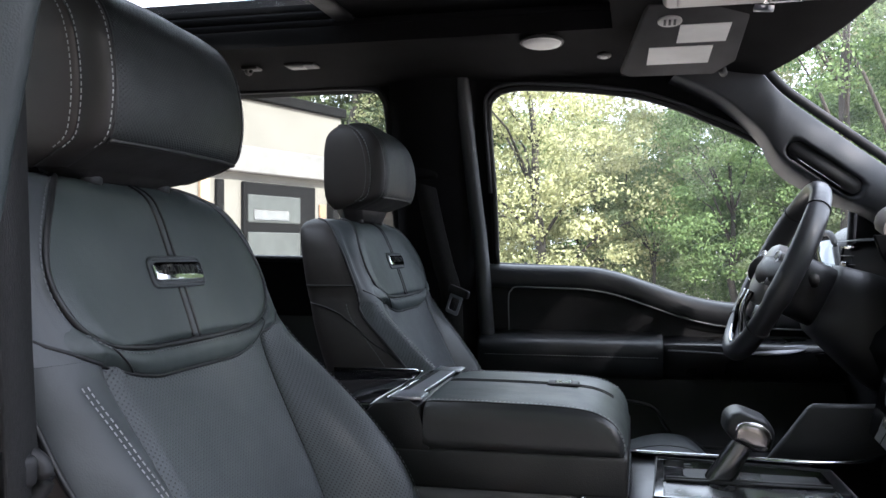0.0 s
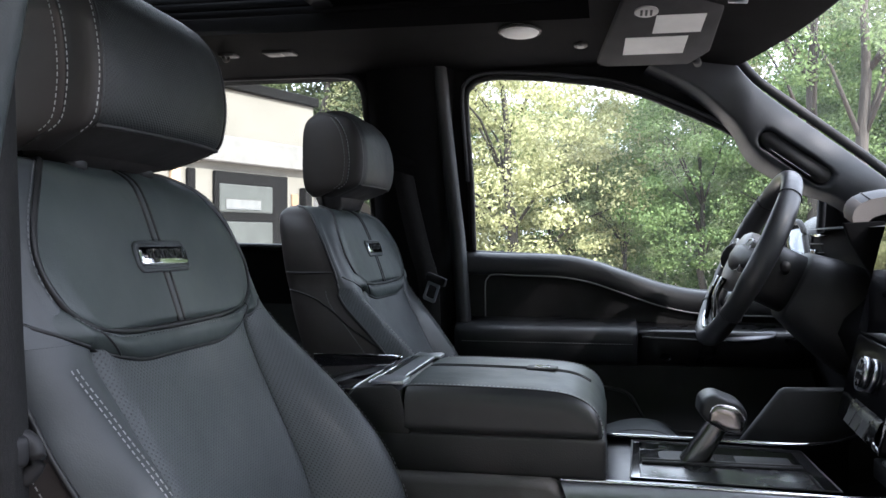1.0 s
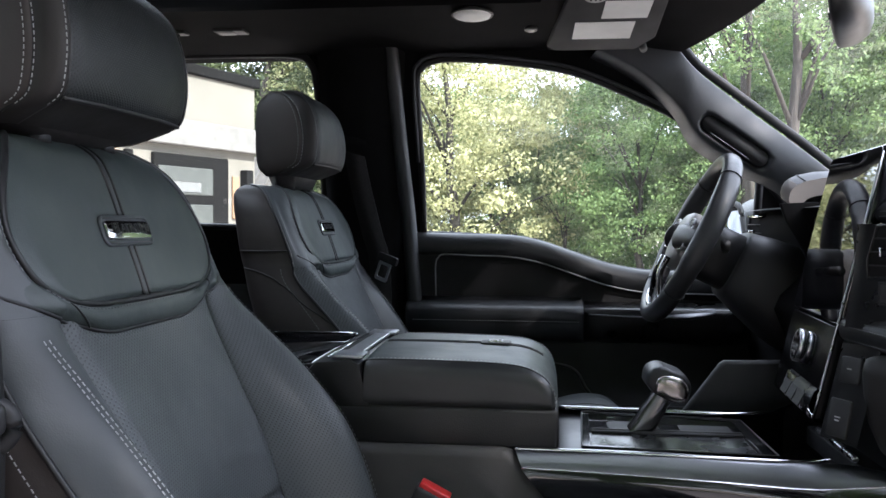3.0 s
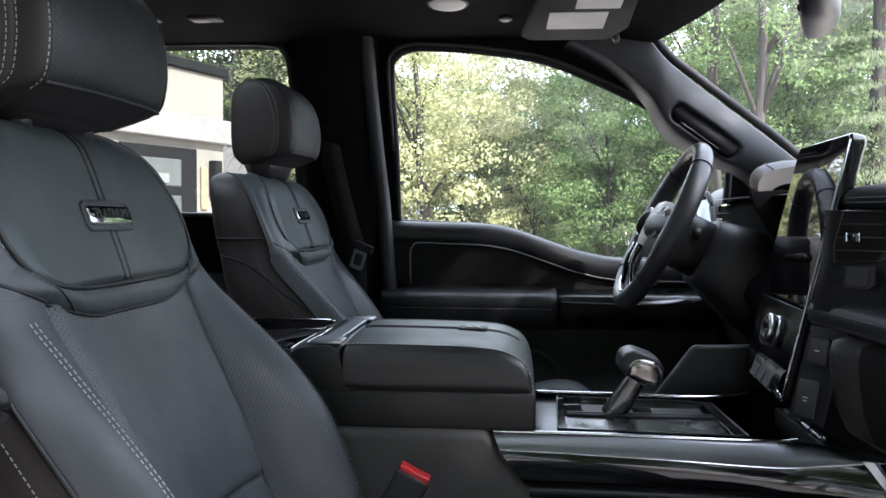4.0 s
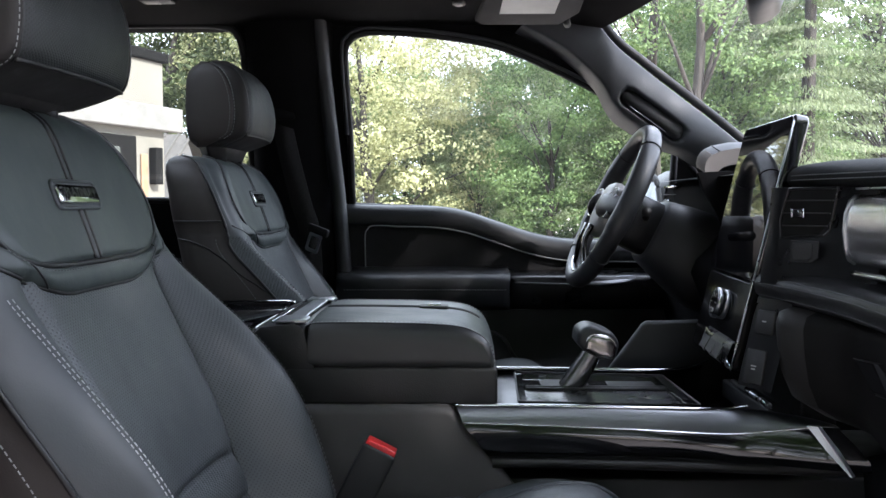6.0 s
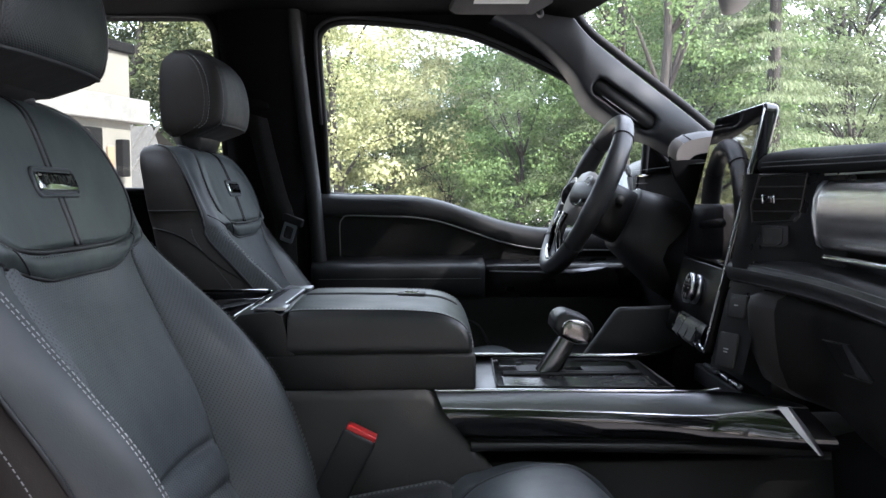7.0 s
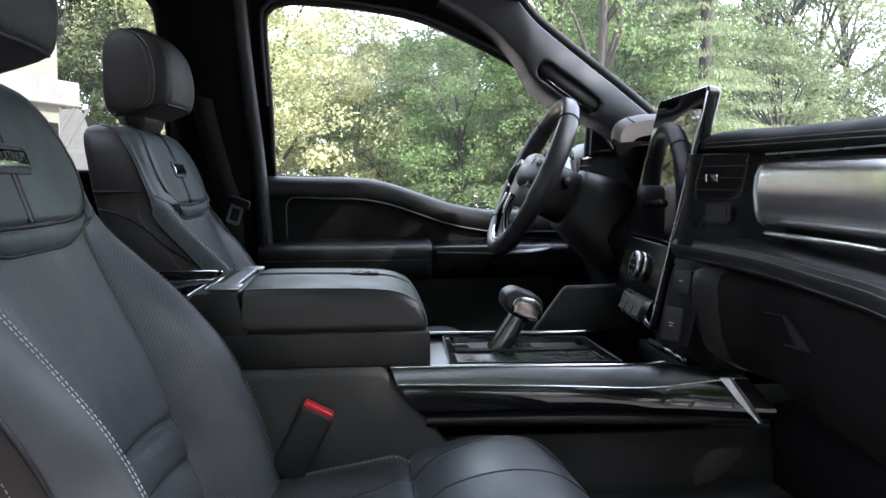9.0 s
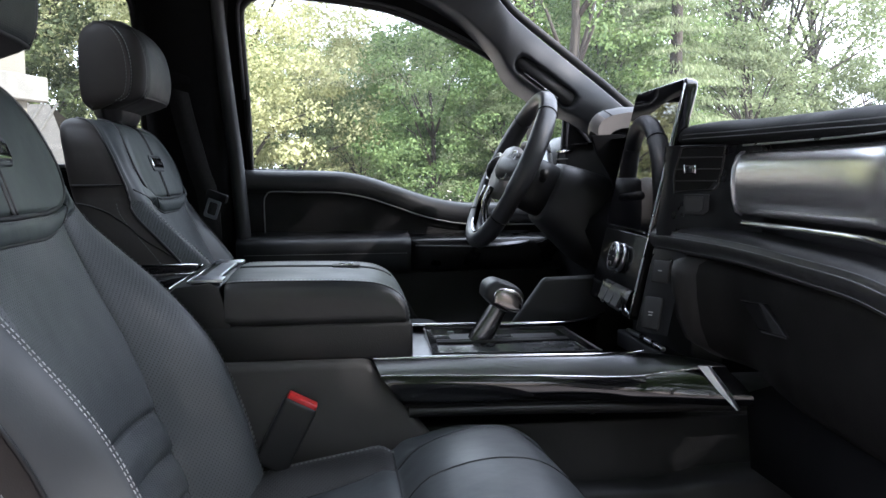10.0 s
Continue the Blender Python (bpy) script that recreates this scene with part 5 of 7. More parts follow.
for y0, y1, bev in ((NEAR - 0.012, NEAR + 0.02, 0.013), (FAR - 0.02, FAR + 0.004, 0.006)):
    bm = slab(outline, y1 - y0, bev, 3)
    sharp(part("side_panel", turned(bm, Matrix(((1, 0, 0, 0), (0, 0, -1, y0), (0, 1, 0, 0), (0, 0, 0, 1)))), SIDE_PLASTIC, console, "charcoal plastic side panel"), 40)
part("bin_floor", box((0.255, NEAR + 0.012, 1.072), (0.42, FAR - 0.02, 1.082), 0.003), RUBBER, console, "deep black storage bin")
part("bin_wall", box((0.247, NEAR + 0.010, 1.07), (0.256, FAR - 0.012, 1.152), 0.002), RUBBER, console)
part("core", box((-0.40, NEAR + 0.02, 0.72), (0.80, FAR - 0.02, 1.06), 0.004), DARK_PLASTIC, console)
# lower storage recess in front of the diagonal
lip = smooth_line([(-0.02, NEAR - 0.012, 1.092), (0.10, NEAR - 0.016, 1.092), (0.25, NEAR - 0.020, 1.090), (0.33, NEAR - 0.022, 1.088), (0.42, NEAR - 0.022, 1.086), (0.52, NEAR - 0.020, 1.084)], 36)
rows = []
for p in lip:
    rows.append([(p.x, p.y + 0.03, p.z + 0.006), (p.x, p.y, p.z + 0.005), (p.x, p.y - 0.003, p.z), (p.x, p.y, p.z - 0.008), (p.x, p.y + 0.03, p.z - 0.012)])
part("ledge", sheet(rows), GREY_PLASTIC, console, "charcoal ledge above the side pocket")
floor_lip = smooth_line([(0.05, NEAR - 0.02, 0.972), (0.25, NEAR - 0.025, 0.968), (0.36, NEAR - 0.03, 0.970), (0.42, NEAR - 0.04, 0.982), (0.55, NEAR - 0.05, 0.986)], 24)
rows = [[(p.x, p.y + 0.08, p.z), (p.x, p.y, p.z), (p.x, p.y - 0.004, p.z - 0.01), (p.x, p.y, 0.75)] for p in floor_lip]
part("pocket_sill", sheet(rows), DARK_PLASTIC, console)

PALE_SATIN = shiny("pale satin metal", (0.46, 0.475, 0.50), 0.36, 1.0)
# armrest bin: band, hinge block and padded lid
part("bin_band", box((-0.345, NEAR, 1.166), (-0.0125, FAR, 1.2185), 0.006, 3), DARK_PLASTIC, console, "dark plastic bin below the armrest")
block = [(-0.350, 1.214), (-0.350, 1.262), (-0.338, 1.274), (-0.290, 1.279), (-0.279, 1.272), (-0.262, 1.214)]
bm = slab(block, FAR - NEAR, 0.004, 2)
sharp(part("hinge_block", turned(bm, Matrix(((1, 0, 0, 0), (0, 0, -1, NEAR), (0, 1, 0, 0), (0, 0, 0, 1)))), DARK_PLASTIC, console))
for y0, y1 in ((NEAR + 0.004, NEAR + 0.05), (FAR - 0.05, FAR - 0.004)):
    bm = slab([(-0.318, y0), (-0.274, y0), (-0.274, y1 - 0.008), (-0.281, y1), (-0.300, y1 + (0.012 if y1 < 0 else -0.012)), (-0.318, y1)], 0.005, 0.0015)
    sharp(part("hinge_plate", turned(bm, Matrix.Translation((0, 0, 1.2835))), PALE_SATIN, console, "pale satin metal hinge plate"))
bm = slab([(-0.308, NEAR + 0.035), (-0.283, NEAR + 0.035), (-0.283, FAR - 0.035), (-0.308, FAR - 0.035)], 0.005, 0.0015)
part("hinge_cover", turned(bm, Matrix.Translation((0, 0, 1.2825))), PALE_SATIN, console, "pale satin metal hinge cover", smooth=False)
tray = box((-0.50, NEAR + 0.01, 1.262), (-0.345, FAR - 0.01, 1.272), 0.003)
part("rear_tray", tray, GLOSS, console, "glossy black rear console top")
part("hinge_edge", tube([(-0.321, NEAR + 0.006, 1.2800), (-0.321, FAR - 0.006, 1.2800)], 0.0015, 6), CHROME, console, "thin chrome edge")
part("rear_trim", tube([(-0.50, FAR - 0.006, 1.274), (-0.36, FAR - 0.006, 1.275), (-0.345, FAR - 0.02, 1.275)], 0.003, 8), CHROME, console, "chrome trim line")

# padded lid
# darker than the lid's top: the side's shade is put into its colour
LID_SIDE = leather("lid side leather", (0.024, 0.025, 0.026), rough=(0.34, 0.46))
lid_c, lid_h = (NEAR + FAR) / 2, (FAR - NEAR) / 2
X0, X1 = -0.272, -0.012


NOSE = smooth_line([(X0, 1.2775, 0), (X0 + 0.006, 1.2835, 0), (-0.22, 1.2845, 0), (-0.16, 1.2840, 0), (-0.10, 1.2825, 0), (-0.062, 1.2785, 0), (-0.038, 1.2690, 0), (-0.024, 1.2555, 0), (-0.016, 1.2395, 0), (-0.0135, 1.2235, 0), (-0.0145, 1.2175, 0)], 64)


def lid_top(x, s):
    """Height of the lid; s runs across from -1 to 1."""
    return soft(x, [(p.x, p.y) for p in NOSE[:52]]) - 0.0065 * abs(s) ** 3


rows = []
for i, q in enumerate(NOSE):
    f = max(0.0, min(1.0, (q.y - 1.22) / 0.05))
    rows.append([(q.x - 0.004 * abs(s) ** 4 * (1 - f), lid_c + s * (lid_h - 0.012), q.y - 0.0065 * abs(s) ** 3 * f) for s in (-1 + k / 16 for k in range(33))])
lid = part("lid", sheet(rows, uv=True), SEAT_YOKE, console, "padded leather armrest lid")
sew = []
for side in (0, -1):
    out = Vector((0, -1 if side == 0 else 1, 0))
    rim = [Vector(r[side]) for r in rows]
    skirt = []
    for p in rim:
        foot = Vector((min(p.x, -0.0165), p.y, 1.2165))
        h = (p - foot).length
        skirt.append([])
        for k in range(14):
            u = k / 13
            d = min(1.0, u * h / 0.026)
            low = max(0.0, 1 - (1 - u) * h / 0.010) if h > 0.02 else 0.0
            skirt[-1].append(p.lerp(foot, u) + out * (0.0130 * math.sqrt(1 - (1 - d) ** 2) * min(1.0, h / 0.03) - 0.006 * low * low))
    part("lid_side", sheet(skirt), LID_SIDE, lid, "puffed leather side of the lid")
    sew.append([(p - out * 0.0030 + Vector((0.0002, 0, 0.0012)), Vector((0.3, 0, 1))) for p in rim[2:-3]])
    sew.append([(p + out * 0.0026 + Vector((0.0008, 0, -0.0012)), Vector((0.5, 0, 0.6)) + out) for p in rim[44:-3]])
    part("lid_piping", tube([p + out * 0.0003 for p in rim[1:-1]], 0.0011, 5), TRIM_BLACK, lid)
part("lid_stitching", stitches(sew, step=0.0058, length=0.0040, r=0.0008), THREAD, lid, "pale grey stitching", kind="stuff")
xs_lid = [X0 + (-0.022 - X0) * k / 40 for k in range(41)]
for dy in (-0.006, 0.006):
    part("lid_channel", tube([(x, lid_c + dy, lid_top(x, 0) + 0.0004) for x in xs_lid[1:-2]], 0.0014, 6), TRIM_BLACK, lid)
m = Matrix.Translation((-0.104, lid_c, 1.2860))
part("lid_surround", turned(slab(rounded(0.044, 0.034, 0.006), 0.004, 0.0015), m), RUBBER, lid, "dark badge recess")
for dy in (-0.006, 0.006):
    part("lid_badge", turned(slab(rounded(0.022, 0.0055, 0.0015), 0.003, 0.001), m @ Matrix.Translation((0, dy, 0.002))), CHROME, lid, "small chrome badge bar")

# front tray with shifter bezel and cup holder blind
part("tray_plate", box((-0.012, NEAR + 0.005, 1.140), (0.247, FAR - 0.005, 1.1565), 0.002), shiny("dark tray metal", (0.10, 0.10, 0.105), 0.38, 0.8), console, "dark satin tray plate")
bez = [(0.026, 0.006), (0.262, -0.020), (0.268, -0.222), (0.018, -0.206)]
inner = [(0.036, -0.002), (0.247, -0.028), (0.250, -0.214), (0.030, -0.198)]
sharp(part("bezel", turned(slab(bez, 0.010, 0.0, holes=(inner,)), Matrix.Translation((0, 0, 1.1645))), GLOSS, console, "glossy black bezel", smooth=False))
part("bezel_edge", tube([Vector((x, y, 1.1648)) for x, y in bez + bez[:1]], 0.0013, 6), GREY_PLASTIC, console, "thin charcoal edge of the bezel")
part("slot_plate", turned(slab([(0.037, -0.003), (0.246, -0.029), (0.247, -0.100), (0.033, -0.100)], 0.003), Matrix.Translation((0, 0, 1.1595))), GLOSS, console, smooth=False)
wave = []
for k in range(30):
    x = 0.033 + 0.214 * k / 29
    dip = 0.0035 * (math.exp(-((x - 0.085) / 0.034) ** 4) + math.exp(-((x - 0.190) / 0.034) ** 4))
    wave.append([(x, y, 1.1600 - dip * math.sin(math.pi * u) ** 0.6) for u, y in ((j / 10, -0.112 - 0.086 * j / 10) for j in range(11))])
part("cup_blind", sheet(wave), shiny("smoked cover", (0.02, 0.021, 0.022), 0.26), console, "glossy cup holder cover dished over two cups")
for y, z in ((-0.098, 1.1645), (-0.109, 1.1640)):
    part("slot_rail", box((0.036, y - 0.0026, z - 0.005), (0.248, y + 0.0026, z), 0.0012, 1), GREY_PLASTIC, console)
part("slot", box((0.165, -0.085, 1.150), (0.240, -0.042, 1.1603), 0.002), RUBBER, console, "dark open tray beside the shifter")
for x in (0.075, 0.185):
    part("indicator", turned(slab(rounded(0.022, 0.006, 0.002), 0.001), Matrix.Translation((x, -0.010 if x < 0.1 else -0.012, 1.1612))), SATIN, console, smooth=False)
# chrome edges of the tray, near and far
near_edge = smooth_line([(-0.070, NEAR - 0.008, 1.1685), (0.05, NEAR - 0.010, 1.1685), (0.20, NEAR - 0.010, 1.166), (0.285, NEAR - 0.006, 1.1645), (0.33, NEAR + 0.012, 1.164)], 40)
part("chrome_edge", tube(near_edge, 0.0020, 8), CHROME, console, "bright chrome edge")
far_edge = smooth_line([(-0.012, FAR - 0.045, 1.168), (0.15, FAR - 0.048, 1.167), (0.26, FAR - 0.050, 1.166), (0.32, FAR - 0.03, 1.168), (0.36, FAR + 0.0, 1.173)], 30)
part("chrome_edge", tube(far_edge, 0.0028, 8), CHROME, console, "bright chrome edge")
rows = [[(p.x, p.y + 0.002, p.z), (p.x, p.y + 0.02, p.z - 0.006), (p.x, p.y + 0.045, p.z - 0.03), (p.x, p.y + 0.05, 0.95)] for p in far_edge]
part("far_side", sheet(rows), DARK_PLASTIC, console)
# satin band and glossy panel along the near side, flaring out to the dashboard
UPPER = [(-0.069, -0.244, 1.168), (0.10, -0.246, 1.168), (0.25, -0.246, 1.164), (0.30, -0.246, 1.163), (0.345, -0.252, 1.162), (0.40, -0.268, 1.156), (0.43, -0.28, 1.150)]
MIDDLE = [(-0.060, -0.256, 1.1470), (0.05, -0.257, 1.1440), (0.16, -0.258, 1.1400), (0.285, -0.260, 1.1345), (0.345, -0.266, 1.1400), (0.40, -0.277, 1.1480), (0.43, -0.285, 1.1495)]
LOWER = [(-0.026, -0.252, 1.101), (0.10, -0.255, 1.100), (0.25, -0.258, 1.097), (0.30, -0.264, 1.096), (0.35, -0.276, 1.097), (0.41, -0.296, 1.097), (0.47, -0.312, 1.097)]
u, v, w = smooth_line(UPPER, 50), smooth_line(MIDDLE, 50), smooth_line(LOWER, 50)
rows = []
for i in range(50):
    bulge = Vector((0, -0.002, 0.0))
    rows.append([u[i] + Vector((0, 0.012, 0)), u[i], u[i].lerp(v[i], 0.15) + bulge * 0.6, u[i].lerp(v[i], 0.5) + bulge, u[i].lerp(v[i], 0.88) + bulge * 0.6, v[i]])
part("satin_band", sheet(rows), SATIN_DARK, console, "dark satin metal band")
rows = []
for i in range(50):
    out = Vector((0, -0.004, 0))
    rows.append([v[i], v[i] + Vector((0, -0.0015, -0.003)), v[i].lerp(w[i], 0.35) + out, v[i].lerp(w[i], 0.7) + out * 0.8, w[i], w[i] + Vector((0, 0.02, -0.004))])
part("gloss_panel", sheet(rows), GLOSS, console, "glossy black side panel")
part("chrome_line", tube([p + Vector((0, -0.001, 0)) for p in v[:44]], 0.0011, 6), CHROME, console, "thin chrome line")
# metal sliver added for the bright reflection on the gloss panel's curved end
end = [(0.392, -0.279, 1.152), (0.404, -0.284, 1.152), (0.424, -0.299, 1.122), (0.438, -0.312, 1.094), (0.436, -0.311, 1.094), (0.413, -0.293, 1.122)]
bm = bmesh.new()
bm.faces.new([bm.verts.new(Vector(p) + Vector((-0.004, -0.004, 0))) for p in end])
made = bmesh.ops.extrude_face_region(bm, geom=bm.faces[:])
for g in made["geom"]:
    if isinstance(g, bmesh.types.BMVert):
        g.co += Vector((0.006, 0.006, 0))
part("end_glint", bm, SATIN, console, "satin sliver in place of a reflection at the panel's end", smooth=False)

# gear lever
shifter = thing("gear_lever", (0.095, -0.075, 1.16), "glossy black gear lever with a leather-topped grip", "gear lever")
stalk = []
for k in range(9):
    f = k / 8
    c = Vector((0.104 + 0.037 * f, -0.090 + 0.004 * f, 1.158 + 0.060 * f))
    a, b = 0.0185 - 0.004 * f, 0.014 - 0.001 * f
    stalk.append([c + Vector((0.87 * a * math.copysign(abs(math.cos(t)) ** 0.5, math.cos(t)), b * math.copysign(abs(math.sin(t)) ** 0.5, math.sin(t)), -0.45 * a * math.cos(t))) for t in (2 * math.pi * j / 24 for j in range(24))])
sharp(part("stalk", loft(stalk), shiny("smoked stalk", (0.10, 0.10, 0.10), 0.16, 0.85), shifter, "smoked metal stalk"), 60)
GRIP = [(0.112, 1.232), (0.114, 1.246), (0.121, 1.2545), (0.134, 1.2580), (0.150, 1.2530), (0.166, 1.2460), (0.1755, 1.2330), (0.1745, 1.2170), (0.168, 1.2070), (0.152, 1.2055), (0.136, 1.2120), (0.122, 1.2200)]
loop = smooth_line([(x, z, 0) for x, z in GRIP + GRIP[:1]], 49)[:-1]
gx, gz = 0.144, 1.231
knob = []
for y, g in ((-0.1125, 0.80), (-0.1110, 0.90), (-0.1075, 0.965), (-0.100, 1.0), (-0.075, 1.02), (-0.052, 1.0), (-0.044, 0.95), (-0.039, 0.84), (-0.037, 0.6)):
    knob.append([Vector((gx + (p.x - gx) * g, y, gz + (p.y - gz) * g)) for p in loop])
part("grip", loft(knob), TRIM_BLACK, shifter, "black leather grip")
PLATE = [(0.1245, 1.2215), (0.1265, 1.2360), (0.1345, 1.2445), (0.1480, 1.2440), (0.1630, 1.2385), (0.1705, 1.2270), (0.1690, 1.2140), (0.1640, 1.2085), (0.1500, 1.2090), (0.1370, 1.2145)]
loop = smooth_line([(x, z, 0) for x, z in PLATE + PLATE[:1]], 41)[:-1]
rings = []
for y, g in ((-0.108, 1.0), (-0.1135, 1.0), (-0.1150, 0.95), (-0.1158, 0.75), (-0.1160, 0.3)):
    rings.append([Vector((0.147 + (p.x - 0.147) * g, y, 1.2265 + (p.y - 1.2265) * g)) for p in loop])
part("grip_plate", loft(rings), shiny("smoked metal", (0.22, 0.21, 0.205), 0.14, 0.95), shifter, "glossy smoked metal grip plate")
part("grip_rim", tube([Vector((p.x, -0.1135, p.y)) for p in loop[3:22]], 0.0012, 6), CHROME, shifter, "bright upper edge of the plate")
part("boot", turned(slab(rounded(0.075, 0.05, 0.012), 0.003, 0.001), Matrix.Translation((0.098, -0.066, 1.1625))), RUBBER, shifter, "dark boot plate", smooth=False)

# ---- dashboard ----
dash = thing("dashboard", (0.45, CENTRE, 1.1), "black dashboard with stitched leather pads and a brushed metal trim panel", "dashboard")


def across(y0, y1, n, section):
    """A skin lofted from y0 to y1 through cross sections in (x, z)."""
    rows = []
    for k in range(n):
        y = y0 + (y1 - y0) * k / (n - 1)
        rows.append([(x, y, z) for x, z in section(y)])
    return sheet(rows)


def nose(y):
    """How far the dashboard's front lies towards the seats."""
    return soft(y, [(-0.80, 0.335), (-0.70, 0.372), (-0.60, 0.386), (-0.45, 0.392), (-0.36, 0.390), (-0.28, 0.372), (-0.20, 0.38)])


def upper(y):
    n = nose(y)
    lift = soft(y, [(-0.8, -0.008), (-0.6, -0.003), (-0.36, 0.0), (-0.26, 0.002)])
    pts = [(n + 0.05, 1.460), (n + 0.012, 1.461), (n + 0.002, 1.464), (n - 0.001, 1.470), (n + 0.001, 1.479), (n + 0.008, 1.486), (n + 0.022, 1.491), (n + 0.05, 1.495), (n + 0.10, 1.498), (n + 0.2, 1.490), (0.80, 1.43)]
    return [(x, z + lift) for x, z in pts]


PAD = leather("dashboard leather", (0.0085, 0.0090, 0.0096), rough=(0.62, 0.75), spec=0.12)
pad = part("upper_pad", across(-0.80, -0.215, 40, upper), PAD, dash, "stitched black leather top pad")
sew = []
for dz, dx in ((0.0, 0.0), (0.006, 0.0005)):
    sew.append([(Vector((nose(y) - 0.0012 + dx, y, 1.4715 + dz + soft(y, [(-0.8, -0.008), (-0.6, -0.003), (-0.36, 0.0)]))), Vector((-1, 0, 0.1))) for y in np.linspace(-0.79, -0.25, 50)])
part("pad_stitching", stitches(sew, step=0.005, length=0.0038, r=0.0007), DARK_THREAD, pad, "dark grey stitching", kind="stuff")


def windward(y):
    return [(0.40, 1.490), (0.45, 1.497), (0.55, 1.495), (0.80, 1.43), (0.92, 1.38)]


part("top_cover", across(-0.22, 0.62, 20, windward), DARK_PLASTIC, dash, "dark dashboard top")



# recessed field behind the trim, the metal panel, its bright edge and the padded ledge
def field(y):
    n = nose(y)
    return [(n + 0.03, 1.462), (n + 0.035, 1.45), (n + 0.04, 1.35), (n + 0.02, 1.34)]


part("field", across(-0.80, -0.345, 20, field), RUBBER, dash)


def metal(y):
    n = nose(y)
    e = max(0.0, (y + 0.40) / 0.018) ** 2 * 0.0012
    return [(n + 0.022, 1.452 - e), (n + 0.010, 1.4515 - e), (n + 0.004, 1.446 - e), (n - 0.001, 1.430), (n - 0.003, 1.410), (n - 0.001, 1.388 + e), (n + 0.004, 1.3735 + e), (n + 0.012, 1.3685 + e), (n + 0.024, 1.368 + e)]


part("metal_trim", across(-0.795, -0.378, 44, metal), BRUSHED, dash, "brushed metal trim panel")
part("chrome_strip", tube([(nose(y) - 0.003, y, 1.3610) for y in np.linspace(-0.795, -0.402, 36)], 0.0048, 8, 0.8), CHROME, dash, "chrome strip under the trim")
part("top_strip", tube([(nose(y) + 0.002, y, 1.4585) for y in np.linspace(-0.795, -0.395, 36)], 0.0014, 6), SATIN, dash, "thin bright strip")


def ledge_x(y):
    return soft(y, [(-0.80, 0.325), (-0.70, 0.352), (-0.60, 0.362), (-0.45, 0.366), (-0.34, 0.352), (-0.27, 0.338), (-0.235, 0.334)])


def ledge_z(y):
    return soft(y, [(-0.80, -0.012), (-0.6, -0.008), (-0.45, -0.003), (-0.34, 0.0), (-0.24, 0.002)])


def ledge(y):
    n, d = ledge_x(y), ledge_z(y)
    return [(x, z + d) for x, z in ((nose(y) + 0.02, 1.352), (n + 0.018, 1.350), (n + 0.008, 1.347), (n + 0.001, 1.340), (n - 0.002, 1.331), (n, 1.321), (n + 0.007, 1.313), (n + 0.03, 1.309))]


part("ledge_pad", across(-0.80, -0.236, 40, ledge), PIPING, dash, "padded leather ledge")
sew = [[(Vector((ledge_x(y) + dx, y, z + ledge_z(y))), Vector((-1, 0, s))) for y in np.linspace(-0.79, -0.245, 50)] for z, dx, s in ((1.342, 0.0012, 0.6), (1.335, -0.0012, 0.3), (1.319, 0.0006, -0.4))]
part("ledge_stitching", stitches(sew, step=0.005, length=0.0038, r=0.0006), DARK_THREAD, dash, "dark grey stitching", kind="stuff")

# angled cheek beside the screen, with the air vent
cheek = []
for z, s in ((1.462, 0.0), (1.452, 0.0), (1.40, -0.004), (1.35, -0.012), (1.338, -0.012)):
    cheek.append([(x + s, y, z) for x, y in ((0.36, -0.225), (0.342, -0.268), (0.352, -0.288), (0.372, -0.310), (0.392, -0.334), (0.404, -0.352), (0.412, -0.385), (0.42, -0.42))])
part("cheek", sheet(cheek), FASCIA, dash, "dark plastic vent surround")
face = Vector((0.041, -0.043, 0)).normalized()


VENT = [(-0.026, 0.034), (0.041, 0.035), (0.037, 0.010), (0.031, -0.022), (0.024, -0.029), (-0.036, -0.033), (-0.038, -0.010)]


def vent(origin, right, up, name="air_vent", size=1.0):
    """A framed air vent with slats and a bright slider, as a part of the dashboard."""
    m = frame_of(origin, right, up) @ Matrix.Scale(size, 4)
    v = part(name, turned(slab([(x * 1.10, y * 1.10) for x, y in VENT], 0.005, 0.0018, holes=(VENT,)), m @ Matrix.Translation((0, 0, 0.004))), FASCIA, dash, "black air vent with a bright slider", smooth=False)
    # flat near-black plate whose colour stands for the shade inside the vent
    part("throat", turned(slab([(x * 1.03, y * 1.03) for x, y in VENT], 0.002), m @ Matrix.Translation((0, 0, 0.0006))), plastic("vent inner shade", (0.002, 0.002, 0.002), 0.9), v, smooth=False)
    for yy, x0, x1 in ((0.019, -0.031, 0.038), (0.001, -0.036, 0.034), (-0.017, -0.036, 0.030)):
        part("slat", turned(box((x0, yy - 0.0009, 0.0015), (x1, yy + 0.0009, 0.0062), 0.0005, 1), m), GREY_PLASTIC, v)
    part("slider", turned(box((-0.007, -0.006, 0.003), (0.007, 0.006, 0.011), 0.0015), m @ Matrix.Translation((-0.010, 0.001, 0))), GLOSS, v)
    for s in (-1, 1):
        part("slider_edge", turned(box((s * 0.0085 - 0.0015, -0.0065, 0.004), (s * 0.0085 + 0.0015, 0.0065, 0.0108), 0.0007, 1), m @ Matrix.Translation((-0.010, 0.001, 0))), CHROME, v, "chrome slider edge")
    return v

vent((0.3710, -0.3140, 1.4285), face, (0, 0, 1), size=0.88)
part("trim_edge", tube([(x - 0.001, -0.3785, z) for x, z in metal(-0.379)], 0.0022, 6), SATIN, dash, "satin edge of the trim panel")
m = frame_of((0.3635, -0.3235, 1.3825), face, (0.0, 0, 1))
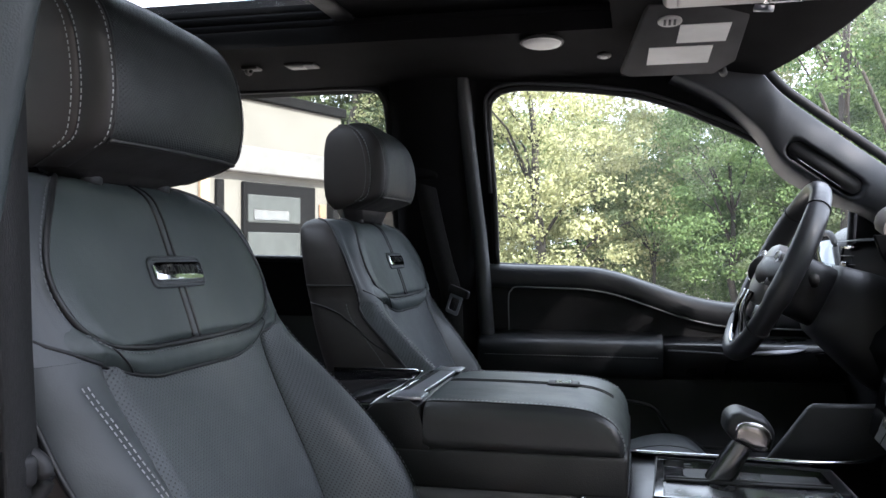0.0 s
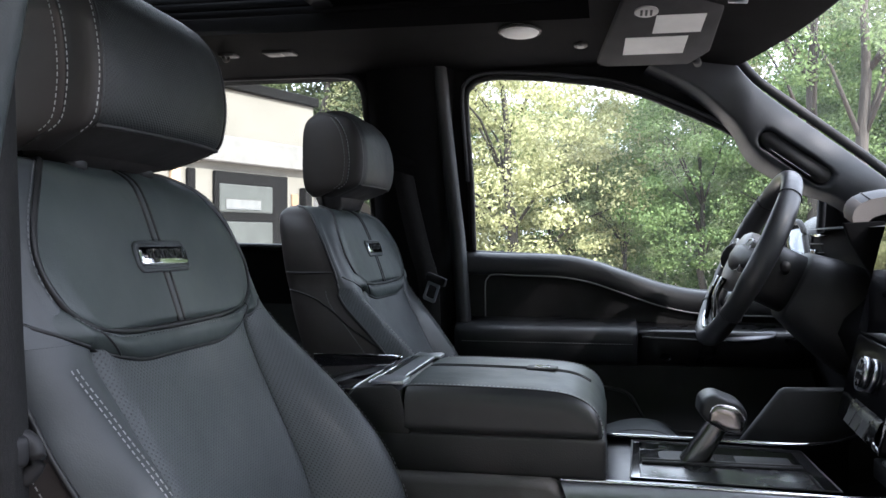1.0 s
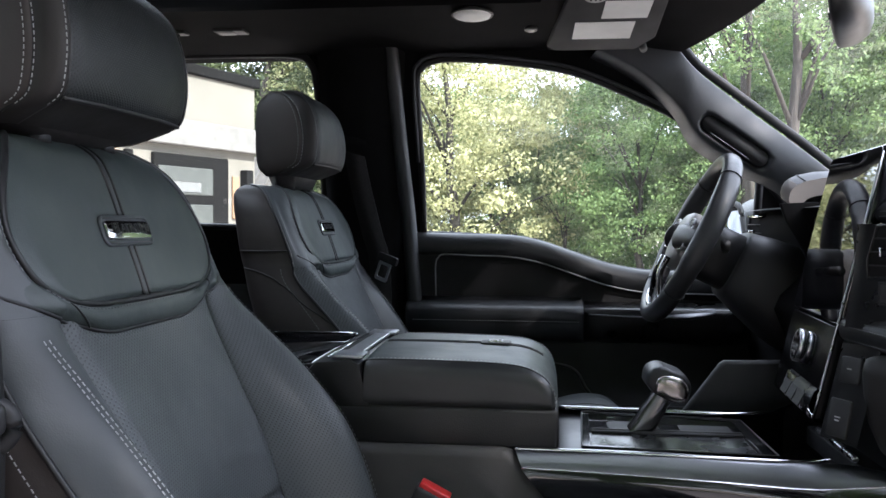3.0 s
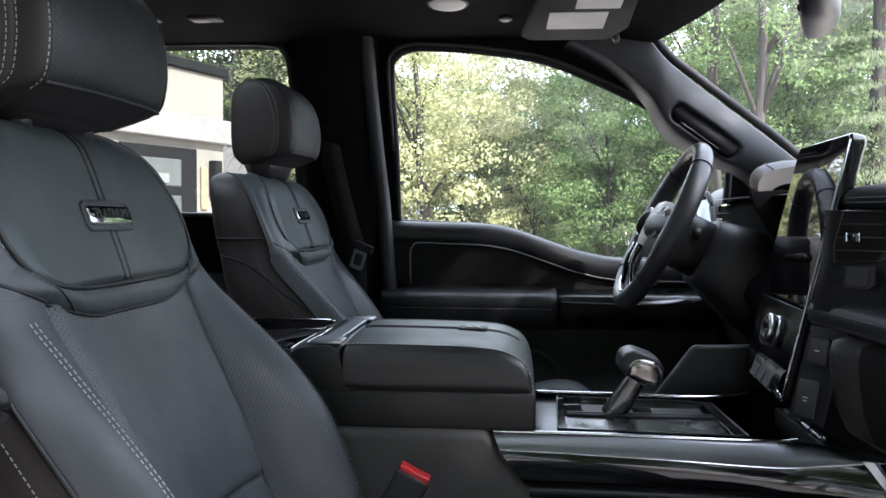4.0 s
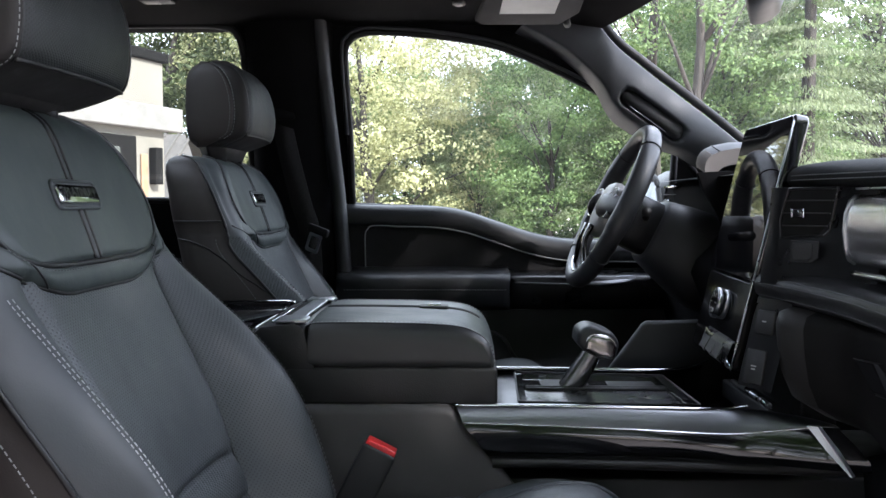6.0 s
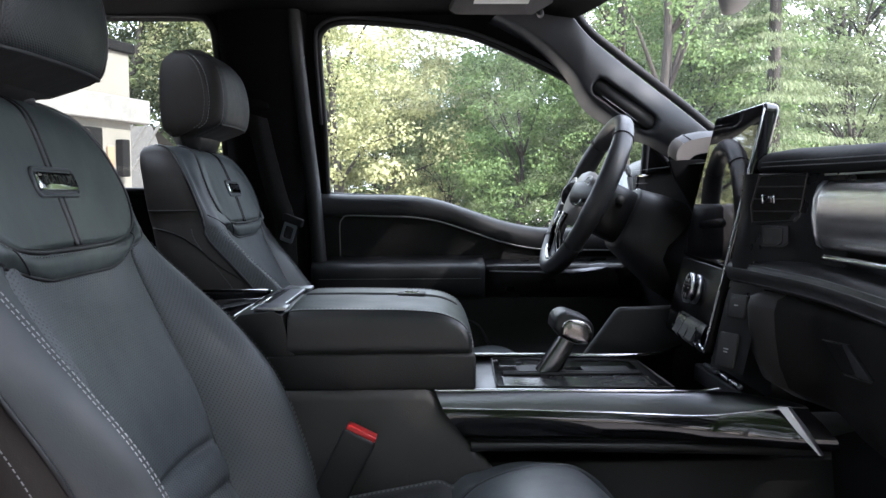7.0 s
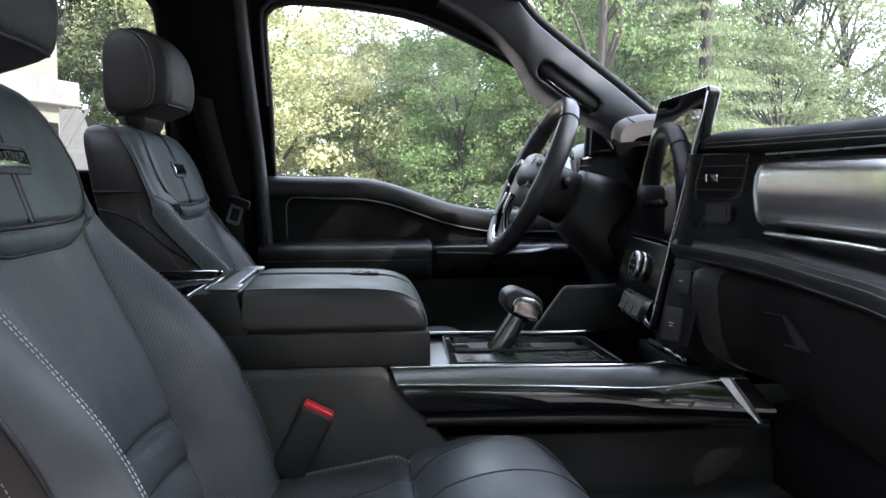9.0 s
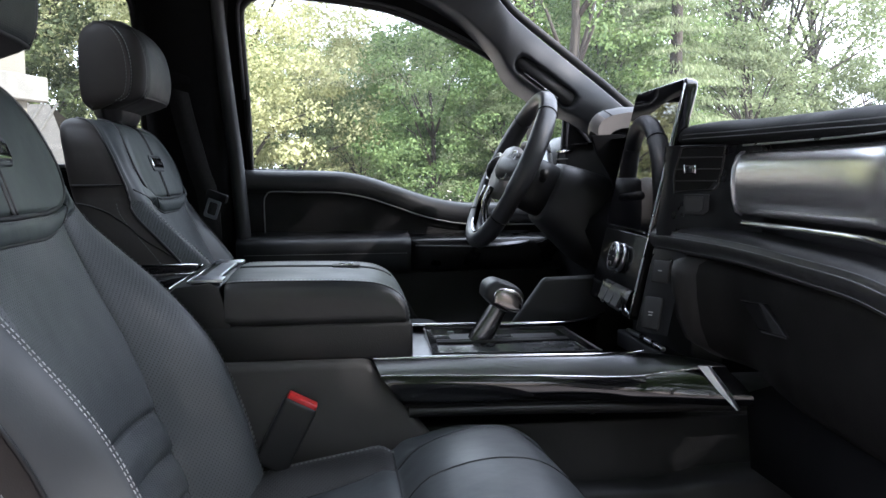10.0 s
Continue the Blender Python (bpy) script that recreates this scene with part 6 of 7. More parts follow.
part("latch_recess", turned(slab([(-0.016, 0.013), (0.020, 0.013), (0.020, -0.008), (0.012, -0.014), (-0.016, -0.014)], 0.003, 0.001), m @ Matrix.Translation((0, 0, 0.004))), RUBBER, dash, "small dark latch", smooth=False)
part("latch", turned(slab([(-0.012, 0.010), (0.013, 0.010), (0.013, -0.007), (0.008, -0.011), (-0.012, -0.011)], 0.003, 0.001), m @ Matrix.Translation((0, 0, 0.006))), DARK_PLASTIC, dash, smooth=False)

# lower cheek with two blank buttons, knee column and glovebox
low = []
for z in (1.318, 1.30, 1.25, 1.212, 1.202):
    s = (1.30 - z) * 0.22
    low.append([(x - s, y, z) for x, y in ((0.36, -0.215), (0.330, -0.250), (0.326, -0.262), (0.346, -0.305), (0.350, -0.318))])
part("button_panel", sheet(low), FASCIA, dash)
bdir = Vector((0.020, -0.043, 0)).normalized()
for z, h, w, n in ((1.287, 0.032, 0.032, 1), (1.229, 0.046, 0.034, 2)):
    m = frame_of(Vector((0.3365, -0.283, z)) + Vector(((z - 1.30) * 0.22, 0, 0)), bdir, (0.22, 0, 1))
    b = part("button", turned(slab(rounded(w, h, 0.004), 0.006, 0.0015), m @ Matrix.Translation((0, 0, 0.004))), GREY_PLASTIC, dash, "flat dark push button")
    for k in range(n):
        part("marking", turned(slab(rounded(0.007 + 0.002 * (n > 1 and k == 0), 0.0016, 0.0005), 0.0004), m @ Matrix.Translation((0, -0.004 * k + 0.001, 0.0046))), LIGHT_PLASTIC, b, smooth=False)


def glove(y):
    low = soft(y, [(-0.80, 1.118), (-0.47, 1.122), (-0.40, 1.150), (-0.36, 1.166), (-0.325, 1.174), (-0.292, 1.190)])
    k = soft(y, [(-0.80, 0.355), (-0.68, 0.385), (-0.5, 0.398), (-0.42, 0.394), (-0.385, 0.385), (-0.355, 0.358), (-0.335, 0.343), (-0.318, 0.336), (-0.304, 0.338), (-0.292, 0.350)])
    return [(x, low + (z - 1.118) * (1.312 - low) / 0.194) for x, z in ((k + 0.02, 1.312), (k + 0.004, 1.300), (k, 1.28), (k + 0.002, 1.24), (k + 0.008, 1.19), (k + 0.02, 1.15), (k + 0.05, 1.125), (k + 0.10, 1.118))]


# one skin in two colours: glovebox darkened as shade, column lightened as if lit
gbox = part("glovebox", across(-0.80, -0.350, 50, glove), plastic("shaded glovebox plastic", (0.0045, 0.0042, 0.0041), 0.6, 600, 0.0005, 0.15), dash, "charcoal glovebox front, darkened as shade")
part("knee_column", across(-0.3505, -0.292, 24, glove), plastic("lit column plastic", (0.016, 0.0145, 0.0138), 0.5), dash, "rounded charcoal column beside the glovebox, lightened as if lit")
m = frame_of((0.3905, -0.416, 1.264), (0.10, -0.99, 0), (0.02, 0, 1))
part("handle_recess", turned(slab([(0.0, 0.0), (0.044, 0.002), (0.094, -0.030), (0.0385, -0.031)], 0.008, 0.0015), m @ Matrix.Translation((0, 0, 0.003))), RUBBER, gbox, "dark glovebox handle recess", smooth=False)
part("handle", turned(slab([(0.001, -0.001), (0.036, 0.001), (0.066, -0.029), (0.039, -0.030)], 0.006, 0.0015), m @ Matrix.Translation((0, 0, 0.0045))), MATTE, gbox, smooth=False)
part("handle_edge", tube([m @ Vector(p) for p in ((0.0, 0.0008, 0.005), (0.036, 0.0022, 0.005))], 0.0008, 5), GREY_PLASTIC, gbox)
part("handle_edge", tube([m @ Vector(p) for p in ((0.045, -0.0315, 0.004), (0.094, -0.031, 0.004))], 0.0008, 5), GREY_PLASTIC, gbox)
under = across(-0.80, -0.285, 12, lambda y: [(0.50, 1.12), (0.46, 1.11), (0.47, 1.0), (0.62, 0.90), (0.78, 0.80)])
part("footwell_front", under, BLACK_CLOTH, dash, "black carpeted footwell front")
# centre stack: the tall panel that carries the screen, dial and climate strip
TILT_X, YAW = 0.235, 0.062


def on_panel(y, z, out=0.0):
    """A place on the leaning centre panel."""
    return Vector((0.3865 - TILT_X * (1.563 - z) + YAW * (y + 0.232) - out, y, z))


up_panel = Vector((TILT_X, 0, 1)).normalized()
TO_NEAR = Vector((-YAW, -1, 0)).normalized()
PY0, PY1 = -0.232, 0.022
screen = thing("touchscreen", on_panel(-0.12, 1.46), "black glossy touchscreen on a tall leaning centre panel", "screen")
mid = on_panel((PY0 + PY1) / 2, (1.563 + 1.335) / 2)
h = (1.563 - 1.335) * math.sqrt(1 + TILT_X ** 2)
m = frame_of(mid, TO_NEAR, up_panel)
part("housing", turned(slab(rounded(PY1 - PY0, h, 0.014), 0.020, 0.004, 3), m), GLOSS, screen, "glossy black housing")
part("screen_glass", turned(slab(rounded(PY1 - PY0 - 0.008, h - 0.008, 0.008), 0.001), m @ Matrix.Translation((0, 0, 0.0016))), SCREEN, screen, "dark mirror-like glass", smooth=False)
edge = [on_panel(PY0 - 0.001, z, 0.001) for z in np.linspace(1.214, 1.553, 12)]
part("bright_edge", tube(edge, 0.0016, 6), SATIN, screen, "thin satin edge")
part("back_shell", turned(slab(rounded(PY1 - PY0 - 0.14, h - 0.09, 0.02), 0.024, 0.008), m @ Matrix.Translation((-0.03, -0.03, -0.018))), DARK_PLASTIC, screen)
stack = thing("climate_panel", on_panel(-0.12, 1.27), "glossy black climate panel with a knurled dial and satin strip", "control panel")
hl = (1.333 - 1.212) * math.sqrt(1 + TILT_X ** 2)
ml = frame_of(on_panel((PY0 + PY1) / 2, (1.333 + 1.212) / 2), TO_NEAR, up_panel)
part("panel", turned(slab(rounded(PY1 - PY0, hl, 0.008), 0.05, 0.003), ml), PANEL_BLACK, stack)
md = frame_of(on_panel(-0.125, 1.292), TO_NEAR, up_panel)
for name, r, z0, z1, mat in (("dial_base", 0.0225, 0.0, 0.007, SATIN), ("dial_ring", 0.0205, 0.007, 0.0095, RUBBER), ("dial", 0.0230, 0.0095, 0.018, SATIN)):
    rings = []
    for rr, z in ((r * 0.96, z0), (r, z0 + 0.0012), (r, z1 - 0.0015), (r * 0.95, z1), (r * 0.80, z1 - 0.0005)):
        rings.append([md @ Vector((rr * math.cos(t), rr * math.sin(t), z)) for t in (2 * math.pi * j / 48 for j in range(48))])
    part(name, loft(rings), mat, stack)
part("dial_face", turned(slab([(0.0180 * math.cos(t), 0.0180 * math.sin(t)) for t in (2 * math.pi * j / 32 for j in range(32))], 0.001), md @ Matrix.Translation((0, 0, 0.0184))), GLOSS, stack, smooth=False)
for a in range(0, 360, 60):
    part("dial_mark", turned(box((0.010, -0.0006, 0), (0.016, 0.0006, 0.0008), 0), md @ Matrix.Translation((0, 0, 0.0184)) @ Matrix.Rotation(radians(a), 4, "Z")), LIGHT_PLASTIC, stack)
rows = []
for k in range(14):
    y = -0.060 - 0.160 * k / 13
    e = 0.005 * max(0.0, math.sin(math.pi * k / 13)) ** 0.5
    rows.append([on_panel(y, z, o) for z, o in ((1.252, 0.0), (1.249, 0.004 + 0.5 * e), (1.234, 0.006 + 0.5 * e), (1.220, 0.004 + 0.5 * e), (1.214, 0.0))])
part("climate_strip", sheet(rows), FASCIA, stack, "satin strip of climate keys")
for k in range(3):
    y = -0.092 - 0.040 * k
    part("key", turned(slab(rounded(0.036, 0.020, 0.002), 0.002, 0.0006), frame_of(on_panel(y, 1.233, 0.0098), TO_NEAR, (0.5, 0, 1))), GREY_PLASTIC, stack, smooth=False)
part("bright_tab", turned(box((-0.008, -0.002, 0), (0.008, 0.002, 0.003), 0.0008, 1), frame_of(on_panel(-0.225, 1.222, 0.002), (0.1, -1, -0.45), up_panel)), CHROME, stack, "small chrome tab")
part("phone_tray", box((0.372, -0.215, 1.120), (0.44, 0.03, 1.150), 0.004), RUBBER, stack, "dark open tray below the panel")
part("tray_strip", tube([(0.362, -0.062, 1.164), (0.361, -0.14, 1.166), (0.359, -0.226, 1.165)], 0.0042, 8), SATIN, stack, "satin strip at the tray's edge")
part("tray_wall", box((0.40, -0.232, 1.13), (0.45, 0.03, 1.34), 0.005), RUBBER, stack)

# driver's side of the dashboard
def driver_dash(y):
    return [(0.46, 1.492), (0.43, 1.485), (0.418, 1.470), (0.42, 1.44), (0.44, 1.40), (0.41, 1.36), (0.385, 1.335), (0.375, 1.31), (0.40, 1.25), (0.43, 1.15), (0.46, 1.08), (0.60, 1.0)]


part("driver_fascia", across(-0.03, 0.64, 24, driver_dash), MATTE, dash, "dark driver's fascia")
# raised lip of the tray on the driver's side of the console
wedge = [(0.190, 1.135), (0.258, 1.228), (0.266, 1.233), (0.36, 1.236), (0.43, 1.20), (0.44, 1.10), (0.30, 1.06)]
bm = turned(slab(wedge, 0.02, 0.006, 2), Matrix(((1, 0, 0, 0), (0, 0, -1, 0.115), (0, 1, 0, 0), (0, 0, 0, 1))))
part("knee_panel", bm, DARK_PLASTIC, dash, "charcoal knee panel beside the pedals")
cluster = thing("instrument_cluster", (0.44, 0.335, 1.47), "hooded instrument cluster behind the steering wheel", "instrument cluster")
rows, lips = [], []
for k in range(25):
    u = -1 + k / 12
    y = 0.335 + 0.165 * u
    turn_in = max(0.0, (abs(u) - 0.75) / 0.25) ** 2
    d = 0.004 * abs(u) ** 4 + 0.010 * turn_in
    g = 0.046 * u + 0.012 - 0.003 * (1 - u * u) + 0.014 * turn_in
    rows.append([(x + g, y, z - d) for x, z in ((0.54, 1.490), (0.515, 1.549), (0.485, 1.556), (0.455, 1.555), (0.425, 1.549), (0.412, 1.543))])
    lips.append([(x + g, y, z - d) for x, z in ((0.412, 1.543), (0.405, 1.537), (0.400, 1.529), (0.398, 1.519), (0.400, 1.509), (0.408, 1.502), (0.43, 1.499), (0.474, 1.500))])
part("hood", sheet(rows), PILLAR, cluster, "grey stitched hood")
# hood edge coloured pale as if lit; underside and recess blackened as shade
LIP = plastic("lit hood lip", (0.15, 0.137, 0.130), 0.5)
part("hood_lip", sheet([r[:5] for r in lips]), LIP, cluster, "leather lip, coloured pale as if lit")
part("hood_lining", sheet([r[4:] for r in lips]), MATTE, cluster, "underside of the hood, blackened as shade")
for r, l, way in ((rows[0], lips[0], 1), (rows[-1], lips[-1], -1)):
    rim = [Vector(p) for p in r + l[1:]]
    root = Vector((max(p.x for p in rim), rim[0].y, min(p.z for p in rim)))
    inner = [root + Vector(((p.x - root.x) * 0.84, 0, (p.z - root.z) * 0.58)) for p in rim]
    deep = [p + Vector((0, 0.012 * way, 0)) for p in inner]
    part("hood_end", sheet([[*q, q[0]] for q in (rim, inner)]), LIP, cluster, "leather edge of the hood, coloured pale as if lit", smooth=False)
    bm = sheet([[*q, q[0]] for q in (inner, deep)])
    bm.faces.new([bm.verts.new(p) for p in deep])
    part("hood_recess", bm, MATTE, cluster, "recess under the hood, blackened as shade", smooth=False)
part("hood_seam", tube([r[4] for r in rows], 0.0012, 5), RUBBER, cluster)
for s in (-1, 1):
    y = 0.335 + 0.165 * s
    bm = turned(slab([(q + 0.046 * (1 + s), z) for q, z in ((0.363, 1.497), (0.374, 1.465), (0.405, 1.411), (0.42, 1.37), (0.52, 1.37), (0.52, 1.48), (0.42, 1.500))], 0.012, 0.002), Matrix(((1, 0, 0, 0), (0, 0, -1, y - 0.006), (0, 1, 0, 0), (0, 0, 0, 1))))
    part("cheek", bm, MATTE, cluster)
part("display", turned(slab(rounded(0.30, 0.115, 0.006), 0.006, 0.001), frame_of((0.488, 0.335, 1.437), (0, -1, 0), (0.2, 0, 1))), MATTE, cluster, "dark glass display", smooth=False)
vd = vent((0.418, 0.565, 1.442), (0.25, -0.95, 0), (0, 0, 1))
part("vent_pod", loft([[(0.425 + 0.10 * k / 5, 0.565 + 0.046 * math.copysign(abs(math.cos(t)) ** 0.5, math.cos(t)), 1.442 + 0.040 * math.copysign(abs(math.sin(t)) ** 0.5, math.sin(t))) for t in (2 * math.pi * j / 24 for j in range(24))] for k in range(6)]), MATTE, dash)
part("vent_strip", box((0.408, 0.52, 1.476), (0.43, 0.61, 1.481), 0.001, 1), CHROME, dash, "bright strip over the driver's vent")

# ---- steering wheel ----
WC = Vector((0.239, 0.337, 1.432))
WUP = Vector((0.44, 0, 0.898)).normalized()
WN = Vector((-0.898, 0, 0.44)).normalized()
wheel = thing("steering_wheel", WC, "black leather steering wheel with satin spokes and switch pods", "steering wheel")


def on_wheel(r, a, out=0.0):
    """A place on the wheel: radius, angle from the top towards the driver's left, and out towards the driver."""
    return WC + (WUP * math.cos(a) + Vector((0, 1, 0)) * math.sin(a)) * r + WN * out


rings = []
for j in range(72):
    a = 2 * math.pi * j / 72
    flat = 0.006 * max(0.0, -math.cos(a) - 0.8) / 0.2
    grip = 1.0 + 0.12 * math.exp(-((abs(math.sin(a)) - 0.9) / 0.2) ** 2) * (1 if math.cos(a) > -0.3 else 0)
    c, rad = on_wheel(0.1645 - flat, a), (on_wheel(1, a) - WC)
    rings.append([c + rad * (0.0165 * grip * math.cos(t)) + WN * (0.0185 * grip * math.sin(t)) for t in (2 * math.pi * k / 16 for k in range(16))])
bm = sheet(rings + rings[:1], closed=True)
bmesh.ops.remove_doubles(bm, verts=bm.verts, dist=1e-5)
part("rim", bm, leather("wheel leather", (0.026, 0.027, 0.029), rough=(0.34, 0.46)), wheel, "smooth black leather rim")
for a in (radians(42), radians(-42), radians(128), radians(-128)):
    c, rad, tang = on_wheel(0.1645, a), on_wheel(1, a) - WC, (on_wheel(1, a + 0.01) - on_wheel(1, a)).normalized()
    ring = [c + rad * (0.0178 * math.cos(t)) + WN * (0.0198 * math.sin(t)) for t in (2 * math.pi * k / 24 for k in range(25))]
    part("rim_seam", tube(ring, 0.0012, 5), RUBBER, wheel)
hub = []
for r, o in ((0.050, -0.015), (0.056, 0.004), (0.054, 0.014), (0.047, 0.021), (0.034, 0.025), (0.002, 0.026)):
    hub.append([WC + Vector((0, 1, 0)) * (1.12 * r * math.copysign(abs(math.cos(t)) ** 0.75, math.cos(t))) + WUP * (r * (1.0 if math.sin(t) > 0 else 1.12) * math.copysign(abs(math.sin(t)) ** 0.75, math.sin(t)) - 0.004) + WN * o for t in (2 * math.pi * k / 32 for k in range(32))])
part("airbag_cover", loft(hub), HUB, wheel, "charcoal hub cover")
part("hub_emblem", turned(slab([(0.020 * math.cos(t), 0.009 * math.sin(t)) for t in (2 * math.pi * k / 28 for k in range(28))], 0.002, 0.0006), frame_of(WC + WN * 0.0270, (0, -1, 0), WUP)), SATIN, wheel, "plain satin oval emblem", smooth=False)
for s in (-1, 1):
    pts = [on_wheel(0.155, s * radians(88), 0.0), on_wheel(0.12, s * radians(90), 0.012), on_wheel(0.075, s * radians(92), 0.022), on_wheel(0.05, s * radians(94), 0.022)]
    part("spoke", tube(smooth_line(pts, 14), [0.016 + 0.010 * k / 13 for k in range(14)], 12, 0.6, WN), DARK_PLASTIC, wheel)
    m = frame_of(on_wheel(0.086, s * radians(88), 0.020), (0, -1, 0), WUP)
    pod = part("switch_pod", turned(slab(rounded(0.052, 0.062, 0.012), 0.012, 0.003), m), HUB, wheel, "grey switch pod with satin keys")
    part("pod_rim", tube([m @ Vector((x, y, 0.0008)) for x, y in rounded(0.050, 0.060, 0.012) + rounded(0.050, 0.060, 0.012)[:1]], 0.0016, 6), SATIN, pod)
    for k in (-1, 0, 1):
        part("key", turned(slab(rounded(0.034, 0.012, 0.003), 0.002, 0.0008), m @ Matrix.Translation((0, 0.018 * k, 0.002))), SATIN if k == 0 else GREY_PLASTIC, pod, smooth=False)
    pts = [on_wheel(0.157, s * radians(152), 0.004), on_wheel(0.12, s * radians(157), 0.014), on_wheel(0.085, s * radians(160), 0.024), on_wheel(0.055, s * radians(150), 0.024)]
    part("lower_spoke", tube(smooth_line(pts, 14), [0.008 + 0.006 * k / 13 for k in range(14)], 10, 0.5, WN), GLOSS, wheel, "glossy black lower spoke")
arc = [on_wheel(0.146, a, 0.010) for a in np.linspace(radians(145), radians(215), 16)]
part("lower_trim", tube(arc, 0.0045, 8), SATIN, wheel, "satin metal lower trim")
column = thing("steering_column", (0.36, 0.337, 1.38), "black plastic steering column shroud with stalks", "steering column")


def shroud(stations):
    rings = []
    for f, w, h in stations:
        c = WC - WN * f + Vector((0, 0, -0.006 - 0.12 * max(0, f - 0.1)))
        rings.append([c + Vector((0, 1, 0)) * (w * math.copysign(abs(math.cos(t)) ** 0.55, math.cos(t))) + WUP * (h * math.copysign(abs(math.sin(t)) ** 0.6, math.sin(t))) for t in (2 * math.pi * k / 28 for k in range(28))])
    return loft(rings)


part("front_shroud", shroud(((0.006, 0.042, 0.050), (0.014, 0.052, 0.056), (0.05, 0.060, 0.056), (0.085, 0.064, 0.056))), DARK_PLASTIC, column)
part("rear_shroud", shroud(((0.084, 0.070, 0.060), (0.090, 0.078, 0.066), (0.13, 0.088, 0.078), (0.19, 0.098, 0.092), (0.22, 0.10, 0.095))), DARK_PLASTIC, column)
for s in (-1, 1):
    c = WC - WN * 0.065
    part("stalk", tube([c + Vector((0, s * 0.05, 0.01)), c + Vector((0, s * 0.10, 0.012)) + WN * 0.01, c + Vector((0, s * 0.145, 0.014)) + WN * 0.02], [0.007, 0.008, 0.009], 10), DARK_PLASTIC, column)

# ---- headliner fittings ----


def visor_z(y):
    return 1.846 - 0.20 * (y - 0.185)


def on_visor(m2):
    return turned(m2, Matrix(((1, 0, 0, 0), (0, 1, 0, 0), (0, -0.20, 1, 1.846 + 0.20 * 0.185), (0, 0, 0, 1))))


visor = thing("sun_visor", (0.06, 0.28, 1.83), "dark grey sun visor folded up, bearing two white stickers", "sun visor")
VISOR = [(0.014, 0.10), (0.178, 0.10), (0.172, 0.33), (0.138, 0.388), (-0.018, 0.386), (-0.034, 0.366)]
VISOR_GREY = cloth("visor cloth", (0.052, 0.052, 0.053), 900, 0.85)
part("panel", on_visor(slab(VISOR, -0.014, 0.004)), VISOR_GREY, visor)
for lo in ((0.068, 0.172, 0.150, 0.240), (0.018, 0.256, 0.127, 0.328)):
    x0, y0, x1, y1 = lo
    part("sticker", on_visor(slab([(x0, y0), (x1, y0), (x1 - 0.004, y1), (x0 - 0.004, y1)], 0.0012)), LABEL, visor, "white warning sticker, print too fine to read", smooth=False)
clip = part("clip", on_visor(slab([(0.050 + 0.020 * math.cos(t), 0.152 + 0.019 * math.sin(t)) for t in (2 * math.pi * k / 20 for k in range(20))], 0.004, 0.0015)), LIGHT_PLASTIC, visor, "pale oval clip")
for k in range(3):
    part("clip_slot", on_visor(slab([(0.040 + 0.008 * k, 0.142), (0.044 + 0.008 * k, 0.142), (0.044 + 0.008 * k, 0.162), (0.040 + 0.008 * k, 0.162)], 0.0046)), DARK_PLASTIC, visor, smooth=False)
part("hinge", tube([(0.176, 0.105, 1.856), (0.205, 0.105, 1.854)], 0.010, 10), SATIN, visor, "satin visor hinge")
part("pivot", tube([(0.150, 0.37, 1.815), (0.158, 0.41, 1.812)], 0.008, 10), RUBBER, visor)

lamp = thing("ceiling_lamp", (-0.175, 0.283, 1.857), "round pale dome lamp, switched off, in the headliner", "ceiling lamp")
rz = roof_z(-0.175, 0.283)
part("lens", loft([[(-0.175 + 0.036 * r * math.cos(t), 0.283 + 0.046 * r * math.sin(t), rz - d) for t in (2 * math.pi * k / 32 for k in range(32))] for r, d in ((1.0, -0.002), (1.0, 0.004), (0.93, 0.007), (0.5, 0.009), (0.02, 0.0095))]), LABEL, lamp, "pale lens")
part("ring", tube([(-0.175 + 0.038 * math.cos(t), 0.283 + 0.048 * math.sin(t), rz - 0.002) for t in (2 * math.pi * k / 32 for k in range(33))], 0.003, 6), GREY_PLASTIC, lamp)
sensor = thing("ceiling_sensor", (-0.066, 0.398, 1.85), "small oval grey sensor in the headliner", "sensor")
rz = roof_z(-0.066, 0.398)
part("cap", loft([[(-0.066 + 0.014 * r * math.cos(t), 0.398 + 0.022 * r * math.sin(t), rz - d) for t in (2 * math.pi * k / 20 for k in range(20))] for r, d in ((1.0, -0.001), (1.0, 0.003), (0.8, 0.005), (0.02, 0.005))]), GREY_PLASTIC, sensor)
part("eye", loft([[(-0.066 + 0.007 * r * math.cos(t), 0.398 + 0.010 * r * math.sin(t), rz - d) for t in (2 * math.pi * k / 16 for k in range(16))] for r, d in ((1.0, 0.004), (1.0, 0.006), (0.02, 0.006))]), LIGHT_PLASTIC, sensor)
rear_lamp = thing("reading_lamp", (-0.683, 0.367, 1.85), "slim grey reading lamp over the rear door", "reading lamp")
part("body", box((-0.716, 0.346, roof_z(-0.7, 0.367) - 0.004), (-0.650, 0.389, roof_z(-0.7, 0.367) + 0.006), 0.003), GREY_PLASTIC, rear_lamp)
part("lens", box((-0.708, 0.353, roof_z(-0.7, 0.367) - 0.0055), (-0.676, 0.382, roof_z(-0.7, 0.367) - 0.002), 0.001, 1), HUB, rear_lamp, "pale lens")
hook = thing("coat_hook", (-0.797, 0.367, 1.85), "small dark coat hook on the headliner", "coat hook")
rz = roof_z(-0.797, 0.367)
part("base", box((-0.815, 0.352, rz - 0.005), (-0.778, 0.382, rz + 0.006), 0.003), GREY_PLASTIC, hook)
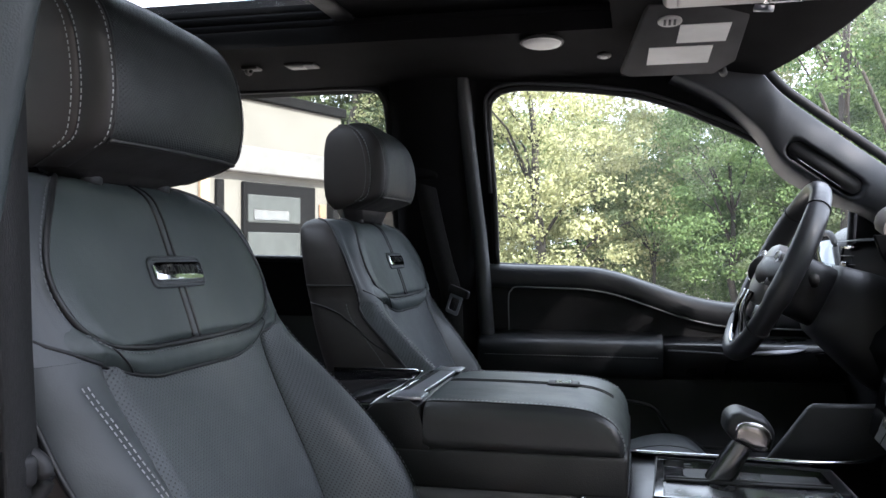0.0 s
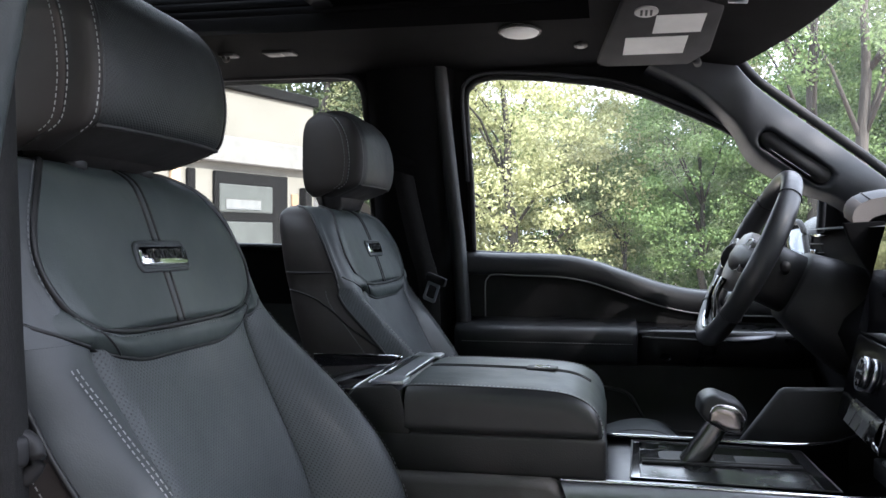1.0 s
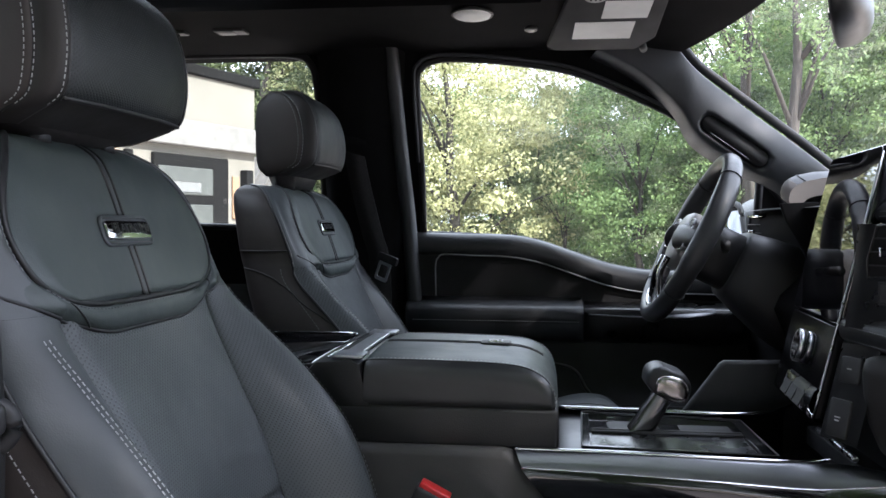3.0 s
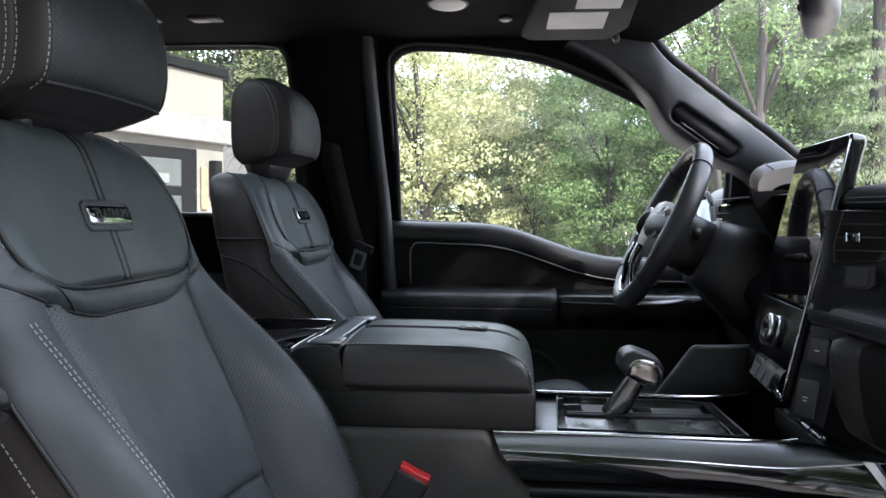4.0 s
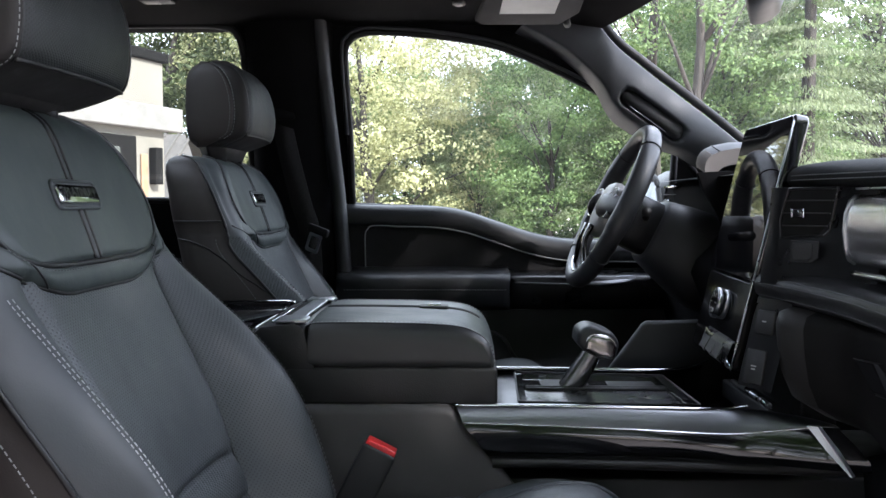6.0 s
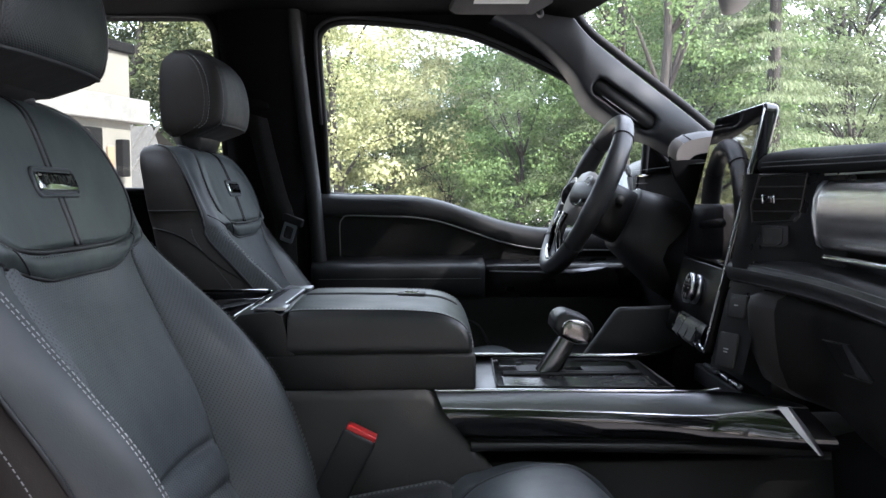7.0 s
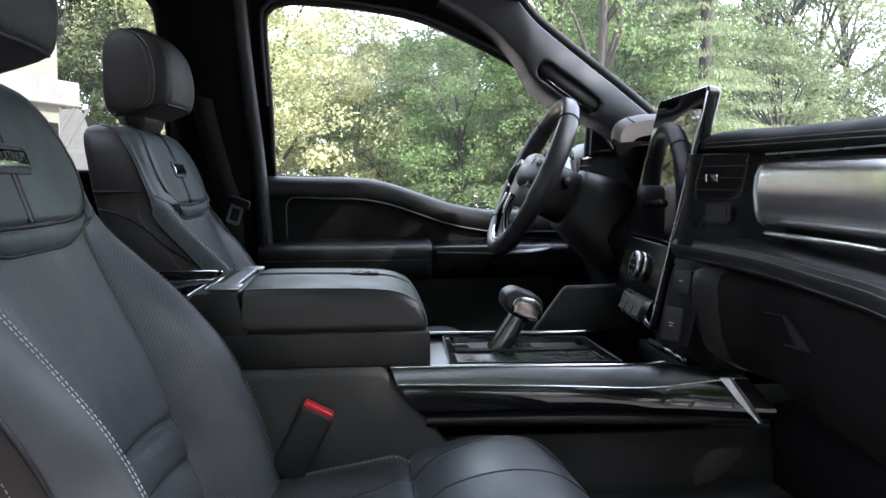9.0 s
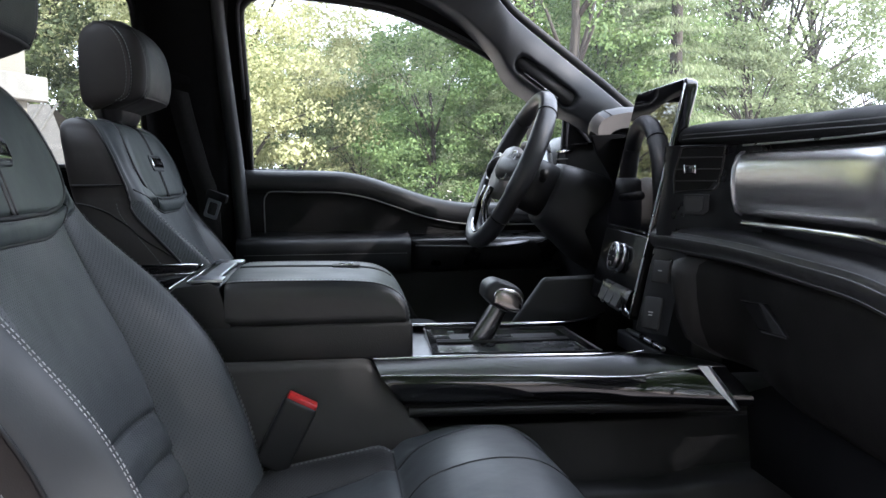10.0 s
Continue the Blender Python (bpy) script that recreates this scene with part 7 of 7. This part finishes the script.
part("prong", tube(smooth_line([(-0.797, 0.367, rz - 0.004), (-0.797, 0.361, rz - 0.013), (-0.797, 0.349, rz - 0.015), (-0.797, 0.341, rz - 0.009)], 10), 0.004, 8), GREY_PLASTIC, hook)

overhead = thing("overhead_console", (0.15, CENTRE, 1.845), "pale grey overhead console with a chrome-framed lamp", "overhead console")
part("body", box((0.035, CENTRE - 0.13, 1.838), (0.27, CENTRE + 0.125, 1.868), 0.012, 3), LIGHT_PLASTIC, overhead)
part("cover", box((0.055, CENTRE - 0.10, 1.834), (0.14, CENTRE + 0.10, 1.842), 0.004), LIGHT_PLASTIC, overhead)
part("lamp_frame", turned(slab(rounded(0.055, 0.035, 0.006), 0.004, 0.001, holes=(rounded(0.045, 0.026, 0.004),)), Matrix.Translation((0.205, CENTRE + 0.085, 1.837))), CHROME, overhead, "chrome lamp frame", smooth=False)
part("lamp_lens", box((0.182, CENTRE + 0.072, 1.8355), (0.228, CENTRE + 0.098, 1.839), 0), LABEL, overhead)

rvm = thing("rear_view_mirror", (0.42, CENTRE, 1.76), "black rear-view mirror on a stalk below the windscreen header", "rear-view mirror")
rings = []
for x, s in ((0.352, 0.93), (0.350, 0.97), (0.354, 1.0), (0.366, 1.0), (0.380, 0.90), (0.392, 0.70), (0.398, 0.40)):
    rings.append([(x + 0.016 * (0.04 - abs(0)) , CENTRE + 0.125 * s * math.copysign(abs(math.cos(t)) ** 0.6, math.cos(t)), 1.762 + 0.042 * s * math.copysign(abs(math.sin(t)) ** 0.75, math.sin(t))) for t in (2 * math.pi * k / 36 for k in range(36))])
swing = Matrix.Translation((0.370, CENTRE, 0)) @ Matrix.Rotation(radians(-21), 4, "Z") @ Matrix.Translation((-0.352, -CENTRE, 0))
part("shell", turned(loft(rings), swing), shiny("smooth dark shell", (0.02, 0.02, 0.02), 0.38), rvm)
part("glass", turned(slab(rounded(0.226, 0.070, 0.02), 0.002), swing @ frame_of((0.3495, CENTRE, 1.762), (0, -1, 0), (0, 0, 1))), MIRROR, rvm, "mirror glass", smooth=False)
part("stalk", tube([(0.405, CENTRE, 1.766), (0.425, CENTRE, 1.795), (0.41, CENTRE, 1.83)], 0.012, 10), RUBBER, rvm)

# ---- seat belts ----


def webbing(pts, width, across_dir, thick=0.0016):
    """A flat strap along a line."""
    pts = [Vector(p) for p in pts]
    a = Vector(across_dir).normalized() * (width / 2)
    rings = []
    for i, p in enumerate(pts):
        d = (pts[min(i + 1, len(pts) - 1)] - pts[max(i - 1, 0)]).normalized()
        n = d.cross(a).normalized() * thick
        rings.append([p - a - n, p + a - n, p + a + n, p - a + n])
    return loft(rings)


driver_belt = thing("seat_belt", (-0.43, 0.56, 1.5), "black seat belt with a grey metal tongue against the centre pillar", "seat belt", "seat belts")
part("webbing", webbing(smooth_line([(-0.475, 0.578, 1.640), (-0.455, 0.570, 1.55), (-0.425, 0.556, 1.44), (-0.405, 0.548, 1.37), (-0.40, 0.55, 1.20), (-0.41, 0.57, 0.95)], 24), 0.046, (1, 0, 0.15)), BELT, driver_belt)
part("guide", box((-0.505, 0.565, 1.632), (-0.438, 0.585, 1.662), 0.008, 3), LINER, driver_belt, "black belt guide")
part("guide_slider", box((-0.487, 0.575, 1.66), (-0.453, 0.592, 1.76), 0.006), RUBBER, driver_belt)
m = frame_of((-0.395, 0.529, 1.354), (0.85, -0.35, -0.30), (0.45, -0.10, 0.9))
part("tongue", turned(slab(rounded(0.034, 0.044, 0.006), 0.003, 0.0008, holes=(rounded(0.022, 0.028, 0.004),)), m), SATIN, driver_belt, "grey metal tongue", smooth=False)
part("tongue_grip", turned(slab(rounded(0.052, 0.018, 0.004), 0.010, 0.002), m @ Matrix.Translation((0.002, 0.030, 0.003))), RUBBER, driver_belt)

passenger_belt = thing("seat_belt", (-0.47, -0.75, 1.5), "black seat belt hanging beside the passenger seat", "seat belt", "seat belts")
part("webbing", webbing(smooth_line([(-0.460, -0.770, 1.74), (-0.444, -0.778, 1.595), (-0.438, -0.783, 1.529), (-0.433, -0.787, 1.475), (-0.429, -0.789, 1.40), (-0.425, -0.789, 1.328), (-0.424, -0.79, 1.29), (-0.43, -0.79, 1.05), (-0.44, -0.78, 0.85)], 40), 0.046, (-0.25, 0.97, 0)), BELT, passenger_belt)
part("adjuster", turned(box((-0.026, -0.012, -0.016), (0.026, 0.012, 0.016), 0.006, 3), frame_of((-0.446, -0.790, 1.316), (0.6, 0.8, 0), (0, 0, 1))), RUBBER, passenger_belt, "black plastic belt stop")
ring = [Vector((-0.436, -0.774, 1.309)) + Vector((0.014 * math.cos(t), 0.006 * math.cos(t), 0.016 * math.sin(t))) for t in (2 * math.pi * k / 24 for k in range(25))]
part("loop", tube(ring, 0.0075, 10), RUBBER, passenger_belt, "thick black loop")
# grey edge of the passenger side's centre pillar
rows = []
for k in range(16):
    z = 1.80 - 0.62 * k / 15
    x = soft(z, [(1.18, -0.434), (1.30, -0.432), (1.45, -0.431), (1.53, -0.423), (1.575, -0.413), (1.65, -0.400), (1.80, -0.37)])
    y = soft(z, [(1.18, -0.822), (1.45, -0.817), (1.65, -0.812), (1.80, -0.80)])
    rows.append([(x - 0.03, y + 0.03, z), (x - 0.006, y + 0.020, z), (x, y + 0.010, z), (x - 0.002, y, z), (x - 0.02, y - 0.012, z)])
edge = part("pillar_trim_passenger", sheet(rows), plastic("teal grey trim", (0.024, 0.030, 0.031), 0.55))
tagged(edge, "dark teal-grey edge of the passenger side centre pillar", "trim", kind="structure")

buckle = thing("belt_buckle", (-0.205, -0.305, 1.05), "black belt buckle with a red release button beside the console", "belt buckle")
axis = Vector((0.045, 0, 0.088)).normalized()
right = Vector((0.088, 0, -0.045)).normalized()
m = Matrix((right, Vector((0, -1, 0)), axis)).transposed().to_4x4()
m.translation = (-0.186, -0.305, 1.088)
part("body", turned(box((-0.023, -0.014, -0.052), (0.023, 0.014, 0.044), 0.005, 3), m), DARK_PLASTIC, buckle, "black plastic body")
part("button", turned(box((-0.0205, -0.0115, 0.040), (0.0205, 0.0115, 0.0495), 0.002), m), RED, buckle, "red release button")
part("strap", webbing([m @ Vector((0, 0, -0.04)), m @ Vector((-0.002, 0, -0.09)), m @ Vector((-0.006, 0, -0.16))], 0.030, right, 0.003), GREY_PLASTIC, buckle)
